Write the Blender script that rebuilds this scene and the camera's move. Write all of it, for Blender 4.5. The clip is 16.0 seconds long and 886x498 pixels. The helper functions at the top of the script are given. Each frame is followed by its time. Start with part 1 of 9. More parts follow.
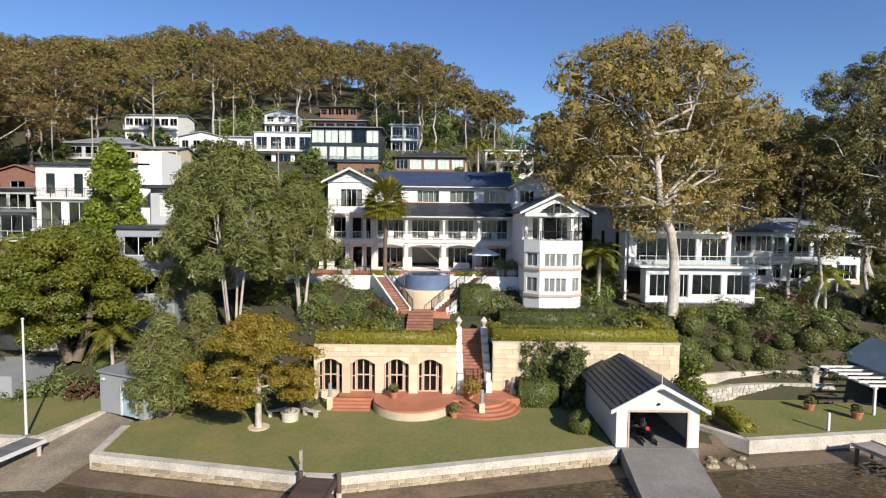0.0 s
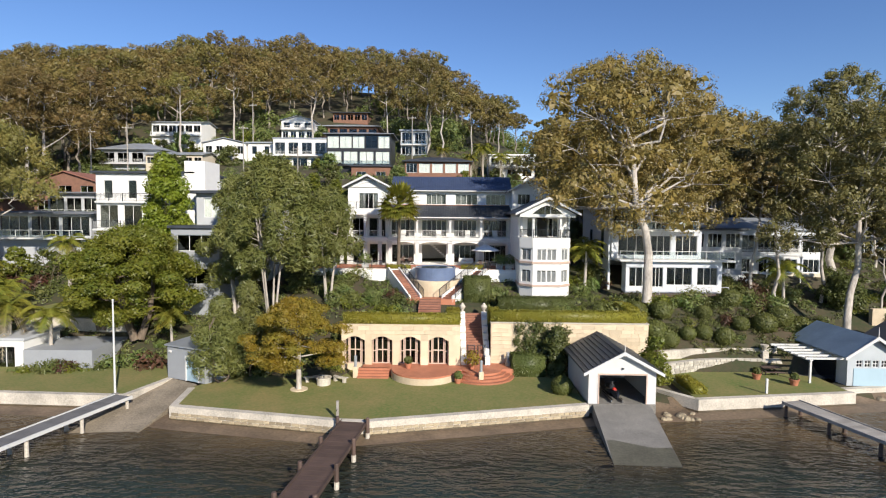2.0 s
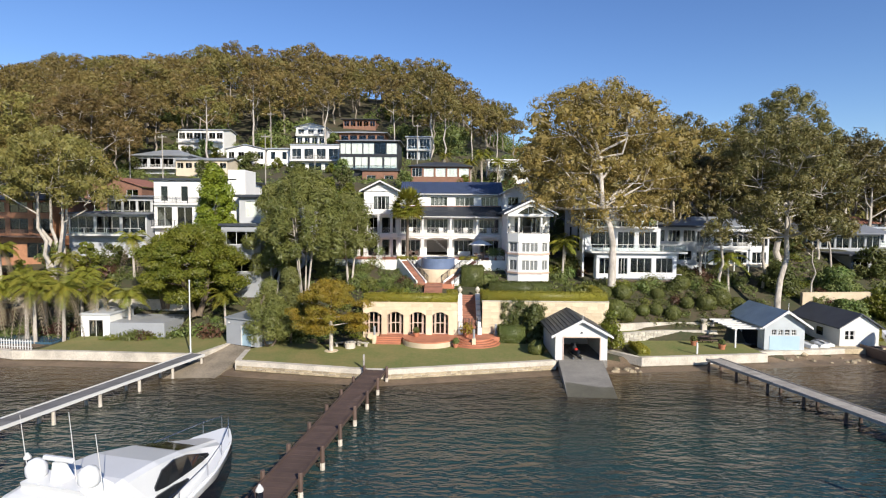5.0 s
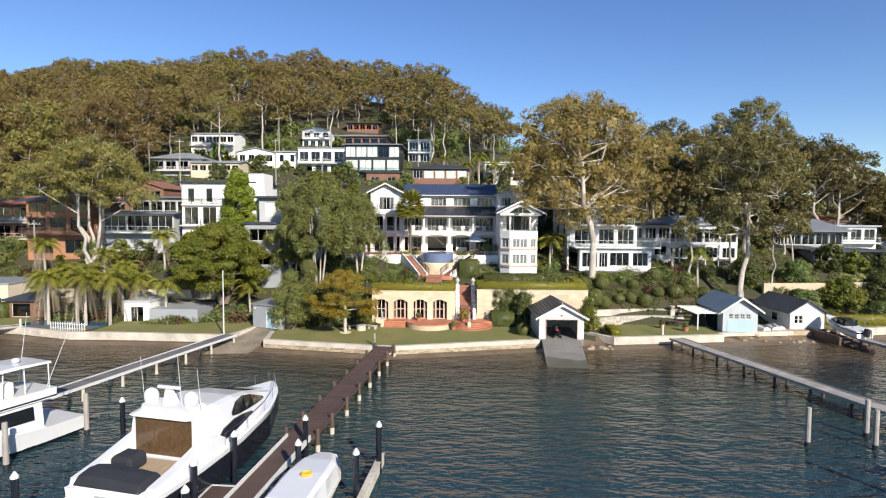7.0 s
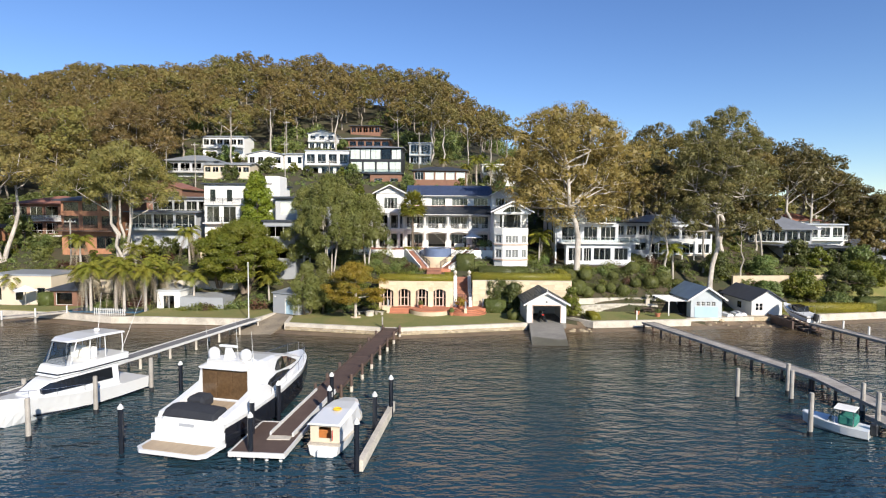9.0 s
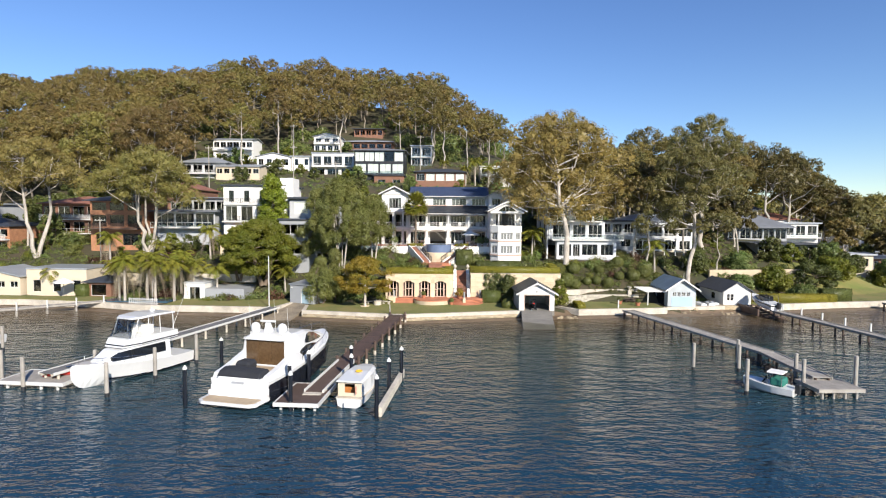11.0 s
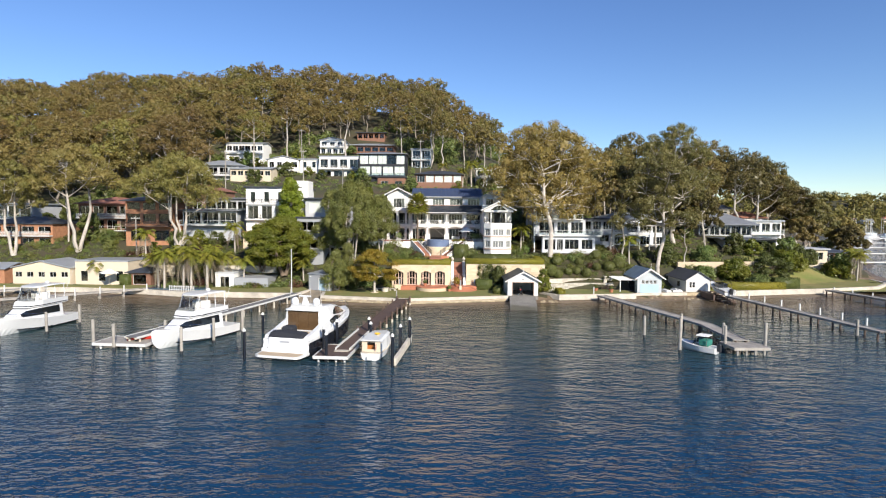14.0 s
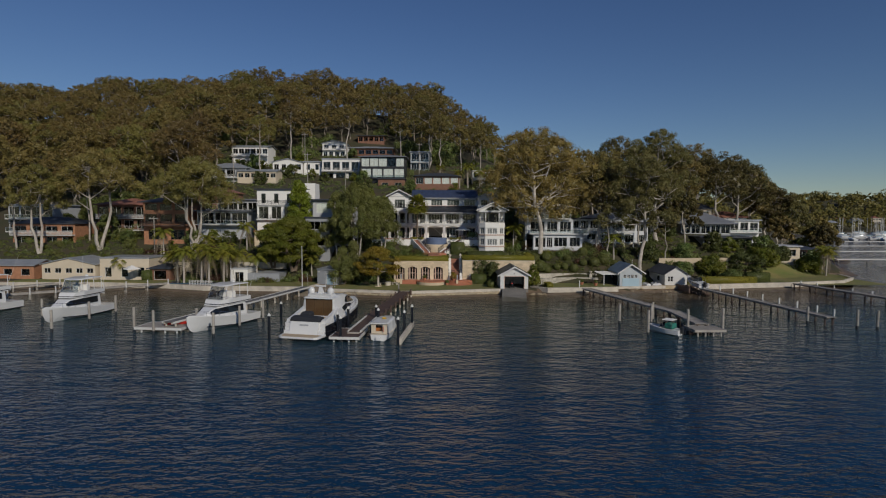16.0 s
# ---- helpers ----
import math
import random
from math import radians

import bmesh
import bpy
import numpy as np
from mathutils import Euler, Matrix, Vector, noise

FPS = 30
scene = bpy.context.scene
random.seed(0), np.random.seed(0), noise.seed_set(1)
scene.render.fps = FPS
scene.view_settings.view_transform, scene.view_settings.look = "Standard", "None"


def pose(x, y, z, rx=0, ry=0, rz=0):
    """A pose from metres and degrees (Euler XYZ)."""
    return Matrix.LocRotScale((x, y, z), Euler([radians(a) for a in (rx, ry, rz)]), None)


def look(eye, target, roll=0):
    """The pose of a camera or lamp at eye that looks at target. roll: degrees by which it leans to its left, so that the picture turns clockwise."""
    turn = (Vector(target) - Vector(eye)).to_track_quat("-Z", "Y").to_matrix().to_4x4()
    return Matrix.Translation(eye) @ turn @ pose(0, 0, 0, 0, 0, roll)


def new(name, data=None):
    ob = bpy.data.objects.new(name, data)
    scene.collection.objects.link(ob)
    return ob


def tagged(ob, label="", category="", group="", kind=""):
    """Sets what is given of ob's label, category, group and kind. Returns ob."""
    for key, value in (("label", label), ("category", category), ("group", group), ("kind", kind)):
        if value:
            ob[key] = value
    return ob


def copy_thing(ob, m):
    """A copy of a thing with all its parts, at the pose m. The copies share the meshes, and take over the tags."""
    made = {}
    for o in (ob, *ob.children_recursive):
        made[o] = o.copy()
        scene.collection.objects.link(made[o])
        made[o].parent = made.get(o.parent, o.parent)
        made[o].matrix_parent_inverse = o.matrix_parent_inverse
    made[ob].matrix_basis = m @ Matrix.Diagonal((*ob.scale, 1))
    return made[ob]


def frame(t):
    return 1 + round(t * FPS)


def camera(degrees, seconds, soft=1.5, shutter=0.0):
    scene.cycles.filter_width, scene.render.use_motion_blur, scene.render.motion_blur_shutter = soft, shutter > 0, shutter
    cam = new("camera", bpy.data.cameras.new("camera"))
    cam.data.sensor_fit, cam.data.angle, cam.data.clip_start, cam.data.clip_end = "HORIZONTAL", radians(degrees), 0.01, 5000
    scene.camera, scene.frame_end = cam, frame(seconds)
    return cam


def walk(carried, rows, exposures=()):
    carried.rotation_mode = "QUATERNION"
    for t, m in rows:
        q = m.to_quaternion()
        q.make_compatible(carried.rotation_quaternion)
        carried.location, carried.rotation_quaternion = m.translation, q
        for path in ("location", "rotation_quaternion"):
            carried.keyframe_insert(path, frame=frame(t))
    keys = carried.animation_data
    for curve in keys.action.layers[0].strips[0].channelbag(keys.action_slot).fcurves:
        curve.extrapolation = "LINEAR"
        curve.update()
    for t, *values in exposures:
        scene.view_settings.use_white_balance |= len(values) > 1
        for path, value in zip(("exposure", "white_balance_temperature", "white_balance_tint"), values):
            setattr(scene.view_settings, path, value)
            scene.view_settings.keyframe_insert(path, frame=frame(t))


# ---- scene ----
# camera and its way: seconds, x, y, z, yaw, pitch, roll
EXPO = 0.45
cam = camera(77.2, 16.0, 1.15)
ROWS = [
    (0.0, -0.321, 0.188, 16.001, -0.201, -3.353, 0.6),
    (0.5, -0.301, -1.911, 16.049, -0.001, -3.353, 0.584),
    (1.0, -0.289, -4.211, 16.083, 0.211, -3.353, 0.539),
    (1.5, -0.233, -6.309, 16.109, 0.403, -3.373, 0.493),
    (2.0, -0.192, -8.588, 16.092, 0.582, -3.363, 0.487),
    (2.5, -0.115, -10.687, 16.104, 0.824, -3.393, 0.441),
    (3.0, -0.045, -12.972, 16.095, 0.914, -3.383, 0.426),
    (3.5, 0.061, -15.107, 16.085, 1.005, -3.383, 0.4),
    (4.0, 0.19, -17.445, 16.104, 1.023, -3.39, 0.403),
    (6.5, 0.488, -28.921, 15.998, 0.967, -3.424, 0.376),
    (7.0, 0.559, -31.317, 16.017, 0.965, -3.451, 0.369),
    (7.5, 0.638, -33.526, 15.936, 0.964, -3.428, 0.382),
    (8.0, 0.702, -35.907, 15.876, 0.951, -3.445, 0.395),
    (8.5, 0.759, -38.116, 15.83, 0.95, -3.452, 0.387),
    (9.0, 0.801, -40.483, 15.813, 0.947, -3.469, 0.4),
    (11.5, 0.737, -51.503, 15.581, 0.871, -3.473, 0.41),
    (12.0, 0.739, -53.839, 15.544, 0.832, -3.494, 0.41),
    (12.5, 0.791, -56.015, 15.515, 0.822, -3.515, 0.41),
    (13.0, 0.836, -58.372, 15.493, 0.804, -3.526, 0.4),
    (13.5, 0.828, -60.533, 15.442, 0.752, -3.509, 0.397),
    (14.0, 0.805, -62.896, 15.398, 0.711, -3.513, 0.383),
    (14.5, 0.789, -65.05, 15.362, 0.661, -3.506, 0.36),
    (15.0, 0.788, -67.363, 15.361, 0.61, -3.509, 0.347),
    (15.5, 0.808, -69.517, 15.368, 0.539, -3.503, 0.323),
    (16.0, 0.821, -71.988, 15.353, 0.459, -3.496, 0.3),
]
walk(cam, [(t, pose(x, y, z, 0, 0, yaw) @ pose(0, 0, 0, 90 + pitch, 0, 0) @ pose(0, 0, 0, 0, 0, roll)) for t, x, y, z, yaw, pitch, roll in ROWS],
     exposures=[(0.0, EXPO - 0.08), (4.0, EXPO), (9.0, EXPO + 0.12), (12.5, EXPO + 0.14), (14.7, EXPO + 0.08), (15.0, EXPO - 0.03), (15.5, EXPO - 0.75), (16.0, EXPO - 1.48)])

# ---- world and sun ----
SUN_TO = Vector((0.486, -0.874, 0.0)).normalized()
ELEV = radians(28)
world = bpy.data.worlds.new("sky")
scene.world = world
world.use_nodes = True
wn = world.node_tree
sky = wn.nodes.new("ShaderNodeTexSky")
sky.sky_type = "NISHITA"
sky.sun_disc = False
sky.sun_elevation = ELEV
sky.sun_rotation = math.atan2(SUN_TO.x, SUN_TO.y)
sky.air_density = 1.0
sky.dust_density = 0.0
sky.altitude = 250
sky.ozone_density = 4.0
wn.nodes["Background"].inputs[1].default_value = 0.104
tone = wn.nodes.new("ShaderNodeHueSaturation")
tone.inputs["Saturation"].default_value = 1.12
tone.inputs["Hue"].default_value = 0.511
wn.links.new(sky.outputs[0], tone.inputs["Color"])
wn.links.new(tone.outputs[0], wn.nodes["Background"].inputs[0])
sun = new("sun", bpy.data.lights.new("sun", "SUN"))
sun.data.energy = 5.0
sun.data.angle = radians(0.5)
sun.data.color = (1.0, 0.93, 0.83)
d = Vector((SUN_TO.x * math.cos(ELEV), SUN_TO.y * math.cos(ELEV), math.sin(ELEV)))
sun.matrix_world = look(d * 200, (0, 0, 0))


# ---- materials ----
def surface(name, col, rough=0.6, vary=0.25, scale=3.0, fine=40.0, bump=0.2, metal=0.0, col2=None, rnd=0.0, island=False, stretch=(1, 1, 1)):
    """Two scales of noise over a base colour, fine relief, and a shift for each object or island."""
    m = bpy.data.materials.new(name)
    m.use_nodes = True
    n, l = m.node_tree.nodes, m.node_tree.links
    p = n["Principled BSDF"]
    p.inputs["Roughness"].default_value = rough
    p.inputs["Metallic"].default_value = metal
    tc = n.new("ShaderNodeTexCoord")
    mp = n.new("ShaderNodeMapping")
    mp.inputs["Scale"].default_value = stretch
    l.new(tc.outputs["Object"], mp.inputs[0])
    a, b = n.new("ShaderNodeTexNoise"), n.new("ShaderNodeTexNoise")
    a.inputs["Scale"].default_value, b.inputs["Scale"].default_value = scale, fine
    a.inputs["Detail"].default_value = 5.0
    b.inputs["Detail"].default_value = 3.0
    l.new(mp.outputs[0], a.inputs[0]), l.new(mp.outputs[0], b.inputs[0])
    add = n.new("ShaderNodeMath")
    add.operation = "ADD"
    l.new(a.outputs[0], add.inputs[0]), l.new(b.outputs[0], add.inputs[1])
    ramp = n.new("ShaderNodeMapRange")
    ramp.inputs[1].default_value, ramp.inputs[2].default_value = 0.7, 1.3
    l.new(add.outputs[0], ramp.inputs[0])
    mix = n.new("ShaderNodeMix")
    mix.data_type = "RGBA"
    c2 = col2 or tuple(c * (1 - vary) for c in col)
    c1 = col if col2 else tuple(min(1, c * (1 + vary * 0.6)) for c in col)
    mix.inputs[6].default_value, mix.inputs[7].default_value = (*c2, 1), (*c1, 1)
    l.new(ramp.outputs[0], mix.inputs[0])
    out = mix.outputs[2]
    if rnd or island:
        hs = n.new("ShaderNodeHueSaturation")
        src = n.new("ShaderNodeNewGeometry").outputs["Random Per Island"] if island else n.new("ShaderNodeObjectInfo").outputs["Random"]
        mr = n.new("ShaderNodeMapRange")
        mr.inputs[3].default_value, mr.inputs[4].default_value = 1 - rnd, 1 + rnd
        l.new(src, mr.inputs[0]), l.new(mr.outputs[0], hs.inputs["Value"]), l.new(out, hs.inputs["Color"])
        out = hs.outputs[0]
    l.new(out, p.inputs["Base Color"])
    if bump:
        bp = n.new("ShaderNodeBump")
        bp.inputs["Strength"].default_value, bp.inputs["Distance"].default_value = bump, 0.02
        l.new(b.outputs[0], bp.inputs["Height"]), l.new(bp.outputs[0], p.inputs["Normal"])
    return m


def foliage(name, col, col2, trans=0.18, rnd=0.45):
    """Leaves: a colour between two for each leaf, a shift for each plant, and light that comes through."""
    m = bpy.data.materials.new(name)
    m.use_nodes = True
    n, l = m.node_tree.nodes, m.node_tree.links
    n.remove(n["Principled BSDF"])
    geo, oi = n.new("ShaderNodeNewGeometry"), n.new("ShaderNodeObjectInfo")
    tc = n.new("ShaderNodeTexCoord")
    nz = n.new("ShaderNodeTexNoise")
    nz.inputs["Scale"].default_value = 0.35
    l.new(tc.outputs["Object"], nz.inputs[0])
    ad = n.new("ShaderNodeMath")
    ad.operation = "MULTIPLY_ADD"
    ad.inputs[1].default_value = 0.5
    mr0 = n.new("ShaderNodeMapRange")
    mr0.inputs[1].default_value, mr0.inputs[2].default_value = 0.35, 0.65
    mr0.inputs[4].default_value = 0.5
    l.new(nz.outputs[0], mr0.inputs[0])
    l.new(geo.outputs["Random Per Island"], ad.inputs[0]), l.new(mr0.outputs[0], ad.inputs[2])
    mix = n.new("ShaderNodeMix")
    mix.data_type = "RGBA"
    mix.inputs[6].default_value, mix.inputs[7].default_value = (*col, 1), (*col2, 1)
    l.new(ad.outputs[0], mix.inputs[0])
    hs = n.new("ShaderNodeHueSaturation")
    mr = n.new("ShaderNodeMapRange")
    mr.inputs[3].default_value, mr.inputs[4].default_value = 1 - rnd * 0.6, 1 + rnd
    mh = n.new("ShaderNodeMapRange")
    mh.inputs[3].default_value, mh.inputs[4].default_value = 0.5 - rnd * 0.04, 0.5 + rnd * 0.05
    l.new(oi.outputs["Random"], mr.inputs[0]), l.new(oi.outputs["Random"], mh.inputs[0])
    l.new(mr.outputs[0], hs.inputs["Value"]), l.new(mh.outputs[0], hs.inputs["Hue"]), l.new(mix.outputs[2], hs.inputs["Color"])
    df, tr, gl = n.new("ShaderNodeBsdfDiffuse"), n.new("ShaderNodeBsdfTranslucent"), n.new("ShaderNodeBsdfGlossy")
    gl.inputs["Roughness"].default_value = 0.45
    l.new(hs.outputs[0], df.inputs[0]), l.new(hs.outputs[0], tr.inputs[0])
    m1, m2 = n.new("ShaderNodeMixShader"), n.new("ShaderNodeMixShader")
    m1.inputs[0].default_value, m2.inputs[0].default_value = trans, 0.03
    l.new(df.outputs[0], m1.inputs[1]), l.new(tr.outputs[0], m1.inputs[2])
    l.new(m1.outputs[0], m2.inputs[1]), l.new(gl.outputs[0], m2.inputs[2])
    l.new(m2.outputs[0], n["Material Output"].inputs[0])
    return m


def glazing(name, tint=(0.42, 0.45, 0.46), gloss=0.015):
    """Window glass: clear with a mirror film that grows with the angle."""
    m = bpy.data.materials.new(name)
    m.use_nodes = True
    n, l = m.node_tree.nodes, m.node_tree.links
    n.remove(n["Principled BSDF"])
    tr, gl, fr, mx = n.new("ShaderNodeBsdfTransparent"), n.new("ShaderNodeBsdfGlossy"), n.new("ShaderNodeFresnel"), n.new("ShaderNodeMixShader")
    tr.inputs[0].default_value = (*tint, 1)
    gl.inputs["Roughness"].default_value = 0.02
    ad = n.new("ShaderNodeMath")
    ad.inputs[1].default_value = gloss
    l.new(fr.outputs[0], ad.inputs[0]), l.new(ad.outputs[0], mx.inputs[0])
    nz, bp, tc = n.new("ShaderNodeTexNoise"), n.new("ShaderNodeBump"), n.new("ShaderNodeTexCoord")
    nz.inputs["Scale"].default_value = 1.2
    bp.inputs["Strength"].default_value, bp.inputs["Distance"].default_value = 0.15, 0.02
    l.new(tc.outputs["Object"], nz.inputs[0]), l.new(nz.outputs[0], bp.inputs["Height"]), l.new(bp.outputs[0], gl.inputs["Normal"])
    l.new(tr.outputs[0], mx.inputs[1]), l.new(gl.outputs[0], mx.inputs[2]), l.new(mx.outputs[0], n["Material Output"].inputs[0])
    return m


WHITE = surface("white_render", (0.78, 0.76, 0.71), 0.75, 0.07, 0.6, 25, 0.1)
WHITE2 = surface("white_weatherboard", (0.60, 0.61, 0.62), 0.6, 0.12, 0.5, 25, 0.1)
TRIM = surface("white_gloss_paint", (0.60, 0.59, 0.56), 0.4, 0.05, 2, 30, 0.05)
CREAM = surface("cream_render", (0.60, 0.51, 0.38), 0.75, 0.1, 0.6, 25, 0.1)
GREY = surface("grey_render", (0.30, 0.31, 0.32), 0.7, 0.12, 0.6, 25, 0.1)
PALE = surface("pale_grey_render", (0.43, 0.44, 0.45), 0.7, 0.1, 0.6, 25, 0.1)
BROWN = surface("brown_brick", (0.22, 0.11, 0.07), 0.8, 0.3, 1.5, 30, 0.3)
ORANGE = surface("orange_brick", (0.40, 0.19, 0.10), 0.8, 0.3, 1.5, 30, 0.3)
SLATE = surface("dark_roof_tile", (0.045, 0.05, 0.06), 0.45, 0.35, 1.2, 12, 0.4)
BLUEROOF = surface("blue_grey_roof", (0.055, 0.075, 0.135), 0.4, 0.25, 1.0, 14, 0.3)
BOARD = surface("weathered_pale_board", (0.42, 0.45, 0.46), 0.7, 0.15, 0.8, 20, 0.2)
SKYROOF = surface("faded_blue_roof", (0.19, 0.26, 0.34), 0.45, 0.25, 0.7, 12, 0.3)
METAL = surface("dull_grey_roof", (0.17, 0.18, 0.20), 0.55, 0.25, 0.5, 10, 0.15)
SHEDROOF = surface("slate_grey_roof", (0.075, 0.08, 0.095), 0.5, 0.25, 0.8, 12, 0.3)
ZINC = surface("pale_metal_roof", (0.36, 0.38, 0.40), 0.4, 0.2, 0.5, 10, 0.1, metal=0.3)
REDTILE = surface("red_roof_tile", (0.28, 0.12, 0.08), 0.7, 0.3, 1.2, 12, 0.4)
DARK = surface("black_metal", (0.02, 0.021, 0.024), 0.45, 0.2, 3, 30, 0.1)
INTER = surface("interior_plaster", (0.5, 0.46, 0.41), 0.85, 0.2, 0.7, 8, 0.05)
SAND = surface("sandstone", (0.62, 0.50, 0.34), 0.85, 0.2, 0.9, 18, 0.5, rnd=0.14)
SEASTONE = surface("weathered_sea_stone", (0.37, 0.30, 0.195), 0.9, 0.4, 1.6, 14, 0.8, rnd=0.3)
COPING = surface("pale_coping", (0.53, 0.475, 0.39), 0.85, 0.35, 0.7, 9, 0.2)
WETSTONE = surface("wet_weedy_stone", (0.10, 0.075, 0.045), 0.45, 0.45, 1.2, 8, 0.6)
DRYSTONE = surface("pale_dry_stone", (0.44, 0.40, 0.33), 0.9, 0.35, 1.4, 14, 0.6, rnd=0.25)
MORTAR = surface("mortar", (0.34, 0.29, 0.22), 0.95, 0.3, 2, 20, 0.4)
# Darker than the terracotta: shade on the stairs is put into this colour.
STEPB = surface("shaded_brick_step", (0.27, 0.12, 0.075), 0.8, 0.35, 1.2, 20, 0.3, rnd=0.15)
TERRA = surface("terracotta", (0.42, 0.16, 0.085), 0.7, 0.25, 0.9, 20, 0.3, rnd=0.12)
CONC = surface("concrete", (0.21, 0.195, 0.17), 0.85, 0.4, 0.5, 12, 0.4)
LAWN = surface("lawn", (0.115, 0.15, 0.03), 0.95, 0.4, 0.3, 5, 0.9, col2=(0.24, 0.19, 0.066))
SOIL = surface("leaf_litter", (0.075, 0.052, 0.03), 0.95, 0.5, 0.15, 2.5, 0.8, col2=(0.035, 0.045, 0.015))
MUD = surface("shore_mud", (0.17, 0.12, 0.075), 0.6, 0.45, 0.5, 5, 0.6)
WOOD = surface("weathered_timber", (0.34, 0.31, 0.27), 0.85, 0.35, 1.0, 20, 0.4, rnd=0.12)
GREYDECK = surface("dark_grey_decking", (0.15, 0.145, 0.14), 0.85, 0.3, 1.0, 20, 0.3, rnd=0.12)
DKWOOD = surface("brown_decking", (0.095, 0.06, 0.045), 0.7, 0.3, 1.0, 20, 0.4, rnd=0.15)
BARK = surface("pale_gum_bark", (0.45, 0.40, 0.34), 0.85, 0.4, 0.8, 6, 0.5, stretch=(1, 1, 0.3))
BARK3 = surface("grey_gum_bark", (0.27, 0.23, 0.18), 0.85, 0.4, 0.8, 6, 0.5, stretch=(1, 1, 0.3))
BARK2 = surface("brown_bark", (0.16, 0.12, 0.085), 0.9, 0.4, 1.0, 8, 0.6, stretch=(1, 1, 0.3))
GEL = surface("white_gelcoat", (0.65, 0.65, 0.64), 0.18, 0.03, 1, 20, 0.0)
NAVY = surface("dark_hull_paint", (0.012, 0.014, 0.02), 0.15, 0.1, 1, 20, 0.0)
TEAK = surface("teak", (0.42, 0.32, 0.21), 0.7, 0.2, 1, 30, 0.2, stretch=(8, 1, 1))
TINT = surface("tinted_glass", (0.012, 0.014, 0.017), 0.06, 0.1, 1, 20, 0.0)
CANVAS = surface("dark_canvas", (0.02, 0.022, 0.028), 0.9, 0.2, 2, 30, 0.3)
STEEL = surface("stainless_steel", (0.6, 0.6, 0.6), 0.25, 0.05, 2, 30, 0.0, metal=1.0)
BLUET = surface("blue_pool_mosaic", (0.13, 0.17, 0.27), 0.25, 0.2, 1, 40, 0.1)
POOLW = surface("pool_water", (0.05, 0.10, 0.14), 0.05, 0.1, 0.6, 6, 0.1)
BLUED = surface("pale_blue_paint", (0.34, 0.46, 0.52), 0.6, 0.06, 1, 30, 0.1)
GREENC = surface("green_canvas", (0.02, 0.16, 0.12), 0.8, 0.2, 2, 20, 0.2)
REDP = surface("red_plastic", (0.5, 0.03, 0.02), 0.4, 0.1, 3, 30, 0.0)
YELP = surface("yellow_plastic", (0.75, 0.45, 0.03), 0.5, 0.1, 3, 30, 0.0)
ORNG = surface("orange_varnish", (0.45, 0.17, 0.05), 0.4, 0.2, 3, 30, 0.0)
FABRIC = surface("white_canvas", (0.75, 0.73, 0.68), 0.9, 0.1, 2, 30, 0.2)
PINKW = surface("pink_stained_timber", (0.52, 0.38, 0.30), 0.6, 0.15, 2, 30, 0.1)
SHUT = surface("shutter_louvre", (0.20, 0.21, 0.20), 0.6, 0.1, 2, 30, 0.1)
GLASS = glazing("window_glass")
BALGLASS = glazing("balustrade_glass", (0.84, 0.88, 0.88), 0.02)
F_GUM = foliage("gum_leaves", (0.222, 0.147, 0.048), (0.138, 0.118, 0.037), 0.22, 0.3)
F_GUM2 = foliage("gum_leaves_green", (0.128, 0.126, 0.036), (0.215, 0.162, 0.046), 0.22, 0.3)
F_GOLD = foliage("golden_gum_leaves", (0.300, 0.205, 0.055), (0.200, 0.168, 0.050), 0.3, 0.05)
# Gum leaves for the eastern trees, with their shade darkened into the colour.
F_SHADEGUM = foliage("shaded_gum_leaves", (0.092, 0.090, 0.029), (0.158, 0.122, 0.040), 0.2, 0.3)
F_FIG = foliage("fig_leaves", (0.100, 0.132, 0.016), (0.200, 0.190, 0.023), 0.25, 0.06)
F_CYP = foliage("cypress_leaves", (0.138, 0.192, 0.016), (0.212, 0.241, 0.024), 0.2, 0.05)
F_CASU = foliage("casuarina_needles", (0.118, 0.135, 0.036), (0.205, 0.200, 0.055), 0.25, 0.12)
F_AUT = foliage("yellowing_leaves", (0.312, 0.202, 0.024), (0.221, 0.195, 0.026), 0.35, 0.04)
F_HEDGE = foliage("hedge_leaves", (0.262, 0.218, 0.026), (0.166, 0.166, 0.022), 0.2, 0.06)
F_DKHEDGE = foliage("dark_hedge_leaves", (0.070, 0.090, 0.024), (0.112, 0.122, 0.032), 0.2, 0.2)
F_SHRUB = foliage("shrub_leaves", (0.094, 0.133, 0.033), (0.167, 0.168, 0.052), 0.25, 0.5)
F_PALM = foliage("palm_fronds", (0.130, 0.160, 0.024), (0.300, 0.250, 0.036), 0.35, 0.2)
F_DEAD = foliage("dead_fronds", (0.30, 0.25, 0.18), (0.22, 0.17, 0.11), 0.2, 0.2)
F_ROSE = foliage("reddish_leaves", (0.11, 0.045, 0.03), (0.07, 0.05, 0.025), 0.3, 0.3)


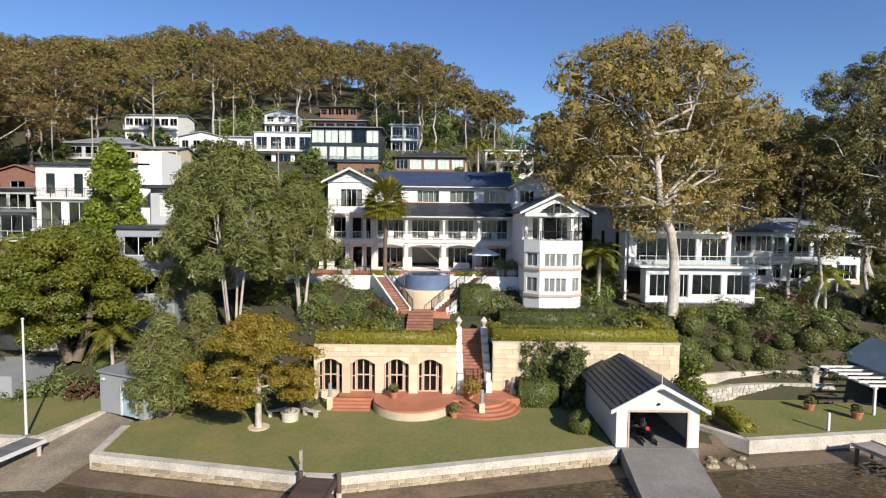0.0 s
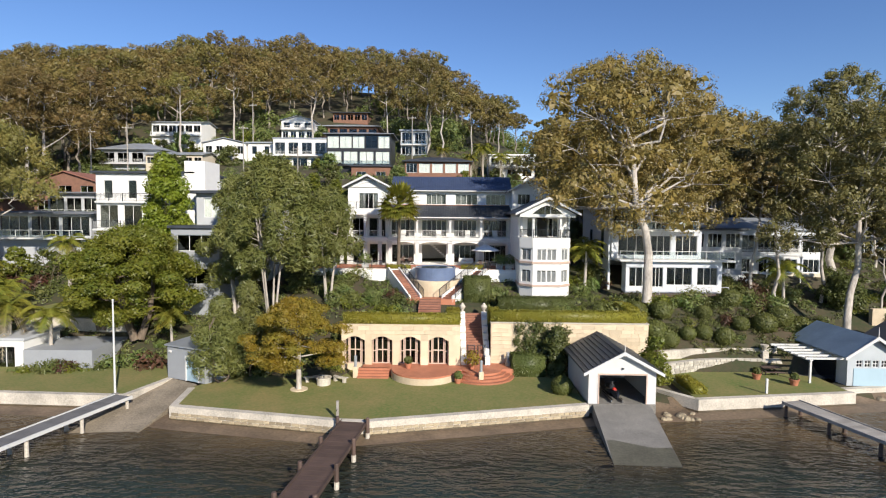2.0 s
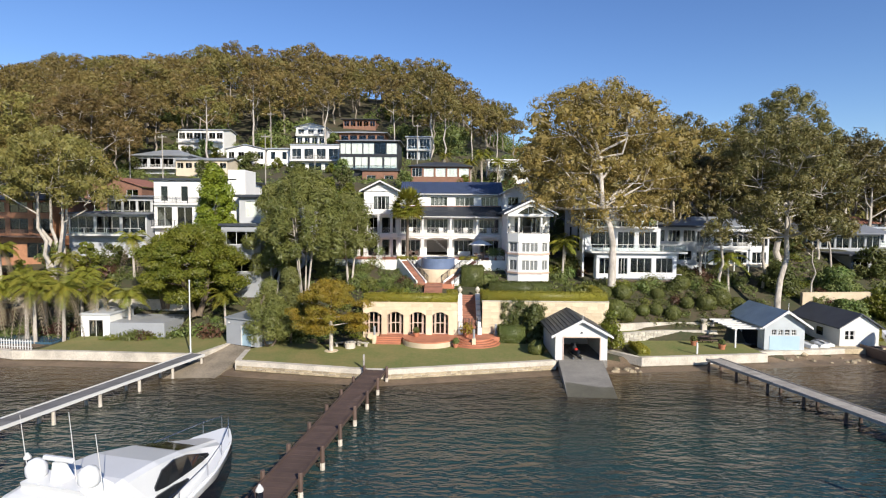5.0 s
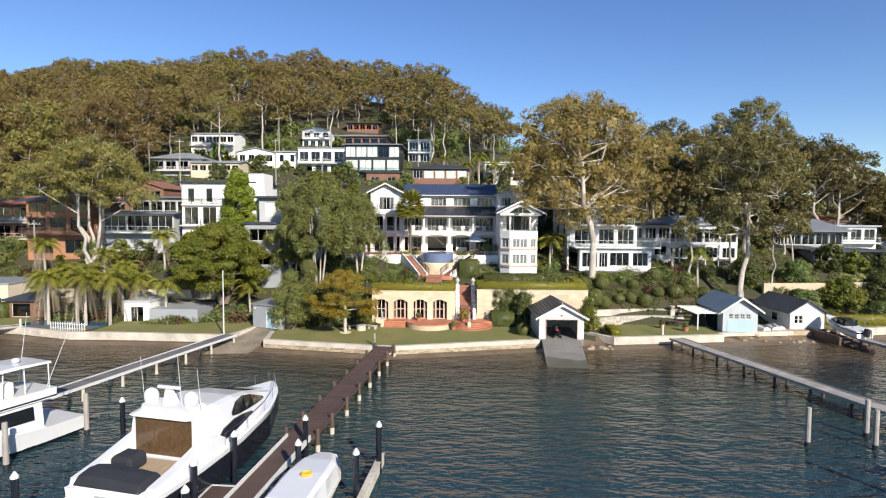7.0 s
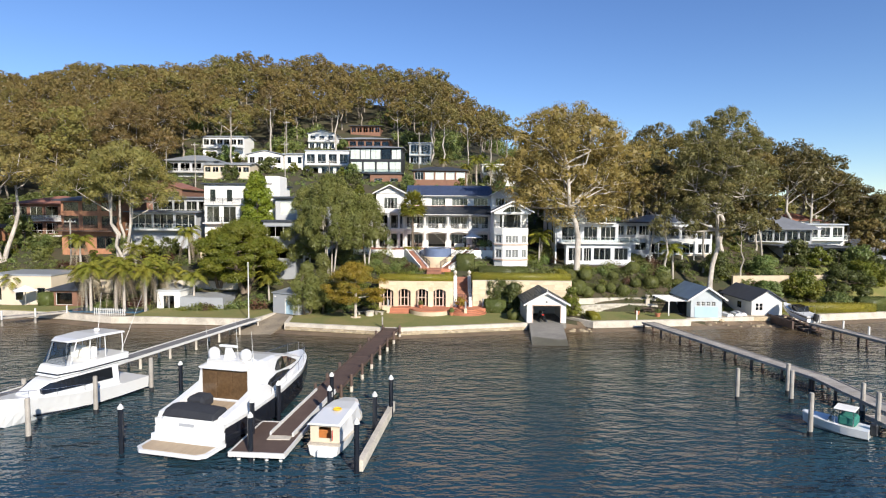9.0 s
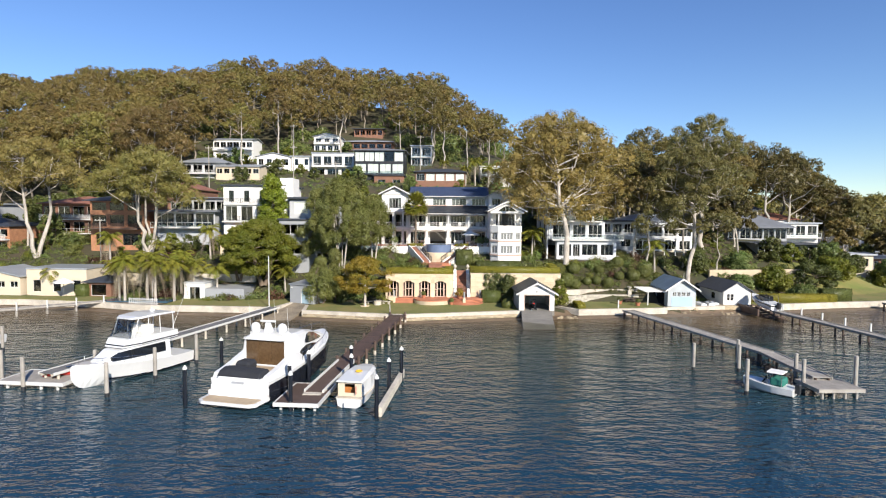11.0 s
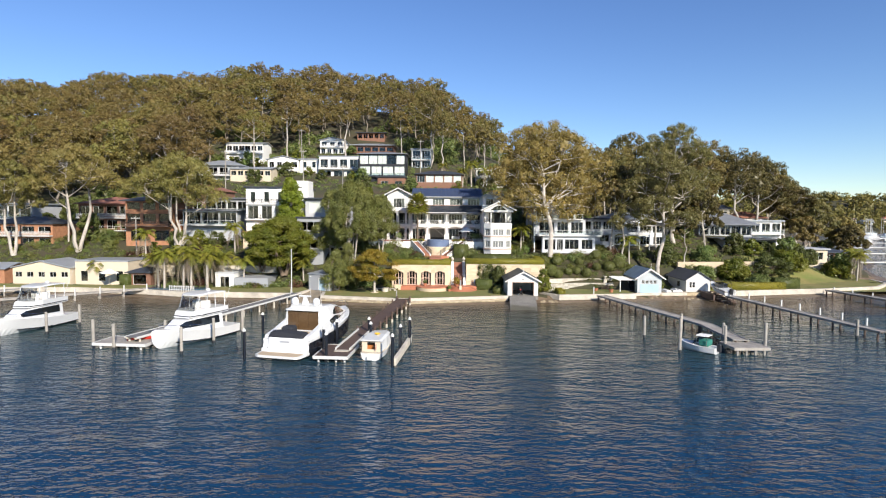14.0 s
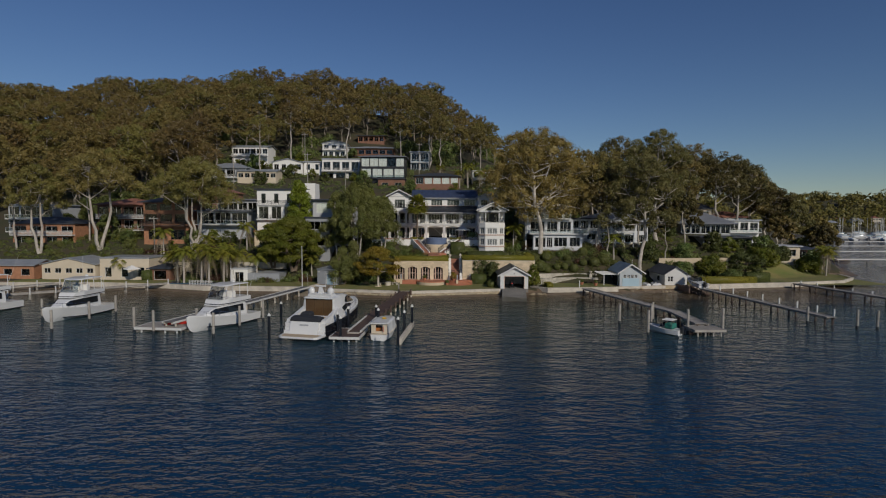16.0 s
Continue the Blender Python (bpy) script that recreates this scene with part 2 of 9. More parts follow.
# ---- mesh helpers ----
class Shape:
    """Collects faces of one part."""

    def __init__(self):
        self.v, self.f = [], []

    def poly(self, pts, faces):
        k = len(self.v)
        self.v += [tuple(p) for p in pts]
        self.f += [tuple(i + k for i in f) for f in faces]
        return self

    def box(self, x0, y0, z0, x1, y1, z1):
        return self.poly([(x0, y0, z0), (x1, y0, z0), (x1, y1, z0), (x0, y1, z0), (x0, y0, z1), (x1, y0, z1), (x1, y1, z1), (x0, y1, z1)],
                         [(3, 2, 1, 0), (4, 5, 6, 7), (0, 1, 5, 4), (1, 2, 6, 5), (2, 3, 7, 6), (3, 0, 4, 7)])

    def rbox(self, x0, y0, z0, x1, y1, z1, b=0.03):
        """A box with chamfered edges."""
        xs, ys, zs = (x0, x1), (y0, y1), (z0, z1)
        pts, ids = [], {}
        for i in (0, 1):
            for j in (0, 1):
                for k in (0, 1):
                    c = (xs[i], ys[j], zs[k])
                    s = (b if i == 0 else -b, b if j == 0 else -b, b if k == 0 else -b)
                    for a in range(3):
                        ids[i, j, k, a] = len(pts)
                        pts.append(tuple(c[q] if q == a else c[q] + s[q] for q in range(3)))
        fs = []
        for a in range(3):
            u, w = [q for q in range(3) if q != a]
            for s in (0, 1):
                ring = []
                for p, q in ((0, 0), (1, 0), (1, 1), (0, 1)):
                    key = [0, 0, 0]
                    key[a], key[u], key[w] = s, p, q
                    ring.append(ids[(*key, a)])
                fs.append(tuple(ring))
            for p in (0, 1):
                for q in (0, 1):
                    k0, k1 = [0, 0, 0], [0, 0, 0]
                    k0[u], k0[w], k1[u], k1[w] = p, q, p, q
                    k0[a], k1[a] = 0, 1
                    fs.append((ids[(*k0, u)], ids[(*k1, u)], ids[(*k1, w)], ids[(*k0, w)]))
        for i in (0, 1):
            for j in (0, 1):
                for k in (0, 1):
                    fs.append(tuple(ids[i, j, k, a] for a in range(3)))
        return self.poly(pts, fs)

    def prism(self, ring, axis, a, b):
        """A flat outline (pairs) pushed from a to b along an axis."""
        def put(p, c):
            return {"x": (c, p[0], p[1]), "y": (p[0], c, p[1]), "z": (p[0], p[1], c)}[axis]
        n = len(ring)
        return self.poly([put(p, a) for p in ring] + [put(p, b) for p in ring],
                         [tuple(range(n)), tuple(range(2 * n - 1, n - 1, -1))] + [(i, i + n, (i + 1) % n + n, (i + 1) % n) for i in range(n)])

    def tube(self, p0, p1, r0, r1=None, n=8):
        r1 = r0 if r1 is None else r1
        p0, p1 = Vector(p0), Vector(p1)
        q = (p1 - p0).to_track_quat("Z", "Y")
        pts = []
        for p, r in ((p0, r0), (p1, r1)):
            for i in range(n):
                a = 2 * math.pi * i / n
                pts.append(p + q @ Vector((r * math.cos(a), r * math.sin(a), 0)))
        return self.poly(pts, [tuple(range(n - 1, -1, -1)), tuple(range(n, 2 * n))] + [(i, (i + 1) % n, (i + 1) % n + n, i + n) for i in range(n)])

    def dome(self, c, r, n=10, m=5, squash=1.0, low=0.0):
        """A round cap over c; low -1 makes a whole ball."""
        pts = []
        for j in range(m + 1):
            a = math.asin(low) + (math.pi / 2 - math.asin(low)) * j / m
            for i in range(n):
                b = 2 * math.pi * i / n
                pts.append((c[0] + r * math.cos(a) * math.cos(b), c[1] + r * math.cos(a) * math.sin(b), c[2] + r * squash * math.sin(a)))
        return self.poly(pts, [(j * n + i, j * n + (i + 1) % n, (j + 1) * n + (i + 1) % n, (j + 1) * n + i) for j in range(m) for i in range(n)] + [tuple(range(n - 1, -1, -1))])

    def lathe(self, c, prof, n=16):
        """Rings of (radius, height) round an upright axis."""
        pts = [(c[0] + r * math.cos(2 * math.pi * i / n), c[1] + r * math.sin(2 * math.pi * i / n), c[2] + h) for r, h in prof for i in range(n)]
        k = len(prof)
        return self.poly(pts, [(j * n + i, j * n + (i + 1) % n, (j + 1) * n + (i + 1) % n, (j + 1) * n + i) for j in range(k - 1) for i in range(n)]
                         + [tuple(range(n - 1, -1, -1)), tuple(range((k - 1) * n, k * n))])

    def loft(self, rings, close=False, caps=True):
        n = len(rings[0])
        fs = []
        for j in range(len(rings) - 1):
            for i in range(n if close else n - 1):
                fs.append((j * n + i, j * n + (i + 1) % n, (j + 1) * n + (i + 1) % n, (j + 1) * n + i))
        if caps:
            fs += [tuple(range(n - 1, -1, -1)), tuple(range((len(rings) - 1) * n, len(rings) * n))]
        return self.poly([p for r in rings for p in r], fs)

    def mesh(self, name, smooth=False):
        me = bpy.data.meshes.new(name)
        me.from_pydata(self.v, [], self.f)
        me.update()
        if smooth:
            me.shade_smooth()
        return me


def part(name, shape, material, parent=None, label="", smooth=False):
    ob = new(name, shape.mesh(name, smooth) if isinstance(shape, Shape) else shape)
    if not ob.data.materials:
        ob.data.materials.append(material)
    ob.parent = parent
    if parent is not None:
        ob.matrix_parent_inverse = Matrix.Identity(4)
    if label:
        ob["label"] = label
    return ob


def parts_of(name, shape, material, parent=None, label=""):
    """Each joined piece of the shape as a part of its own."""
    root = list(range(len(shape.v)))

    def find(i):
        while root[i] != i:
            root[i] = root[root[i]]
            i = root[i]
        return i
    for f in shape.f:
        a = find(f[0])
        for i in f[1:]:
            root[find(i)] = a
    groups = {}
    for f in shape.f:
        groups.setdefault(find(f[0]), []).append(f)
    for fs in groups.values():
        ids = sorted({i for f in fs for i in f})
        k = {i: n for n, i in enumerate(ids)}
        part(name, Shape().poly([shape.v[i] for i in ids], [tuple(k[i] for i in f) for f in fs]), material, parent, label)


def thing(name, label, category, m=None, group="", kind=""):
    ob = new(name)
    ob.empty_display_size = 0.2
    if m is not None:
        ob.matrix_basis = m
    return tagged(ob, label, category, group, kind)


def fixed(name, shape, material, label, category, smooth=False):
    """A piece of the setting."""
    return tagged(part(name, shape, material, None, "", smooth), label, category, "", "structure")


def array_mesh(name, verts, quads, mats, index=None):
    me = bpy.data.meshes.new(name)
    quads = np.asarray(quads, dtype=np.int32)
    n, (k, c) = len(verts), quads.shape
    me.vertices.add(n)
    me.vertices.foreach_set("co", np.asarray(verts, dtype=np.float32).ravel())
    me.loops.add(k * c)
    me.loops.foreach_set("vertex_index", quads.ravel())
    me.polygons.add(k)
    me.polygons.foreach_set("loop_start", np.arange(0, k * c, c, dtype=np.int32))
    for m in mats:
        me.materials.append(m)
    if index is not None:
        me.polygons.foreach_set("material_index", np.asarray(index, dtype=np.int32))
    me.update(calc_edges=True)
    return me


# ---- the lie of the land ----
SHORE = [(-400, 42), (-91, 40.5), (-71, 41.5), (-56, 39), (-47.4, 36.0), (-42.6, 36.5), (-26.7, 35.7), (-21.9, 33.6), (-7, 30.8), (11.2, 35.2), (20.6, 36.7), (35.2, 39), (52, 42), (68.4, 46.8), (75.1, 48), (90, 53), (97, 60), (100, 75)]


def shore(x):
    return float(np.interp(x, [p[0] for p in SHORE], [p[1] for p in SHORE]))


def land(x, y):
    """Height of the ground."""
    s = shore(x)
    side = 99 + max(0, y - 58) * 0.5 - x
    t = min(y - s, side * 0.8)
    if t < 1.0:
        return max(-4.0, min(0.07, 0.07 + (t + 1.0) * 0.11))
    hill = float(np.interp(y, [72, 100, 120, 135, 150, 165, 200, 250, 330, 600], [0, 7.5, 14.6, 18.2, 24.0, 30.5, 46, 66, 70, 58]))
    g = float(np.interp(x, [-250, -120, 0, 25, 60, 100, 140], [0.95, 1.05, 1.0, 0.88, 0.6, 0.32, 0.1]))
    ridge = float(np.interp(x, [-250, -190, -145, -98, -60, -14, 18, 45], [0.94, 0.95, 0.93, 1.0, 0.97, 0.91, 0.76, 0.52]))
    hill *= 1 + (ridge - 1) * min(1, max(0, (y - 150) / 60))  # the ridge sinks to both sides
    up = float(np.interp(t, [1.0, 1.9, 9, 11.5, 19, 26, 31, 40], [0.07, 0.85, 0.9, 1.6, 5.5, 8.2, 9.3, 9.4]))
    if -11 < x < 18:
        mid = float(np.interp(y, [30, 45.5, 46.3, 49, 55, 61, 63, 66], [0.85, 0.9, 4.9, 5.4, 6.7, 8.2, 9.2, 9.2]))
        if 0.6 < x < 4.4 and y < 52:
            mid = min(mid, float(np.interp(y, [44.0, 51.5], [0.9, 5.0])))
        if y - s < 2:
            mid = up
        w = min(1, (x + 11) / 1.0, (18 - x) / 1.5)
        up = up + (mid - up) * max(0, w)
    if 17.5 < x < 40 and y > 45.4:
        # the planted bank above the east lawn
        bank = float(np.interp(y, [45.4, 46.6, 49, 52.5, 56, 60], [1.0, 2.3, 4.2, 6.3, 7.0, 7.6]))
        up += (max(up, bank) - up) * min(1, (x - 17.5) / 1.5, (40 - x) / 4)
    if -29 < x < -21.5 and y < 42:
        up = min(up, (y - 30.5) * 0.11 - 0.45)
    far = 1 / (1 + math.exp((x - (115 + max(0, y - 58) * 0.5)) / 8))
    return up * min(1, far * 1.2) + hill * g * far + 0.25 * noise.noise((x * 0.12, y * 0.12, 0))


gx = np.concatenate([np.linspace(-900, -130, 40), np.linspace(-126, 126, 210), np.linspace(130, 900, 40)])
gy = np.concatenate([np.linspace(-900, 0, 8), np.linspace(18, 90, 110), np.linspace(92, 280, 60), np.linspace(300, 1500, 16)])
gv = [(x, y, land(x, y)) for y in gy for x in gx]
nx = len(gx)
gq = [(j * nx + i, j * nx + i + 1, (j + 1) * nx + i + 1, (j + 1) * nx + i) for j in range(len(gy) - 1) for i in range(nx - 1)]
low = [1 if max(gv[q[0]][2], gv[q[2]][2]) < 0.75 else 0 for q in gq]
ground = new("ground", array_mesh("ground", gv, gq, [SOIL, MUD], low))
ground.data.shade_smooth()
tagged(ground, "hillside of brown leaf litter and soil running into muddy shallows", "ground", "", "structure")


# ---- water ----
def sea_material():
    m = bpy.data.materials.new("harbour_water")
    m.use_nodes = True
    n, l = m.node_tree.nodes, m.node_tree.links
    p = n["Principled BSDF"]
    geo = n.new("ShaderNodeNewGeometry")
    sep = n.new("ShaderNodeSeparateXYZ")
    l.new(geo.outputs["Position"], sep.inputs[0])
    nz = n.new("ShaderNodeTexNoise")
    nz.inputs["Scale"].default_value = 0.12
    nz.inputs["Detail"].default_value = 4
    l.new(geo.outputs["Position"], nz.inputs[0])
    ad = n.new("ShaderNodeMath")
    ad.operation = "MULTIPLY_ADD"
    ad.inputs[1].default_value = 14.0
    l.new(nz.outputs[0], ad.inputs[0]), l.new(sep.outputs[1], ad.inputs[2])
    mr = n.new("ShaderNodeMapRange")
    mr.inputs[1].default_value, mr.inputs[2].default_value = -24.0, 39.0
    l.new(ad.outputs[0], mr.inputs[0])
    cr = n.new("ShaderNodeValToRGB")
    e = cr.color_ramp.elements
    # The offshore blue is deepened to paint in reflected sky.
    e[0].position, e[0].color = 0.0, (0.007, 0.033, 0.076, 1)
    e[1].position, e[1].color = 1.0, (0.085, 0.06, 0.032, 1)
    k = e.new(0.42)
    k.color = (0.016, 0.042, 0.058, 1)
    k = e.new(0.76)
    k.color = (0.020, 0.041, 0.037, 1)
    k = e.new(0.92)
    k.color = (0.026, 0.024, 0.016, 1)
    l.new(mr.outputs[0], cr.inputs[0]), l.new(cr.outputs[0], p.inputs["Base Color"])
    p.inputs["Roughness"].default_value = 0.06
    p.inputs["IOR"].default_value = 1.33
    hs = []
    for sc, st, wgt, rot in ((0.13, (1, 2.2, 1), 1.2, 0.25), (0.45, (1, 2.3, 1), 0.85, -0.2), (1.4, (1, 1.9, 1), 0.5, 0.3)):
        mp = n.new("ShaderNodeMapping")
        mp.inputs["Scale"].default_value = st
        mp.inputs["Rotation"].default_value = (0, 0, rot)
        w = n.new("ShaderNodeTexNoise")
        w.inputs["Scale"].default_value = sc
        w.inputs["Detail"].default_value = 2
        l.new(geo.outputs["Position"], mp.inputs[0]), l.new(mp.outputs[0], w.inputs[0])
        mu = n.new("ShaderNodeMath")
        mu.operation = "MULTIPLY"
        mu.inputs[1].default_value = wgt
        l.new(w.outputs[0], mu.inputs[0])
        hs.append(mu)
    s1, s2 = n.new("ShaderNodeMath"), n.new("ShaderNodeMath")
    l.new(hs[0].outputs[0], s1.inputs[0]), l.new(hs[1].outputs[0], s1.inputs[1])
    l.new(s1.outputs[0], s2.inputs[0]), l.new(hs[2].outputs[0], s2.inputs[1])
    bp = n.new("ShaderNodeBump")
    bp.inputs["Strength"].default_value, bp.inputs["Distance"].default_value = 1.0, 0.5
    l.new(s2.outputs[0], bp.inputs["Height"]), l.new(bp.outputs[0], p.inputs["Normal"])
    return m


SEA = sea_material()
fixed("water", Shape().poly([(-2000, -1500, 0), (2000, -1500, 0), (2000, 1600, 0), (-2000, 1600, 0)], [(0, 1, 2, 3)]), SEA, "rippled blue-green harbour water, brown near the shore", "water")


# ---- trees ----
def leaf_cards(rng, P, N, size, aspect, corners=4):
    n = len(P)
    N = N / np.linalg.norm(N, axis=1, keepdims=True)
    T = np.cross(N, rng.normal(size=(n, 3)))
    T /= np.linalg.norm(T, axis=1, keepdims=True)
    B = np.cross(N, T)
    s = (size * rng.uniform(0.6, 1.3, (n, 1)))
    L, W = T * s, B * s * aspect
    if corners == 3:
        v = np.stack([P + L * 1.1, P - L * 0.7 + W, P - L * 0.7 - W], 1).reshape(-1, 3)
        return v, np.arange(3 * n).reshape(-1, 3)
    v = np.stack([P + L, P + W, P - L, P - W], 1).reshape(-1, 3)
    return v, np.arange(4 * n).reshape(-1, 4)


def clumps(rng, centres, radii, per, size, aspect=0.5, flat=0.75, spread=0.38, lift=0.3):
    """Leaves massed round each centre, thicker towards the outside, facing outwards."""
    k = len(centres)
    D = rng.normal(size=(k, per, 3))
    D /= np.linalg.norm(D, axis=2, keepdims=True)
    R = rng.uniform(0.3, 1, (k, per, 1)) ** 0.35 * np.asarray(radii)[:, None, None]
    O = D * R * np.array([1, 1, flat])
    P = (np.asarray(centres)[:, None, :] + O).reshape(-1, 3)
    N = (D + np.array([0, 0, lift]) + rng.normal(size=D.shape) * spread).reshape(-1, 3)
    # a few broad cards added inside each mass block light and the view through
    k2 = max(4, per // 16)
    E = rng.normal(size=(k, k2, 3))
    E /= np.linalg.norm(E, axis=2, keepdims=True)
    rr = np.asarray(radii)[:, None, None]
    P2 = (np.asarray(centres)[:, None, :] + E * rr * 0.5 * np.array([1, 1, flat])).reshape(-1, 3)
    s2 = np.repeat(np.asarray(radii), k2)[:, None] * 0.27
    v1, q1 = leaf_cards(rng, P, N, size * 1.08, aspect, 3)
    v2, q2 = leaf_cards(rng, P2, (E + rng.normal(size=E.shape) * 0.3).reshape(-1, 3), s2, 0.75, 3)
    return np.concatenate([v1, v2]), np.concatenate([q1, q2 + len(v1)])


def tubes(segs, n=6):
    V, Q = [], []
    for a, b, r0, r1 in segs:
        w = (b - a) / (np.linalg.norm(b - a) + 1e-9)
        t = np.cross(w, [0.31, 0.83, 0.2])
        t /= np.linalg.norm(t)
        s = np.cross(w, t)
        k = len(V)
        for p, r in ((a - w * r0 * 0.3, r0), (b + w * r1 * 0.3, r1)):
            for i in range(n):
                c = 2 * math.pi * i / n
                V.append(p + r * (t * math.cos(c) + s * math.sin(c)))
        Q += [(k + i, k + (i + 1) % n, k + n + (i + 1) % n, k + n + i) for i in range(n)]
    return np.array(V), np.array(Q)


def gum_frame(rng, h, r, fork, heads, per_head, trunk, stems=1, lean=0.04, squat=0.62, droop=0.25, back=0.0, loose=0.0):
    """A gum: a bare bole, boughs that rise outwards, and at each bough's end a domed head made of clumps."""
    segs, cs, rr = [], [], []
    boles = []
    for i in range(stems):
        a = 6.283 * i / stems + rng.uniform(0, 1.5)
        out = np.array([math.cos(a), math.sin(a), 0]) * (0.2 * r if stems > 1 else 0.0)
        p, d = out * 0.12, np.array([rng.normal() * lean, rng.normal() * lean, 1.0])
        for j in range(4):
            q = out * (0.12 + 0.22 * (j + 1)) + d * h * fork * (j + 1) / 4 + rng.normal(size=3) * 0.012 * h * np.array([1, 1, 0])
            segs.append((p, q, trunk * (1.1 - 0.1 * j), trunk * (1.0 - 0.1 * j)))
            p = q
        tip = np.array([p[0] * 1.3 + rng.normal() * 0.04 * r, p[1] * 1.3 + back * 0.8 + rng.normal() * 0.04 * r, h * 0.86])
        mid = (p + tip) / 2 + rng.normal(size=3) * 0.03 * r + np.array([0, -back * 0.15, 0])
        segs += [(p, mid, trunk * 0.68, trunk * 0.45), (mid, tip, trunk * 0.45, trunk * 0.12)]
        boles.append((p, mid, tip))
    for i in range(heads):
        top = i == 0
        ang = i * 2.4 + rng.uniform(-0.4, 0.4)
        tier = i / max(1, heads - 1)
        ring = 0.0 if top else (0.28 + 0.40 * math.sqrt(tier)) * rng.uniform(0.8 - 0.1 * loose, 1.15 + 0.15 * loose)
        hr = r * rng.uniform(0.36 - 0.1 * loose, 0.48 - 0.06 * loose)
        zc = h - hr * squat - (0.0 if top else h * droop * tier * rng.uniform(0.75, 1.2))
        c = np.array([math.cos(ang) * ring * r, math.sin(ang) * ring * r + back, zc])
        p, mid, tip = min(boles, key=lambda q: np.linalg.norm((q[1] - c)[:2]))
        f = min(1.6, max(0.0, 2 * (c[2] - 0.75 * np.linalg.norm((c - mid)[:2]) - p[2]) / (tip[2] - p[2])))
        b0 = p + (mid - p) * f if f < 1 else mid + (tip - mid) * (f - 1)
        m = b0 + (c - b0) * np.array([0.55, 0.55, 0.42]) + rng.normal(size=3) * 0.05 * r
        m2 = b0 + (c - b0) * np.array([0.85, 0.85, 0.78]) + rng.normal(size=3) * 0.05 * r
        segs += [(b0, m, trunk * 0.34, trunk * 0.26), (m, m2, trunk * 0.26, trunk * 0.17), (m2, c, trunk * 0.17, trunk * 0.08)]
        for j in range(per_head):
            z = 1.0 - 1.35 * (j + 0.5) / per_head
            b = j * 2.4 + rng.uniform(-0.5, 0.5)
            w = math.sqrt(max(0.0, 1 - z * z)) * rng.uniform(0.75, 1.12)
            k = c + np.array([math.cos(b) * w * hr, math.sin(b) * w * hr, z * hr * squat * rng.uniform(0.85, 1.15)])
            cs.append(k)
            rr.append(hr * rng.uniform(0.26, 0.46))
            if j % 2 == 0:
                s0 = m2 + (c - m2) * rng.uniform(0, 1)
                segs.append((s0, k, trunk * 0.12, trunk * 0.04))
    return segs, np.array(cs), np.array(rr)


def tree_parts(seed, h, r, fork, heads, per_head, per, leaf, trunk, stems=1, sides=6, aspect=0.5, squat=0.62, droop=0.25, back=0.0, loose=0.0):
    rng = np.random.default_rng(seed)
    segs, cs, rr = gum_frame(rng, h, r, fork, heads, per_head, trunk, stems, squat=squat, droop=droop, back=back, loose=loose)
    return tubes(segs, sides), clumps(rng, cs, rr, per, leaf, aspect, 0.72, 0.45, 0.35)


def tree(seed, label, category, bark, leaves, **kw):
    (tv, tq), (lv, lq) = tree_parts(seed, **kw)
    t = thing("tree", label, category)
    k = part("trunk", array_mesh("trunk", tv, tq, [bark]), bark, t)
    k.data.shade_smooth()
    part("crown", array_mesh("crown", lv, lq, [leaves]), leaves, t)
    return t


def at(x, y, s=1.0, turn=0.0, z=None, sz=None):
    z = land(x, y) - 0.15 if z is None else z
    return Matrix.Translation((x, y, z)) @ Matrix.Rotation(turn, 4, "Z") @ Matrix.Diagonal((s, s, sz or s, 1))


# houses keep their own ground free: x0, x1, y0, y1
FREE = [(-15, 15, 40, 78), (14, 54, 52, 76), (-64, -28, 50, 76), (-95, -60, 44, 88), (-32, -13, 104, 142), (-67, -31, 108, 150), (-12, 7, 96, 130), (8, 22, 105, 140), (-54, -40, 145, 172),
        (-43, -18, 142, 168), (-42, -20, 168, 195), (-15, -5, 136, 156), (-82, -64, 100, 128), (-87, -69, 130, 158), (-70, -54, 92, 124), (64, 98, 62, 88), (70, 96, 86, 108), (-120, -90, 55, 84)]


def is_free(x, y, gap=1.5):
    return all(not (a - gap < x < b + gap and c - gap < y < e + gap) for a, b, c, e in FREE)


GUMS = [tree(11 + i, lab, "tree", BARK3, mat_, h=21, r=r_, fork=f_, heads=hd, per_head=10, per=60, leaf=0.29, trunk=0.34, stems=st_, droop=0.42)
        for i, (lab, mat_, r_, f_, hd, st_) in enumerate((("tall gum tree with a pale trunk and domed olive-brown crown", F_GUM, 8.0, 0.34, 9, 1), ("tall gum tree with a pale trunk and rusty brown crown", F_GUM, 6.8, 0.4, 8, 1),
                                                   ("spreading gum tree with a grey-green crown on the hillside", F_GUM2, 8.6, 0.3, 10, 2), ("slender gum tree with a sparse olive crown", F_GUM, 5.8, 0.45, 7, 1)))]
rng = np.random.default_rng(5)
spots = []
tries = 0
while len(spots) < 310 and tries < 30000:
    tries += 1
    x, y = rng.uniform(-280, 120), rng.uniform(76, 265)
    if abs(x) > 0.86 * (y + 74) + 6 or land(x, y) < 3 or not is_free(x, y):
        continue
    gap = 7.0 if y < 140 else 8.6
    if x > 55 + (y - 76) * 0.55 or (x > 22 and y > 150):
        continue
    if (-86 < x < 24 and y < 160) or (-125 < x < 24 and y < 96):
        continue
    if any((x - a) ** 2 + (y - b) ** 2 < gap * gap for a, b in spots):
        continue
    spots.append((x, y))
spots.sort(key=lambda p: p[1])
first = {}
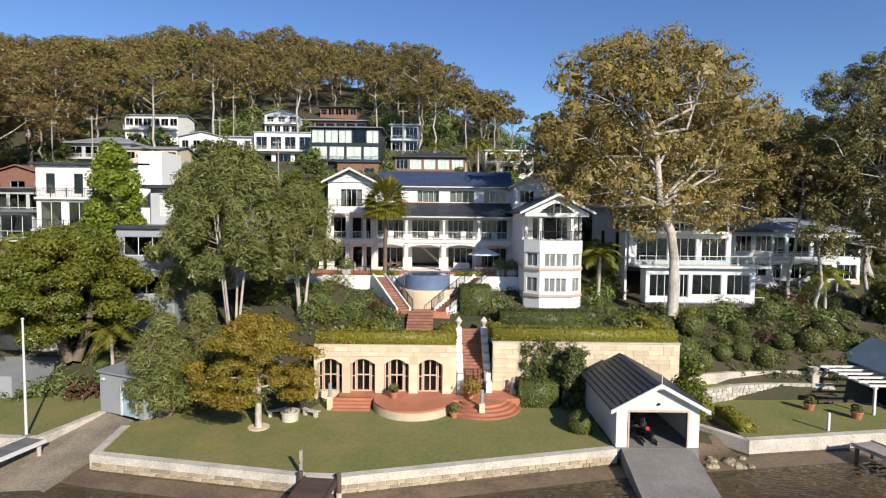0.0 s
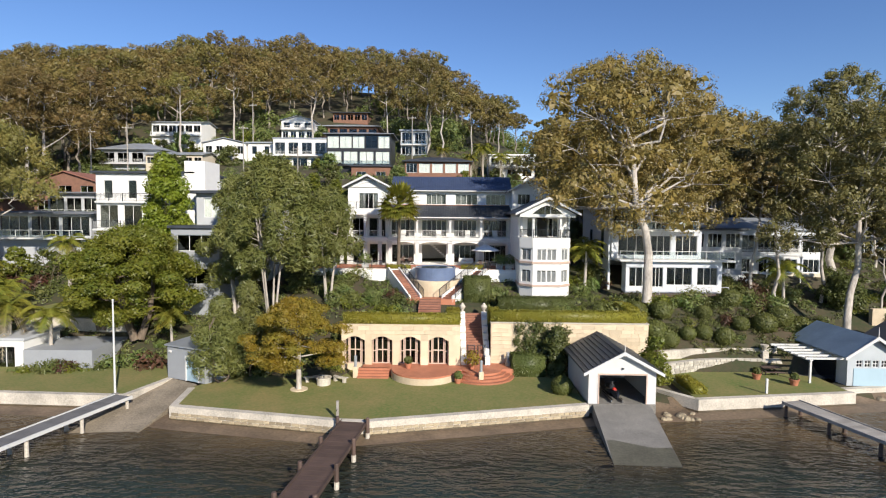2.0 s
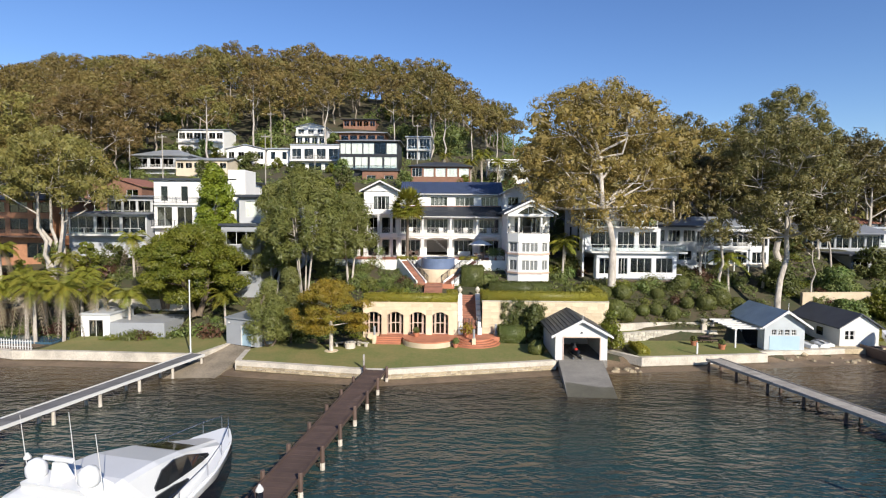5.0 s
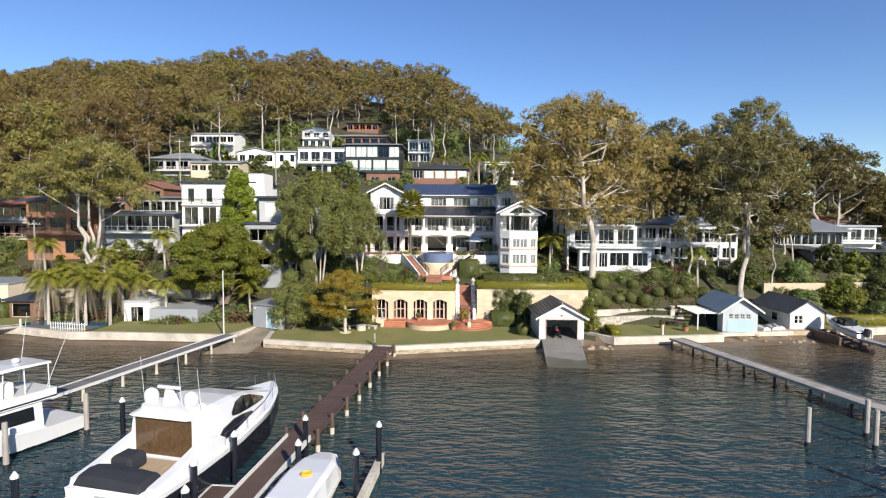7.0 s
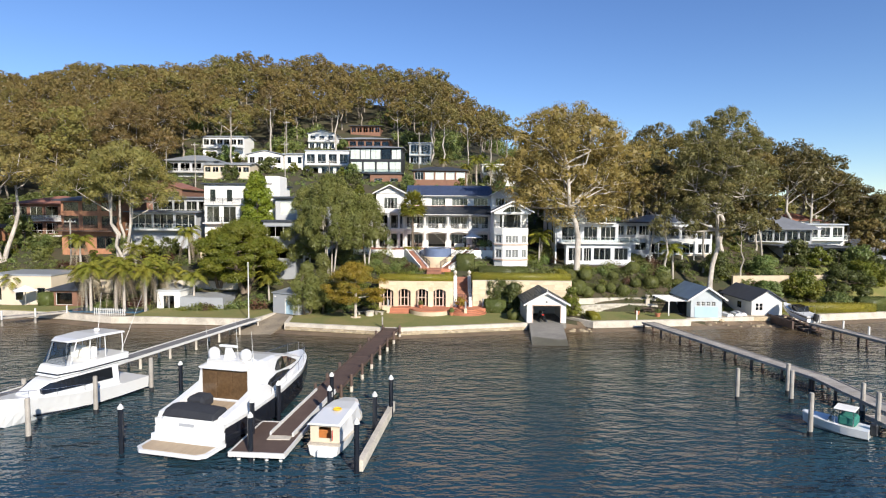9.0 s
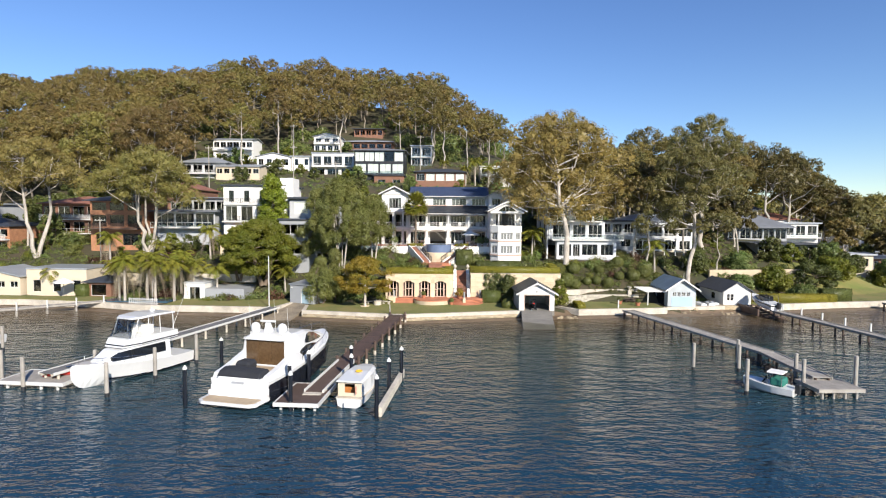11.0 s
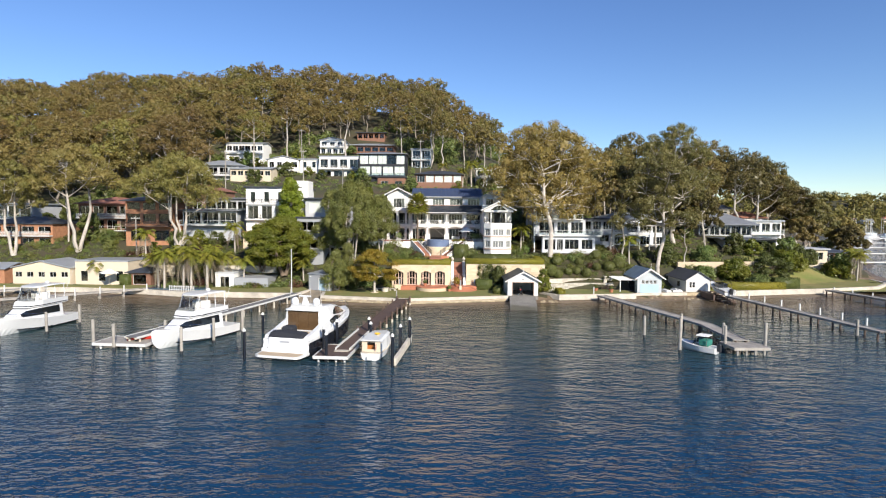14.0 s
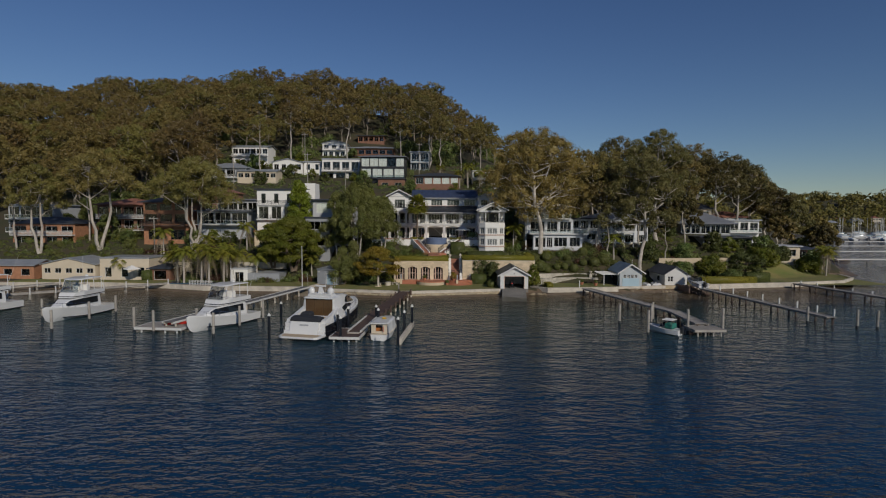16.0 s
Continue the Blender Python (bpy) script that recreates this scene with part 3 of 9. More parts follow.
for i, (x, y) in enumerate(spots[:120]):
    k = i % 4
    s = rng.uniform(0.78, 1.15) * (0.76 if x > 5 else 1)
    m = at(x, y, s, rng.uniform(0, 6.28), sz=s * rng.uniform(0.82, 1.02))
    if k not in first:
        first[k] = 1
        GUMS[k].matrix_basis = m
    else:
        c = copy_thing(GUMS[k], Matrix.Identity(4))
        c.matrix_basis = m
VV, QQ, II, off = [], [], [], 0
kinds = [tree_parts(31 + i, h=21, r=7.2 + i * 0.7, fork=0.38, heads=8, per_head=9, per=32, leaf=0.38, trunk=0.34, sides=4, droop=0.42) for i in range(4)]
for i, (x, y) in enumerate(spots[120:]):
    s = rng.uniform(0.8, 1.2) * (0.8 if x > 5 else 1)
    m = np.array(at(x, y, s, rng.uniform(0, 6.28), sz=s * rng.uniform(0.82, 1.0)))
    for j, (v, q) in enumerate(kinds[i % 4]):
        if j == 0:
            q = np.concatenate([q[:, :3], q[:, [0, 2, 3]]])
        VV.append(v @ m[:3, :3].T + m[:3, 3])
        QQ.append(q + off)
        II.append(np.full(len(q), 0 if j == 0 else 1 + (i % 3 == 0)))
        off += len(v)
woods = new("far_woods", array_mesh("far_woods", np.concatenate(VV), np.concatenate(QQ), [BARK3, F_GUM, F_GUM2], np.concatenate(II)))
tagged(woods, "dense olive-brown gum forest over the hilltop", "forest", "", "stuff")


# ---- building helpers ----
def lattice(shape, xs, zs, solid, ya, yb):
    """One joined slab between ya and yb made of the cells of a grid that are solid."""
    k = {}
    pts, fs = [], []

    def v(i, j, y):
        if (i, j, y) not in k:
            k[i, j, y] = len(pts)
            pts.append((xs[i], ya if y == 0 else yb, zs[j]))
        return k[i, j, y]
    n, m = len(xs) - 1, len(zs) - 1
    ok = [[solid((xs[i] + xs[i + 1]) / 2, (zs[j] + zs[j + 1]) / 2) for j in range(m)] for i in range(n)]
    for i in range(n):
        for j in range(m):
            if not ok[i][j]:
                continue
            fs.append((v(i, j, 0), v(i + 1, j, 0), v(i + 1, j + 1, 0), v(i, j + 1, 0)))
            fs.append((v(i, j + 1, 1), v(i + 1, j + 1, 1), v(i + 1, j, 1), v(i, j, 1)))
            if i == 0 or not ok[i - 1][j]:
                fs.append((v(i, j, 0), v(i, j + 1, 0), v(i, j + 1, 1), v(i, j, 1)))
            if i == n - 1 or not ok[i + 1][j]:
                fs.append((v(i + 1, j, 1), v(i + 1, j + 1, 1), v(i + 1, j + 1, 0), v(i + 1, j, 0)))
            if j == 0 or not ok[i][j - 1]:
                fs.append((v(i, j, 1), v(i + 1, j, 1), v(i + 1, j, 0), v(i, j, 0)))
            if j == m - 1 or not ok[i][j + 1]:
                fs.append((v(i, j + 1, 0), v(i + 1, j + 1, 0), v(i + 1, j + 1, 1), v(i, j + 1, 1)))
    return shape.poly(pts, fs)


def wall(shape, x0, x1, z0, z1, ya, yb, holes=()):
    """An upright wall from ya to yb with square openings (x, x, z, z) through it."""
    xs = sorted({x0, x1, *[min(max(h[i], x0), x1) for h in holes for i in (0, 1)]})
    zs = sorted({z0, z1, *[min(max(h[i], z0), z1) for h in holes for i in (2, 3)]})
    return lattice(shape, xs, zs, lambda x, z: not any(h[0] < x < h[1] and h[2] < z < h[3] for h in holes), ya, yb)


def window(parent, xa, xb, za, zb, y, cols=2, rows=1, material=None, pane=None, name="window", bar=0.06):
    """A framed light with a pane for each division."""
    material, pane = material or TRIM, pane or GLASS
    w, h = (xb - xa - bar) / cols, (zb - za - bar) / rows
    xs = [v for i in range(cols + 1) for v in (xa + i * w, xa + i * w + bar)]
    zs = [v for j in range(rows + 1) for v in (za + j * h, za + j * h + bar)]
    f = part(name, lattice(Shape(), xs, zs, lambda x, z: (x - xa) % w < bar or (z - za) % h < bar, y, y + 0.09), material, parent)
    for i in range(cols):
        a = xa + i * w
        part("pane", Shape().box(a + bar, y + 0.035, za + bar, a + w, y + 0.047, zb - bar), pane, f).visible_shadow = False
    return f


def rail(parent, p, q, z, h=1.0, kind="bars", gap=1.5, material=None, z2=None):
    """A balustrade from p to q, with posts, a top rail and bars or glass between."""
    material = material or DARK
    p, q = Vector((*p, z)), Vector((*q, z if z2 is None else z2))
    n = max(1, round((q - p).length / gap))
    s = Shape().tube(p + Vector((0, 0, h)), q + Vector((0, 0, h)), 0.035, n=6)
    if kind == "bars":
        s.tube(p + Vector((0, 0, 0.12)), q + Vector((0, 0, 0.12)), 0.02, n=4)
        k = max(2, round((q - p).length / 0.16))
        for i in range(k):
            a = p.lerp(q, (i + 0.5) / k)
            s.tube(a + Vector((0, 0, 0.12)), a + Vector((0, 0, h)), 0.014, n=4)
    elif kind == "slats":
        for j in range(1, 6):
            e = Vector((0, 0, h * j / 6))
            s.tube(p + e, q + e, 0.05, n=4)
    r = part("railing", s, material, parent)
    for i in range(n + 1):
        a = p.lerp(q, i / n)
        part("post", Shape().tube(a, a + Vector((0, 0, h + 0.05)), 0.04, n=6), material, r)
    if kind == "glass":
        u = (q - p).normalized() * 0.06
        v = Vector((-u.y, u.x, 0)) * 0.15
        for i in range(n):
            a, b = p.lerp(q, i / n) + u, p.lerp(q, (i + 1) / n) - u
            lo, hi = Vector((0, 0, 0.08)), Vector((0, 0, h - 0.05))
            part("glass_panel", Shape().poly([a + lo - v, b + lo - v, b + lo + v, a + lo + v, a + hi - v, b + hi - v, b + hi + v, a + hi + v],
                                             [(3, 2, 1, 0), (4, 5, 6, 7), (0, 1, 5, 4), (1, 2, 6, 5), (2, 3, 7, 6), (3, 0, 4, 7)]), BALGLASS, r).visible_shadow = False
    return r


def pitched(x0, x1, y0, y1, z, rise, way="side", over=0.5, t=0.18):
    """A roof with thickness. side: the ridge runs across the view; front: it runs away; hip: four slopes."""
    x0, x1, y0, y1 = x0 - over, x1 + over, y0 - over, y1 + over
    s = Shape()
    if way == "side":
        m = (y0 + y1) / 2
        s.prism([(y0, z), (m, z + rise), (y1, z), (y1, z + t), (m, z + rise + t), (y0, z + t)], "x", x0, x1)
    elif way == "front":
        m = (x0 + x1) / 2
        s.prism([(x0, z), (m, z + rise), (x1, z), (x1, z + t), (m, z + rise + t), (x0, z + t)], "y", y0, y1)
    elif way == "flat":
        s.rbox(x0, y0, z, x1, y1, z + t + rise, 0.04)
    elif way == "skillion":
        s.prism([(y0, z), (y1, z + rise), (y1, z + rise + t), (y0, z + t)], "x", x0, x1)
    else:
        w, dp = x1 - x0, y1 - y0
        k = min(w, dp) / 2
        a, b = ((x0 + k, (y0 + y1) / 2), (x1 - k, (y0 + y1) / 2)) if w > dp else (((x0 + x1) / 2, y0 + k), ((x0 + x1) / 2, y1 - k))
        base = [(x0, y0), (x1, y0), (x1, y1), (x0, y1)]
        pts = [(*p, z) for p in base] + [(*p, z + t) for p in base] + [(*a, z + rise + t), (*b, z + rise + t)]
        fs = [(3, 2, 1, 0), (0, 1, 5, 4), (1, 2, 6, 5), (2, 3, 7, 6), (3, 0, 4, 7)]
        fs += [(4, 5, 9, 8), (5, 6, 9), (6, 7, 8, 9), (7, 4, 8)] if w > dp else [(4, 5, 8), (5, 6, 9, 8), (6, 7, 9), (7, 4, 8, 9)]
        s.poly(pts, fs)
    return s


def storey(h, wins, gap=0.15, low=0.3, high=0.85, cols=2, balc=0.0, kind="glass", inset=0.0):
    return dict(h=h, wins=wins, gap=gap, low=low, high=high, cols=cols, balc=balc, kind=kind, inset=inset)


def house(label, x0, x1, y0, y1, z0, floors, wallm, roofm, roof="hip", rise=2.0, trim=None, foot=4.0, railm=None, over=0.5, name="house", blocks=(), blind=0.0):
    """A house with storeys, each with its run of windows and perhaps a balcony."""
    o = thing(name, label, "house")
    trim = trim or TRIM
    body = Shape()
    t = 0.25
    z = z0
    body.box(x0, y0, z0 - foot, x1, y1, z0)
    for f in floors:
        zt = z + f["h"]
        n = f["wins"]
        holes = []
        if n:
            w = (x1 - x0) / n
            for i in range(n):
                holes.append((x0 + w * (i + f["gap"]), x0 + w * (i + 1 - f["gap"]), z + f["h"] * f["low"], z + f["h"] * f["high"]))
        yf = y0 + f["inset"]
        wall(body, x0 + t, x1 - t, z, zt - 0.2, yf, yf + t, holes)
        body.box(x0, y0, z, x0 + t, y1, zt - 0.2).box(x1 - t, y0, z, x1, y1, zt - 0.2).box(x0 + t, y1 - t, z, x1 - t, y1, zt - 0.2)
        body.box(x0, y0, zt - 0.2, x1, y1, zt)
        for h in holes:
            drawn = blind and (h[0] * 7.3 + h[2] * 3.1) % 1 < blind
            wd = window(o, *h, yf + 0.1, f["cols"], material=trim, pane=BALGLASS if drawn else GLASS)
            if drawn:
                part("blind", Shape().box(h[0] + 0.05, yf + 0.2, h[2] + 0.05, h[1] - 0.05, yf + 0.22, h[3] - 0.05), FABRIC, wd, "white drawn blind")
        if f["balc"]:
            b = f["balc"]
            bal = part("balcony", Shape().box(x0, y0 - b, z - 0.25, x1, y0, z - 0.02), trim, o)
            rail(bal, (x0 + 0.05, y0 - b + 0.05), (x1 - 0.05, y0 - b + 0.05), z - 0.02, 1.0, f["kind"], 1.8, railm or trim)
        z = zt
    if roof == "front":
        m = (x0 + x1) / 2
        body.prism([(x0, z), (x1, z), (m, z + rise * 0.93)], "y", y0, y0 + t)
    elif roof == "side":
        m = (y0 + y1) / 2
        for a in (x0, x1 - t):
            body.prism([(y0, z), (y1, z), (m, z + rise * 0.93)], "x", a, a + t)
    for b in blocks:
        body.box(*b)
    parts_of("wall", body, wallm, o)
    part("roof", pitched(x0, x1, y0, y1, z + 0.01, rise, roof, over), roofm, o)
    return o


def stair(o, p, q, width, n, material, name="step", wallm=None, wallw=0.2):
    """Steps from p up or down to q, each a block of its own, with cheek walls if wanted."""
    p, q = Vector(p), Vector(q)
    u = Vector((q.x - p.x, q.y - p.y, 0))
    L = u.length
    u.normalize()
    v = Vector((-u.y, u.x, 0)) * width / 2
    rise, run = (q.z - p.z) / n, L / n
    for i in range(n):
        a = p + u * run * i
        b = a + u * run
        z = p.z + rise * (i + 1)
        lo = min(p.z, q.z) - 0.3
        part(name, Shape().poly([(*(a - v).xy, lo), (*(b - v).xy, lo), (*(b + v).xy, lo), (*(a + v).xy, lo), (*(a - v).xy, z), (*(b - v).xy, z), (*(b + v).xy, z), (*(a + v).xy, z)],
                                [(3, 2, 1, 0), (4, 5, 6, 7), (0, 1, 5, 4), (1, 2, 6, 5), (2, 3, 7, 6), (3, 0, 4, 7)]), material, o)
    if wallm:
        for s in (-1, 1):
            w0, w1 = v * s, v * s + v.normalized() * s * wallw
            pts = []
            for k in (w0, w1):
                pts += [(*(p + k).xy, min(p.z, q.z) - 0.3), (*(q + k).xy, min(p.z, q.z) - 0.3), (*(q + k).xy, q.z + 0.35), (*(p + k).xy, p.z + 0.35)]
            part("cheek_wall", Shape().poly(pts, [(3, 2, 1, 0), (4, 5, 6, 7), (0, 1, 5, 4), (1, 2, 6, 5), (2, 3, 7, 6), (3, 0, 4, 7)]), wallm, o)


# ---- the waterfront villa ----
villa = thing("house", "three-storey white rendered villa with dark tiled roofs and arcaded verandahs", "house")
G, F1, F2, EV = 9.5, 13.2, 17.0, 19.6
core = Shape()
T = 0.3
# ground and first floor fronts, set back behind the verandah
bays = [(-8.4, -4.9), (-4.1, -0.4), (0.4, 3.8), (4.6, 8.0)]
wall(core, -8.6, 8.3, G, F1 - 0.4, 69.5, 69.5 + T, [(a + 0.15, b - 0.15, G + 0.05, G + 2.6) for a, b in bays])
wall(core, -8.6, 8.3, F1 - 0.4, F2, 69.5, 69.5 + T, [(a + 0.1, b - 0.1, F1 + 0.05, F1 + 2.4) for a, b in bays])
tops = [(-3.4, -0.6), (0.7, 3.8), (5.0, 7.8), (-7.6, -5.4)]
wall(core, -8.6, 8.3, F2, EV, 70.0, 70.0 + T, [(a, b, F2 + 0.75, F2 + 2.25) for a, b in tops])
core.box(-8.6, 77, G, 8.3, 77.3, EV)
for z in (G, F1, F2):
    core.box(-8.6, 66.6 if z < F2 else 70.3, z - 0.4, 8.3, 77, z)
core.box(-8.6, 70.3, EV - 0.15, 8.3, 77, EV)
# left wing
core.box(-14.2, 66.5, G - 0.5, -8.6, 77, G)
wall(core, -14.0, -8.6, G, F1 - 0.4, 69.0, 69.0 + T, [(-13.6, -11.7, G, G + 2.7), (-11.3, -8.95, G, G + 2.7)])
wall(core, -14.0, -8.6, F1, F2 - 0.6, 68.6, 68.6 + T, [(-13.6, -11.7, F1, F1 + 2.6), (-11.3, -9.0, F1, F1 + 2.6)])
wall(core, -14.0, -8.6, F2, 20.0, 67.4, 67.4 + T, [(-12.5, -9.9, F2 + 0.05, F2 + 2.2)])
core.box(-14.0, 69.3, G, -13.7, 77, F2).box(-14.0, 67.7, F2, -13.7, 77, 20.0).box(-8.9, 69.8, G, -8.6, 77, 20.0).box(-13.7, 76.7, G, -8.9, 77, 20.0)
core.box(-14.3, 66.1, F1 - 0.55, -8.5, 77, F1).box(-14.3, 66.1, F2 - 0.75, -8.5, 77, F2)
core.prism([(-14.1, 20.0), (-8.5, 20.0), (-11.3, 21.3)], "y", 67.2, 67.5)
# right wing behind the tower
wall(core, 8.3, 13.6, 6.0, 19.5, 67.0, 67.0 + T, [(9.1, 10.8, F2 + 0.8, F2 + 2.2), (8.9, 9.9, G + 0.6, G + 2.4)])
core.box(8.3, 67.3, 6.0, 8.6, 77, 19.5).box(13.3, 67.3, 6.0, 13.6, 77, 19.5).box(8.6, 76.7, 6.0, 13.3, 77, 19.5)
core.prism([(8.0, 19.5), (13.7, 19.5), (10.85, 21.1)], "y", 67.0, 67.3)
parts_of("wall", core, WHITE, villa)
for a, b in bays[:1] + bays[2:]:
    window(villa, a + 0.15, b - 0.15, G + 0.05, G + 2.6, 69.55, 4, material=TRIM, name="glass_door")
for a, b in bays:
    window(villa, a + 0.1, b - 0.1, F1 + 0.05, F1 + 2.4, 69.55, 5, material=TRIM, name="glass_door")
for a, b in tops:
    window(villa, a, b, F2 + 0.75, F2 + 2.25, 70.05, 4)
window(villa, -12.5, -9.9, F2 + 0.05, F2 + 2.2, 67.5, 4, name="glass_door")
for a, b, z in ((-13.6, -11.7, G), (-11.3, -8.95, G)):
    window(villa, a, b, z, z + 2.7, 69.1, 2, name="glass_door")
for a, b, z in ((-13.6, -11.7, F1), (-11.3, -9.0, F1)):
    window(villa, a, b, z, z + 2.6, 68.7, 2, name="glass_door")
for i, (a, b) in enumerate(tops):
    part("curtain", Shape().box(a + 0.1, 70.33, F2 + 0.8, a + (b - a) * (0.85, 0.55, 0.3, 0.8)[i], 70.36, F2 + 2.2), FABRIC, villa, "pale drawn curtain")
for i, (a, b) in enumerate(bays):
    for c in ((a + 0.2, a + 0.9), (b - 0.8, b - 0.2)):
        part("curtain", Shape().box(c[0], 69.85, F1 + 0.05, c[1], 69.9, F1 + 2.35), FABRIC, villa, "pale drawn curtain")
part("curtain", Shape().box(-12.4, 67.75, F2 + 0.1, -11.6, 67.78, F2 + 2.15), FABRIC, villa, "pale drawn curtain")
part("curtain", Shape().box(-10.7, 67.75, F2 + 0.1, -10.0, 67.78, F2 + 2.15), FABRIC, villa, "pale drawn curtain")
window(villa, 9.1, 10.8, F2 + 0.8, F2 + 2.2, 67.1, 3)
window(villa, 8.9, 9.9, G + 0.6, G + 2.4, 67.1, 2)


def column(o, x, y, z0, z1, w=0.42):
    s = Shape().rbox(x - w / 2, y - w / 2, z0, x + w / 2, y + w / 2, z1, 0.03)
    s.rbox(x - w / 2 - 0.07, y - w / 2 - 0.07, z0, x + w / 2 + 0.07, y + w / 2 + 0.07, z0 + 0.22, 0.03)
    s.rbox(x - w / 2 - 0.08, y - w / 2 - 0.08, z1 - 0.25, x + w / 2 + 0.08, y + w / 2 + 0.08, z1 - 0.08, 0.03)
    part("column", s, TRIM, o)


def arch(o, xa, xb, y0, y1, zs, zt, rise, material=None, n=10):
    """A flat-topped spandrel with an arched soffit."""
    pts = [(xa, zs)] + [(xa + (xb - xa) * i / n, zs + rise * math.sin(math.pi * i / n) ** 0.7) for i in range(1, n)] + [(xb, zs), (xb, zt), (xa, zt)]
    part("arch", Shape().prism(pts, "y", y0, y1), material or WHITE, o)


cols0 = [-8.2, -4.5, 0.0, 4.2, 8.1]
for x in cols0:
    column(villa, x, 66.8, G, F1 - 0.5, 0.6 if x in (0.0, -8.2) else 0.5)
    column(villa, x, 66.8, F1, F2 - 1.35, 0.3)
for a, b in zip(cols0, cols0[1:]):
    arch(villa, a + 0.25, b - 0.25, 66.65, 66.95, F1 - 0.95, F1 - 0.41, 0.35)
parts_of("verandah_beam", Shape().box(-8.6, 66.55, F1 - 0.42, 8.4, 66.6, F1 - 0.02).box(-8.6, 66.6, F2 - 1.35, 8.3, 66.95, F2 - 1.1), TRIM, villa)
rail(villa, (-8.0, 66.75), (8.0, 66.75), F1, 0.95, "bars", 4.2, TRIM)
part("verandah_roof", Shape().prism([(66.2, F2 - 1.15), (70.0, F2 + 0.45), (70.0, F2 + 0.65), (66.2, F2 - 0.97)], "x", -8.5, 8.5), SLATE, villa, "dark tiled lean-to verandah roof")
part("window_band", Shape().box(-8.6, 69.93, F2 + 0.66, 8.3, 69.999, F2 + 0.74), TERRA, villa)
wcols = [-14.9, -13.7, -11.5, -9.5, -8.75]
for x in wcols[1:4]:
    column(villa, x, 66.5, G, F1 - 0.56, 0.45)
    column(villa, x, 66.5, F1, F2 - 0.76, 0.4)
column(villa, -14.9, 67.6, G, F1 - 0.6, 0.45)
column(villa, -14.9, 67.6, F1 - 0.2, F2 - 0.8, 0.4)
parts_of("side_terrace", Shape().box(-15.4, 67.0, F1 - 0.55, -14.3, 76, F1 - 0.1).box(-15.3, 67.2, F2 - 0.8, -14.3, 76, F2 - 0.5), WHITE, villa)
for a, b in zip(wcols[1:3], wcols[2:4]):
    arch(villa, a + 0.2, b - 0.2, 66.4, 66.7, F1 - 1.0, F1 - 0.56, 0.35)
    arch(villa, a + 0.2, b - 0.2, 66.4, 66.7, F2 - 1.2, F2 - 0.76, 0.35)
rail(villa, (-14.0, 66.3), (-8.8, 66.3), F2, 0.95, "bars", 1.3)
rail(villa, (-14.0, 66.4), (-9.0, 66.4), F1, 0.9, "bars", 2.2, TRIM)
part("wing_roof", pitched(-14.0, -8.6, 67.0, 77.0, 19.85, 1.5, "front", 0.55), SLATE, villa, "dark tiled gable roof")
part("bargeboard", Shape().prism([(-14.6, 19.8), (-11.3, 21.45), (-8.0, 19.8), (-8.0, 20.05), (-11.3, 21.72), (-14.6, 20.05)], "y", 66.3, 66.44), TRIM, villa)
part("pediment_arch", Shape().prism([(-12.9 + 0.16 * i, 20.0 + 0.75 * math.sin(math.pi * i / 20)) for i in range(21)] + [(-9.7 - 0.16 * i, 20.0 + 0.62 * math.sin(math.pi * i / 20) - 0.02) for i in range(21)], "y", 67.1, 67.19), TRIM, villa)


def tiled(o, x0, x1, y0, z0, y1, z1, pitch=0.36, width=0.33, material=None, name="roof_tiles"):
    """Courses of tiles that lap one another on one slope."""
    n = max(2, round(math.hypot(y1 - y0, z1 - z0) / pitch))
    k = round((x1 - x0) / width)
    w = (x1 - x0) / k
    s = Shape()
    up = Vector((0, -(z1 - z0), y1 - y0)).normalized()
    if up.z < 0:
        up = -up
    for j in range(n):
        a = Vector((0, y0 + (y1 - y0) * j / n, z0 + (z1 - z0) * j / n))
        b = Vector((0, y0 + (y1 - y0) * (j + 1) / n, z0 + (z1 - z0) * (j + 1) / n))
        for i in range(k):
            xa, xb = x0 + w * i, x0 + w * (i + 0.94)
            lo, hi = a + up * 0.07, b + up * 0.02
            m = (xa + xb) / 2
            s.poly([(xa, lo.y, lo.z - 0.02), (m, lo.y, lo.z + 0.015), (xb, lo.y, lo.z - 0.02), (xb, hi.y, hi.z - 0.02), (m, hi.y, hi.z + 0.015), (xa, hi.y, hi.z - 0.02), (xa, a.y, a.z), (xb, a.y, a.z)],
                   [(0, 1, 4, 5), (1, 2, 3, 4), (6, 7, 2, 1, 0)])
    p = part(name, s, material or SLATE, o)
    p["kind"] = "stuff"
    return p


part("main_roof", Shape().prism([(69.4, EV), (73.2, 21.7), (77.6, EV), (77.6, EV + 0.15), (73.2, 21.85), (69.4, EV + 0.15)], "x", -8.4, 8.6), SLATE, villa, "dark blue-grey tiled roof")
tiled(villa, -8.4, 8.6, 69.4, EV + 0.16, 73.2, 21.86, material=BLUEROOF)
tiled(villa, -8.5, 8.5, 66.2, F2 - 0.96, 70.0, F2 + 0.66, material=SLATE)
parts_of("gutter", Shape().box(-8.6, 69.25, EV - 0.02, 8.2, 69.4, EV + 0.12).box(-8.6, 66.05, F2 - 1.15, 8.6, 66.2, F2 - 1.0), TRIM, villa)
part("east_roof", pitched(8.2, 13.6, 67.2, 77.0, 19.4, 1.7, "front", 0.5), SLATE, villa, "dark tiled gable roof")
part("bargeboard", Shape().prism([(7.6, 19.35), (10.9, 21.1), (14.2, 19.35), (14.2, 19.6), (10.9, 21.35), (7.6, 19.6)], "y", 66.5, 66.66), TRIM, villa)
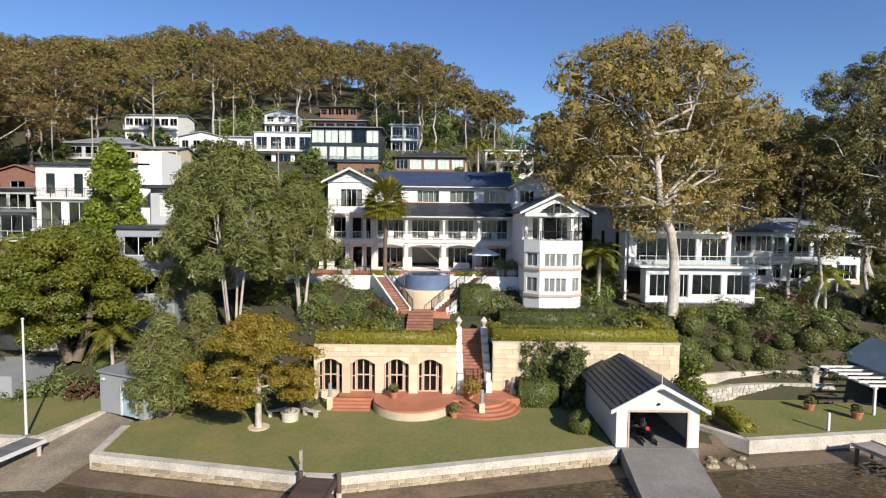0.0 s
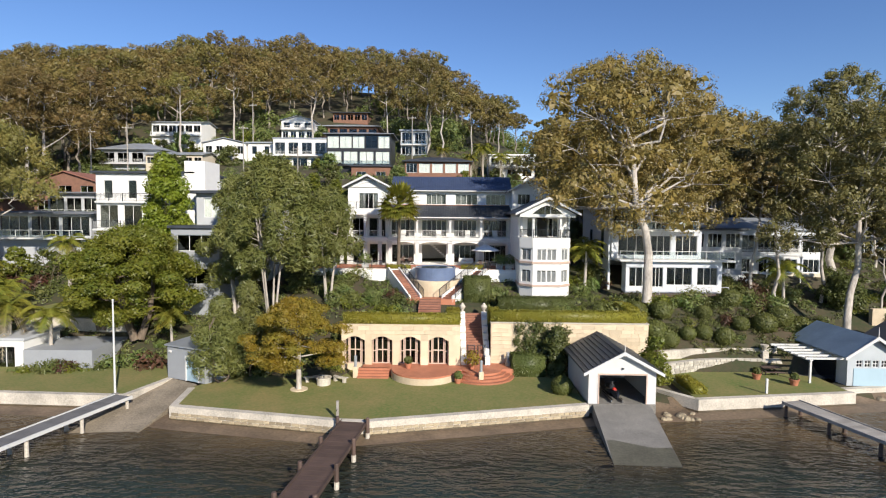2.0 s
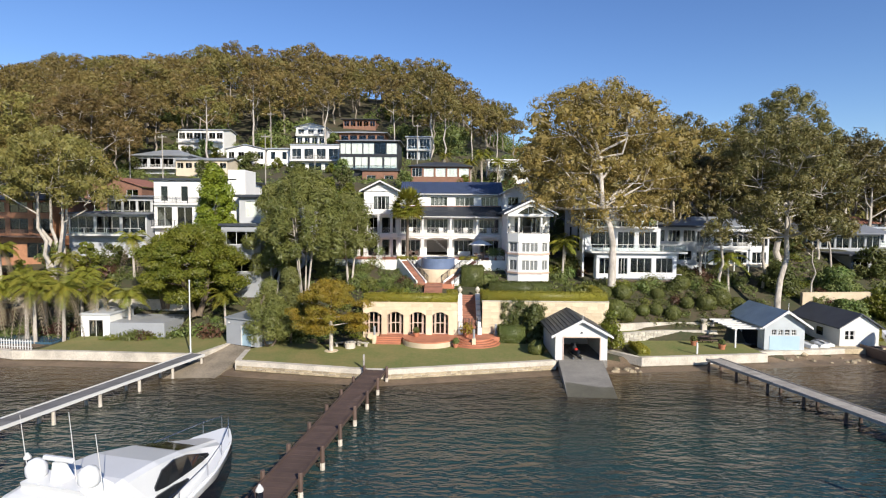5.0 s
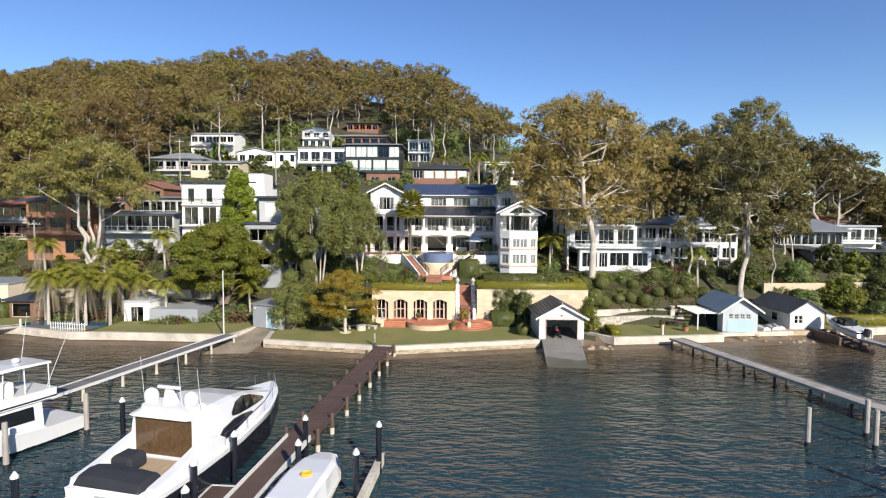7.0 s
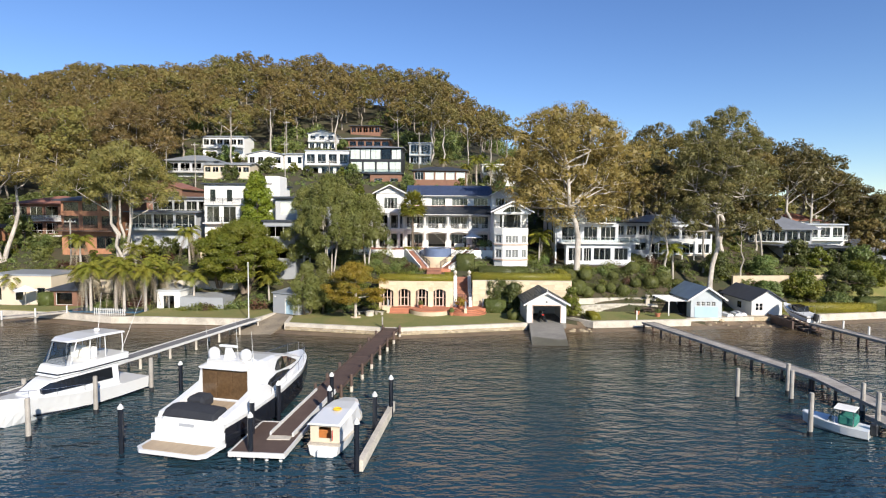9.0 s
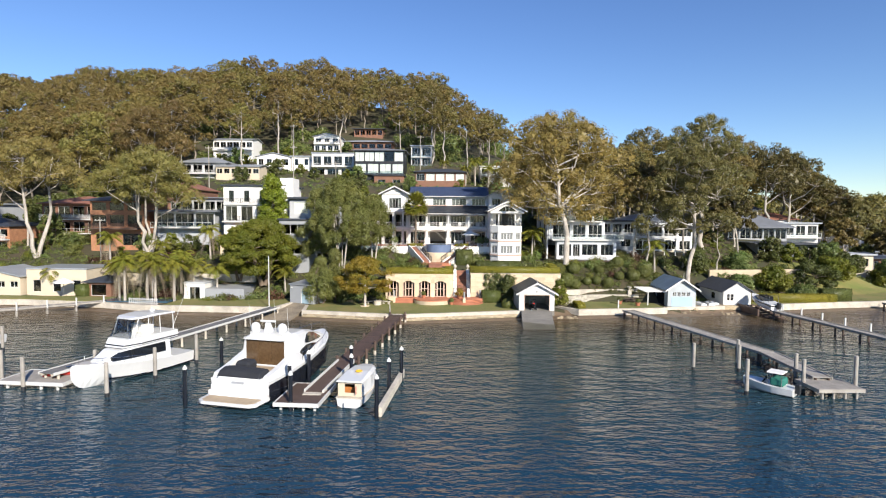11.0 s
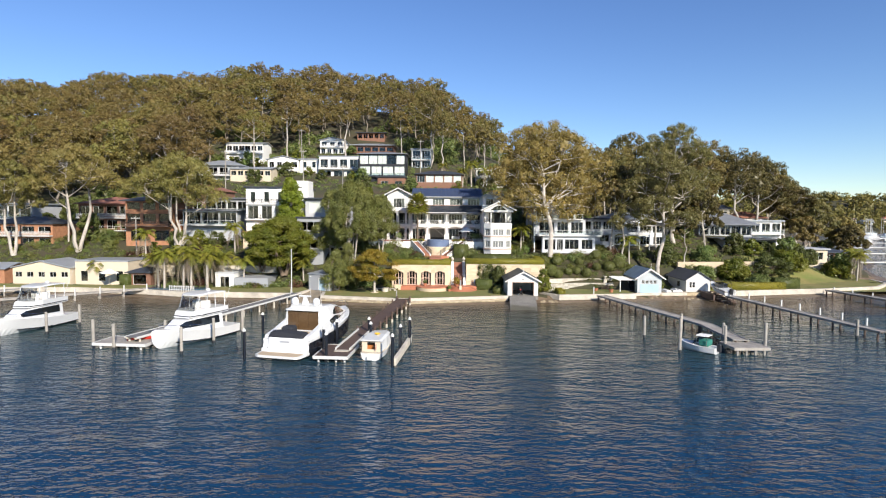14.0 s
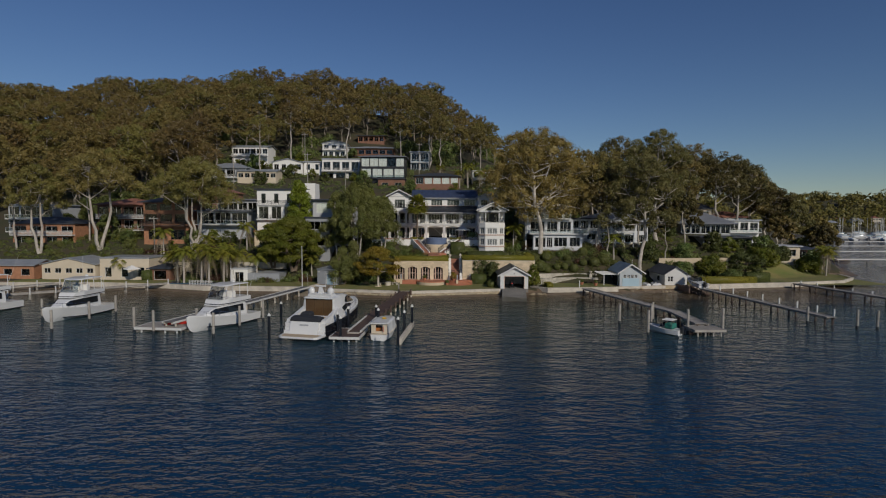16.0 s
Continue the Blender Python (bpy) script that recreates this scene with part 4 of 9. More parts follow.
# interior things that show through the arcade
ist = part("inner_stair", Shape().box(-3.5, 70.9, G + 2.9, -2.9, 72.1, G + 3.0), WHITE, villa)
for i in range(11):
    part("step", Shape().box(-3.4 + i * 0.3, 71.0, G + 2.9 - i * 0.27, -3.0 + i * 0.3, 72.0, G + 3.06 - i * 0.27), WHITE, ist)
parts_of("inner_wall", Shape().box(-8.3, 74.5, G, 8.2, 74.6, F1 - 0.45).box(-8.3, 74.5, F1, 8.2, 74.6, F2 - 0.45), INTER, villa)

# bay tower
tower = thing("tower_wing", "white octagonal bay tower with shuttered windows and terracotta bands", "house")
oct_ = [(8.15, 58.5), (8.15, 56.4), (9.5, 55.0), (12.6, 55.0), (13.95, 56.4), (13.95, 58.5), (13.95, 67.0), (8.15, 67.0)]


def octagon(z0, z1, grow=0.0):
    cx, cy = 11.05, 60.0
    r = [(x + (grow if x > cx else -grow), y - grow if y < 58 else y) for x, y in oct_]
    return Shape().prism(r, "z", z0, z1)


part("base", octagon(5.6, 8.1), WHITE, tower)
part("band", octagon(8.1, 8.35, 0.1), PINKW, tower, "terracotta band")
part("storey_band", octagon(10.75, 11.0, 0.1), PINKW, tower, "terracotta band")
part("balcony_slab", octagon(12.55, 13.7, 0.06), WHITE, tower)


def facet(o, p, q, z0, z1, wins, shutters=True):
    """One face of the bay: piers, sill and lintel round shuttered windows."""
    p, q = Vector((*p, 0)), Vector((*q, 0))
    L = (q - p).length
    ang = math.atan2(q.y - p.y, q.x - p.x)
    m = Matrix.Translation((p.x, p.y, 0)) @ Matrix.Rotation(ang, 4, "Z")
    f = part("bay_face", wall(Shape(), 0, L, z0, z1, 0, 0.25, wins), WHITE, o)
    f.matrix_basis = m
    for a, b, lo, hi in wins:
        w = (b - a) / 2
        fr = Shape()
        for i in range(2):
            u, v = a + w * i, a + w * (i + 1)
            fr.box(u, 0.06, lo, u + 0.06, 0.12, hi).box(v - 0.06, 0.06, lo, v, 0.12, hi).box(u + 0.06, 0.06, lo, v - 0.06, 0.12, lo + 0.06).box(u + 0.06, 0.06, hi - 0.06, v - 0.06, 0.12, hi)
        g = part("shutter", fr, TRIM, f)
        g.matrix_basis = Matrix.Identity(4)
        for i in range(2):
            sl = Shape()
            k = int((hi - lo - 0.12) / 0.11)
            for j in range(k):
                z = lo + 0.06 + j * 0.11
                sl.poly([(a + w * i + 0.06, 0.06, z), (a + w * (i + 1) - 0.06, 0.06, z), (a + w * (i + 1) - 0.06, 0.12, z + 0.09), (a + w * i + 0.06, 0.12, z + 0.09),
                         (a + w * i + 0.06, 0.07, z - 0.012), (a + w * (i + 1) - 0.06, 0.07, z - 0.012), (a + w * (i + 1) - 0.06, 0.13, z + 0.078), (a + w * i + 0.06, 0.13, z + 0.078)],
                        [(3, 2, 1, 0), (4, 5, 6, 7), (0, 1, 5, 4), (2, 3, 7, 6)])
            part("louvre", sl, SHUT, f)
    return f


ring = oct_
for z0, z1, lo, hi in ((8.35, 10.75, 8.6, 10.0), (11.0, 12.55, 11.15, 12.9)):
    hi = min(hi, z1 - 0.12)
    facet(tower, ring[1], ring[2], z0, z1, [(0.3, 1.6, lo, hi)])
    facet(tower, ring[2], ring[3], z0, z1, [(0.45, 1.5, lo, hi), (1.6, 2.65, lo, hi)])
    facet(tower, ring[3], ring[4], z0, z1, [(0.3, 1.6, lo, hi)])
    parts_of("side_wall", Shape().box(8.15, 56.4, z0, 8.4, 67, z1).box(13.7, 56.4, z0, 13.95, 67, z1), WHITE, tower)
# the open balcony storey under the gable
back = wall(Shape(), 8.15, 13.95, 13.7, 16.6, 58.2, 58.4, [(9.2, 12.9, 13.75, 16.0)])
back.box(8.15, 58.4, 13.7, 8.4, 67, 16.6).box(13.7, 58.4, 13.7, 13.95, 67, 16.6)
parts_of("upper_wall", back, WHITE, tower)
window(tower, 9.2, 10.4, 13.75, 16.0, 58.25, 2, name="glass_door")
window(tower, 11.7, 12.9, 13.75, 16.0, 58.25, 2, name="glass_door")
for x, y in ring[1:5]:
    part("column", Shape().rbox(x - 0.14 + (0.15 if x < 9 else -0.15 if x > 13 else 0), y, 13.7, x + 0.14 + (0.15 if x < 9 else -0.15 if x > 13 else 0), y + 0.28, 16.2, 0.03), TRIM, tower)
for a, b in zip(ring[1:4], ring[2:5]):
    rail(tower, a, b, 13.7, 0.95, "bars", 1.6)
parts_of("eaves_beam", Shape().box(7.9, 54.7, 16.1, 14.2, 54.95, 16.45).box(7.9, 54.95, 16.1, 8.1, 58.2, 16.4).box(14.0, 54.95, 16.1, 14.2, 58.2, 16.4), TRIM, tower)
n = 14
ga = [(9.3 + 3.5 * i / n, 16.45 + 0.95 * math.sin(math.pi * i / n)) for i in range(n + 1)]
part("gable_left", Shape().prism([(7.9, 16.45), (9.3, 16.45)] + ga[1:8] + [(11.05, 18.05)], "y", 54.75, 54.95), WHITE, tower)
part("gable_right", Shape().prism([(11.05, 18.05)] + ga[7:] + [(14.2, 16.45)], "y", 54.75, 54.95), WHITE, tower)
fan = part("fanlight", Shape().prism(ga, "y", 54.85, 54.87), GLASS, tower, "arched fanlight of dark glass")
parts_of("glazing_bar", Shape().box(10.7, 54.8, 16.45, 10.78, 54.9, 17.3).box(11.35, 54.8, 16.45, 11.43, 54.9, 17.3), TRIM, tower)
part("roof", pitched(7.9, 14.2, 54.8, 67.5, 16.4, 1.72, "front", 0.45), SLATE, tower, "dark tiled gable roof")
part("bargeboard", Shape().prism([(7.35, 16.3), (11.05, 18.1), (14.75, 16.3), (14.75, 16.55), (11.05, 18.4), (7.35, 16.55)], "y", 54.2, 54.34), TRIM, tower)
part("ceiling", Shape().box(8.0, 55.0, 16.4, 14.1, 66.9, 16.44), TRIM, tower)

# terrace, pool and stairs
terr = Shape().box(-17.2, 60.4, 8.9, -7.9, 67.0, G - 0.02).box(-7.9, 60.4, 8.9, 8.2, 70.0, G - 0.02)
fixed("terrace", terr, TERRA, "terracotta-paved house terrace", "terrace")
fixed("wall_terrace", Shape().box(-14.0, 60.2, 6.5, 8.2, 60.4, 9.52).box(-17.2, 60.35, 8.6, -14.0, 60.4, 9.5), WHITE, "white rendered terrace retaining wall", "wall")
fixed("wall_under_terrace", wall(Shape(), 4.6, 8.15, 5.5, 9.1, 60.0, 60.19, [(6.9, 7.8, 6.2, 8.3)]), WHITE, "white undercroft wall with a doorway", "wall")
edge = thing("terrace_railing", "black iron balustrade along the terrace edge", "railing")
rail(edge, (-17.0, 60.6), (-8.0, 60.6), G, 1.0, "bars", 1.8)
rail(edge, (4.4, 60.6), (8.1, 60.6), G, 1.0, "bars", 1.8)
pool = thing("pool", "round raised swimming pool clad in blue mosaic", "pool")
c = (-1.75, 57.9)
part("pool_wall", Shape().lathe((*c, 8.5), [(2.42, 0), (2.42, 1.55), (2.2, 1.55), (2.2, 1.3), (0.02, 1.3)], 48), BLUET, pool, smooth=False)
part("water_surface", Shape().lathe((*c, 9.95), [(2.19, 0), (2.19, 0.05)], 48), POOLW, pool)
part("drum", Shape().lathe((*c, 5.2), [(3.0, 0), (3.0, 3.3), (2.95, 3.38), (2.4, 3.38)], 48), SAND, pool, "sandstone drum below the pool")
part("pool_surround", Shape().box(-4.6, 58.4, 8.5, 1.1, 60.2, 9.75), WHITE, pool)
st = thing("garden_stairs", "terracotta garden stairs in two flights round the pool", "stairs")
stair(st, (-2.2, 48.4, 5.4), (-2.2, 53.2, 6.8), 2.4, 8, STEPB)
stair(st, (-3.9, 53.6, 6.8), (-7.0, 60.1, 9.4), 1.15, 15, STEPB, wallm=WHITE)
stair(st, (-0.3, 53.6, 6.8), (3.9, 60.1, 9.4), 1.15, 15, STEPB, wallm=WHITE)
part("landing", Shape().box(-4.9, 53.2, 5.0, 0.6, 54.9, 6.8), TERRA, st)
rail(st, (-3.0, 53.6), (-6.1, 60.0), 6.9, 1.0, "bars", 1.6, z2=9.5)
rail(st, (-1.2, 53.6), (3.0, 60.0), 6.9, 1.0, "bars", 1.6, z2=9.5)
rail(st, (0.6, 53.4), (4.8, 59.8), 6.9, 1.0, "bars", 1.6, z2=9.5)

# ---- the sandstone garden rooms, patio and lower stair ----
LZ, LT, LY = 1.8, 5.6, 44.0
log = thing("garden_room", "sandstone garden room with four arched glazed bays", "building")
cx = [-9.15, -6.5, -3.8, -1.1]
opn = [(x - 1.0, x + 1.0) for x in cx]
body = Shape()
xs = [-10.4] + [v for o in opn for v in o] + [1.0]
for a, b in zip(xs[::2], xs[1::2]):
    body.box(a, LY, 0.8, b, LY + 0.6, 4.15)
body.box(-10.4, LY, 4.75, 1.0, LY + 0.6, LT)
body.box(0.7, LY + 0.6, 0.8, 1.0, 49, LT).box(-10.4, LY + 0.6, 0.8, -10.1, 49, LT).box(-10.1, 48.7, 0.8, 0.7, 49, LT).box(-10.1, LY + 0.6, 0.8, 0.7, 48.7, LZ - 0.01)
parts_of("wall", body, SAND, log)
part("roof_slab", Shape().box(-10.4, LY + 0.02, LT, 1.0, 49, LT + 0.12), SAND, log)
for a, b in zip(xs[::2], xs[1::2]):
    part("pier_head", Shape().box(a, LY, 4.15, b, LY + 0.6, 4.75), SAND, log)
for a, b in opn:
    n = 12
    pts = [(a, 4.15)] + [(a + (b - a) * i / n, 4.15 + 0.42 * math.sin(math.pi * i / n) ** 1.3) for i in range(1, n)] + [(b, 4.15), (b, 4.75), (a, 4.75)]
    part("arch", Shape().prism(pts, "y", LY, LY + 0.6), SAND, log)
    dr = window(log, a + 0.42, b - 0.42, LZ, 4.5, LY + 0.5, 2, 2, material=PINKW, name="glass_door", bar=0.11)
    window(log, a + 0.02, a + 0.4, LZ, 4.3, LY + 0.5, 1, 2, material=PINKW, name="side_light", bar=0.09)
    window(log, b - 0.4, b - 0.02, LZ, 4.3, LY + 0.5, 1, 2, material=PINKW, name="side_light", bar=0.09)
retw = fixed("wall_garden", Shape().box(4.0, 45.0, 0.8, 19.3, 45.6, 5.75), SAND, "sandstone garden retaining wall", "wall")
for nm, z in (("coping", 5.75),):
    part(nm, Shape().box(3.95, 44.94, z, 19.35, 45.66, z + 0.1), COPING, retw)
patio = Shape().box(-8.3, 42.9, 0.9, 6.0, 46.2, LZ)
patio.prism([(-2.35 + 3.1 * math.cos(math.pi + math.pi * i / 24), 42.9 + 3.1 * math.sin(math.pi + math.pi * i / 24)) for i in range(25)], "z", 0.9, LZ)
pat = fixed("patio", patio, TERRA, "terracotta-tiled patio with a rounded front", "patio")
part("patio_wall", Shape().prism([(-2.35 + 3.14 * math.cos(math.pi + math.pi * i / 24), 42.9 + 3.14 * math.sin(math.pi + math.pi * i / 24)) for i in range(25)], "z", 0.85, LZ - 0.15), SAND, pat, "curved sandstone wall below the patio edge")
low_st = thing("patio_steps", "terracotta steps from the lawn to the patio", "steps")
stair(low_st, (-7.1, 41.8, 1.05), (-7.1, 43.0, 1.8), 2.9, 4, TERRA)
stair(low_st, (1.7, 40.9, 1.05), (1.7, 42.95, 1.8), 1.9, 4, TERRA)
for i in range(4):
    part("round_step", Shape().lathe((3.0, 43.2, 0.8), [(3.1 - i * 0.38, 0), (3.1 - i * 0.38, 0.43 + 0.185 * i)], 36), TERRA, low_st)
for x, y in ((-8.75, 42.2), (2.85, 40.9), (5.6, 44.2)):
    p = thing("pedestal_lamp", "square stone pedestal with a grey metal lamp post", "lamp post")
    part("pedestal", Shape().rbox(x - 0.22, y - 0.22, 0.9, x + 0.22, y + 0.22, 2.1, 0.03), SAND, p)
    part("post", Shape().tube((x, y, 2.1), (x, y, 3.0), 0.13, 0.13, 10), ZINC, p)
    part("cap", Shape().lathe((x, y, 3.0), [(0.16, 0), (0.16, 0.05), (0.05, 0.14)], 10), ZINC, p)
ms = thing("terrace_stair", "steep terracotta stair between white stepped walls", "stairs")
stair(ms, (2.5, 44.4, 1.8), (2.5, 51.0, 5.7), 1.7, 20, STEPB)
for x in (1.35, 3.65):
    for i in range(7):
        part("stepped_wall", Shape().rbox(x - 0.28, 44.3 + i * 0.95, 1.2, x + 0.28, 45.25 + i * 0.95, 2.6 + i * 0.55, 0.03), WHITE, ms)
    part("urn", Shape().lathe((x, 50.6, 5.9), [(0.12, 0), (0.12, 0.15), (0.3, 0.45), (0.34, 0.6), (0.2, 0.75), (0.08, 0.95)], 12), COPING, ms)
rail(ms, (1.7, 44.2), (2.4, 44.2), 1.85, 1.9, "bars", 0.8)
rail(ms, (2.7, 44.2), (3.4, 44.2), 1.85, 1.9, "bars", 0.8)

# ---- boathouse with its ramp ----
bh = thing("boathouse", "white boathouse with an open front and dark tiled roof", "boathouse")
b0, b1, by, bz, be, ba = 11.15, 16.55, 35.4, 1.15, 3.75, 5.3
bw = wall(Shape(), b0, b1, bz, be, by, by + 0.2, [(12.0, 15.75, bz, 3.5)])
bw.box(b0, by + 0.2, bz - 0.6, b0 + 0.2, 43, be).box(b1 - 0.2, by + 0.2, bz - 0.6, b1, 43, be).box(b0 + 0.2, 42.8, bz - 0.6, b1 - 0.2, 43, be)
bw.prism([(b0, be), (b1, be), ((b0 + b1) / 2, ba)], "y", by, by + 0.2)
parts_of("wall", bw, TRIM, bh)
part("floor", Shape().box(b0, by - 0.1, 0.4, b1, 43, bz - 0.005), CONC, bh)
part("door_frame", Shape().box(11.9, by - 0.05, bz, 12.0, by + 0.22, 3.5).box(15.75, by - 0.05, bz, 15.85, by + 0.22, 3.5).box(11.9, by - 0.05, 3.5, 15.85, by + 0.22, 3.62), PINKW, bh)
bm_ = (b0 + b1) / 2
part("roof", pitched(b0, b1, by, 43, be - 0.12, ba - be + 0.12, "front", 0.38, 0.12), SLATE, bh)
part("bargeboard", Shape().prism([(b0 - 0.5, be - 0.25), (bm_, ba - 0.08), (b1 + 0.5, be - 0.25), (b1 + 0.5, be), (bm_, ba + 0.2), (b0 - 0.5, be)], "y", by - 0.5, by - 0.39), TRIM, bh)
part("finial", Shape().tube((bm_, by - 0.44, ba - 0.2), (bm_, by - 0.44, ba + 0.75), 0.05, 0.03, 6), TRIM, bh)
part("wall_lamp", Shape().dome((bm_, by - 0.06, 4.0), 0.12, 8, 4), DARK, bh)
# tiles of the boathouse roof: courses that run along the ridge
for side in (-1, 1):
    xe, xr, ze, zr = (b0 - 0.42 if side < 0 else b1 + 0.42), bm_, be - 0.0, ba + 0.13
    nC, nT = 9, 14
    dx, dz = (xr - xe) / nC, (zr - ze) / nC
    L = 7.9 / nT
    tile = Shape().poly([(0, 0, 0.09), (0, L * 0.97, 0.09), (dx * 1.06, L * 0.97, dz + 0.02), (dx * 1.06, 0, dz + 0.02), (0, 0, 0.0), (0, L * 0.97, 0.0)],
                        [(0, 1, 2, 3), (4, 5, 1, 0), (4, 0, 3), (1, 5, 2)]).mesh("roof_tile")
    tile.materials.append(SLATE)
    for j in range(nC):
        for i in range(nT):
            o = part("roof_tile", tile, SLATE, bh)
            o.matrix_basis = Matrix.Translation((xe + dx * j, by - 0.4 + i * L, ze + dz * j))
fixed("boat_ramp", Shape().poly([(11.5, 35.4, 1.14), (16.1, 35.4, 1.14), (15.1, 26.4, -0.05), (10.7, 26.6, -0.05), (11.5, 35.4, -0.3), (16.1, 35.4, -0.3), (15.1, 26.4, -0.6), (10.7, 26.6, -0.6)],
                              [(0, 3, 2, 1), (4, 5, 6, 7), (0, 4, 7, 3), (3, 7, 6, 2), (2, 6, 5, 1)]), CONC, "pale concrete boat ramp running into the water", "ramp")
part("algae_band", Shape().poly([(10.84, 27.8, 0.125), (15.22, 27.6, 0.125), (15.1, 26.5, -0.02), (10.72, 26.7, -0.02), (11.1, 29.9, 0.40), (15.5, 30.3, 0.45)], [(0, 3, 2, 1), (4, 0, 1, 5)]), surface("wet_algae", (0.10, 0.095, 0.07), 0.4, 0.4, 0.8, 6, 0.4), bpy.data.objects["boat_ramp"], "dark wet algae on the lower ramp")
js = thing("jet_ski", "black and red jet ski on a trolley", "jet ski", pose(13.5, 37.0, 1.45, 0, 0, 182))
secs = []
for y, w, h in ((-1.4, 0.5, 0.35), (-0.6, 0.55, 0.45), (0.4, 0.5, 0.55), (1.1, 0.3, 0.6), (1.5, 0.05, 0.55)):
    secs.append([(-w, y, h * 0.6), (-w * 0.6, y, 0), (w * 0.6, y, 0), (w, y, h * 0.6), (w * 0.5, y, h), (-w * 0.5, y, h)])
part("hull", Shape().loft(secs, True), NAVY, js)
part("seat", Shape().rbox(-0.2, -1.2, 0.4, 0.2, 0.1, 0.85, 0.08), CANVAS, js)
part("hood", Shape().rbox(-0.15, 0.45, 0.5, 0.15, 0.75, 0.72, 0.06), REDP, js, "red hood")
part("handlebar", Shape().tube((-0.4, 0.1, 1.15), (0.4, 0.1, 1.15), 0.04, n=6).tube((0, 0.15, 0.8), (0, 0.1, 1.15), 0.06, n=6), DARK, js)
part("trolley", Shape().box(-0.5, -1.2, -0.3, -0.4, 1.4, -0.05).box(0.4, -1.2, -0.3, 0.5, 1.4, -0.05).box(-0.5, -0.2, -0.3, 0.5, -0.1, -0.2), STEEL, js)

# ---- lawns, sea walls and ramps ----
def plate(pts, z0, z1):
    return Shape().prism(pts, "z", z0, z1)


fixed("lawn_villa", plate([(-21.6, 34.0), (-8.0, 31.4), (-6.4, 31.3), (11.1, 35.6), (11.1, 45.5), (-11, 46.0), (-19.5, 46.0), (-21.0, 41.0), (-22.6, 38.4)], 0.3, 1.08), LAWN, "mown green lawn with brownish patches", "lawn")
fixed("lawn_west", plate([(-45.0, 37.2), (-26.9, 36.4), (-26.0, 41.8), (-27.5, 50.0), (-45.0, 47.0)], 0.3, 1.14), LAWN, "mown lawn beside the flagpole", "lawn")
fixed("lawn_east", plate([(20.6, 37.1), (35.0, 39.3), (35.0, 44.0), (29.0, 46.0), (20.6, 45.0)], 0.3, 1.1), LAWN, "small mown lawn above the sea wall", "lawn")
lp = []
lxs, lys = np.linspace(69, 98, 30), np.linspace(49, 68, 20)
for y in lys:
    for x in lxs:
        lp.append((x, y, land(x, y) + 0.12 if y > shore(x) + 2 else 0.6))
fixed("lawn_point", Shape().poly(lp, [(j * 30 + i, j * 30 + i + 1, (j + 1) * 30 + i + 1, (j + 1) * 30 + i) for j in range(19) for i in range(29)]), LAWN, "sloping lawn on the point", "lawn")
fixed("lawn_terrace", plate([(20.4, 43.8), (24.4, 45.9), (28.6, 46.8), (33.0, 46.6), (33.0, 47.0), (29.0, 47.3), (24.4, 46.7), (20.4, 45.6)], 1.0, 2.12), LAWN, "grass strip between the curved terrace walls", "lawn")
fixed("lawn_cabin", plate([(-90, 41.2), (-71, 42.0), (-57, 40.0), (-57, 45), (-90, 46)], 0.2, 1.2), LAWN, "narrow lawn before the cabins", "lawn")
fixed("lawn_upper_west", plate([(-46, 52), (-36, 52), (-36, 56), (-46, 57)], 1.0, 5.6), LAWN, "terraced lawn on the slope", "lawn")


def seawall(name, line, z0, z1, label, thick=0.55, core=None):
    s = Shape()
    for (ax, ay), (bx, by_) in zip(line, line[1:]):
        u = Vector((bx - ax, by_ - ay, 0)).normalized()
        v = Vector((-u.y, u.x, 0)) * thick
        s.poly([(ax, ay, z0), (bx, by_, z0), (bx + v.x, by_ + v.y, z0), (ax + v.x, ay + v.y, z0), (ax, ay, z1), (bx, by_, z1), (bx + v.x, by_ + v.y, z1), (ax + v.x, ay + v.y, z1)],
               [(3, 2, 1, 0), (4, 5, 6, 7), (0, 1, 5, 4), (1, 2, 6, 5), (2, 3, 7, 6), (3, 0, 4, 7)])
    w = fixed(name, s, core or COPING, label, "sea wall")
    if z0 < -0.5:
        band = Shape()
        for (ax, ay), (bx, by_) in zip(line, line[1:]):
            u = Vector((bx - ax, by_ - ay, 0)).normalized()
            v = Vector((u.y, -u.x, 0)) * 0.07
            band.poly([(ax, ay, z0), (bx, by_, z0), (bx + v.x, by_ + v.y, z0), (ax + v.x, ay + v.y, z0), (ax, ay, 0.2), (bx, by_, 0.2), (bx + v.x, by_ + v.y, 0.16), (ax + v.x, ay + v.y, 0.16)],
                      [(0, 1, 2, 3), (7, 6, 5, 4), (4, 5, 1, 0), (5, 6, 2, 1), (6, 7, 3, 2), (7, 4, 0, 3)])
        part("tide_band", band, WETSTONE, w, "dark weedy stone below the tide line")
    return w


main_wall = [(-21.9, 33.7), (-8.0, 31.0), (-6.2, 30.9), (11.2, 35.2)]
sw = seawall("seawall_villa", main_wall, -0.6, 1.12, "pale sandstone sea wall with rough lower courses")
seawall("seawall_ramp_side", [(-22.6, 38.4), (-21.9, 33.7)], -0.6, 1.13, "sea wall beside the slipway")
seawall("seawall_west", [(-47.4, 36.6), (-42.6, 36.7), (-26.7, 35.9)], -0.6, 1.15, "sandstone sea wall below the western lawn")
seawall("seawall_slip", [(-26.7, 35.9), (-25.3, 41.0)], -0.6, 1.17, "low wall along the slipway")
seawall("seawall_east", [(20.6, 36.7), (35.2, 39.0)], -0.6, 1.14, "pale sandstone sea wall below the small lawn")
seawall("seawall_east_return", [(17.6, 40.5), (20.6, 36.7)], -0.6, 1.1, "sandstone wall stepping back to the boathouse")
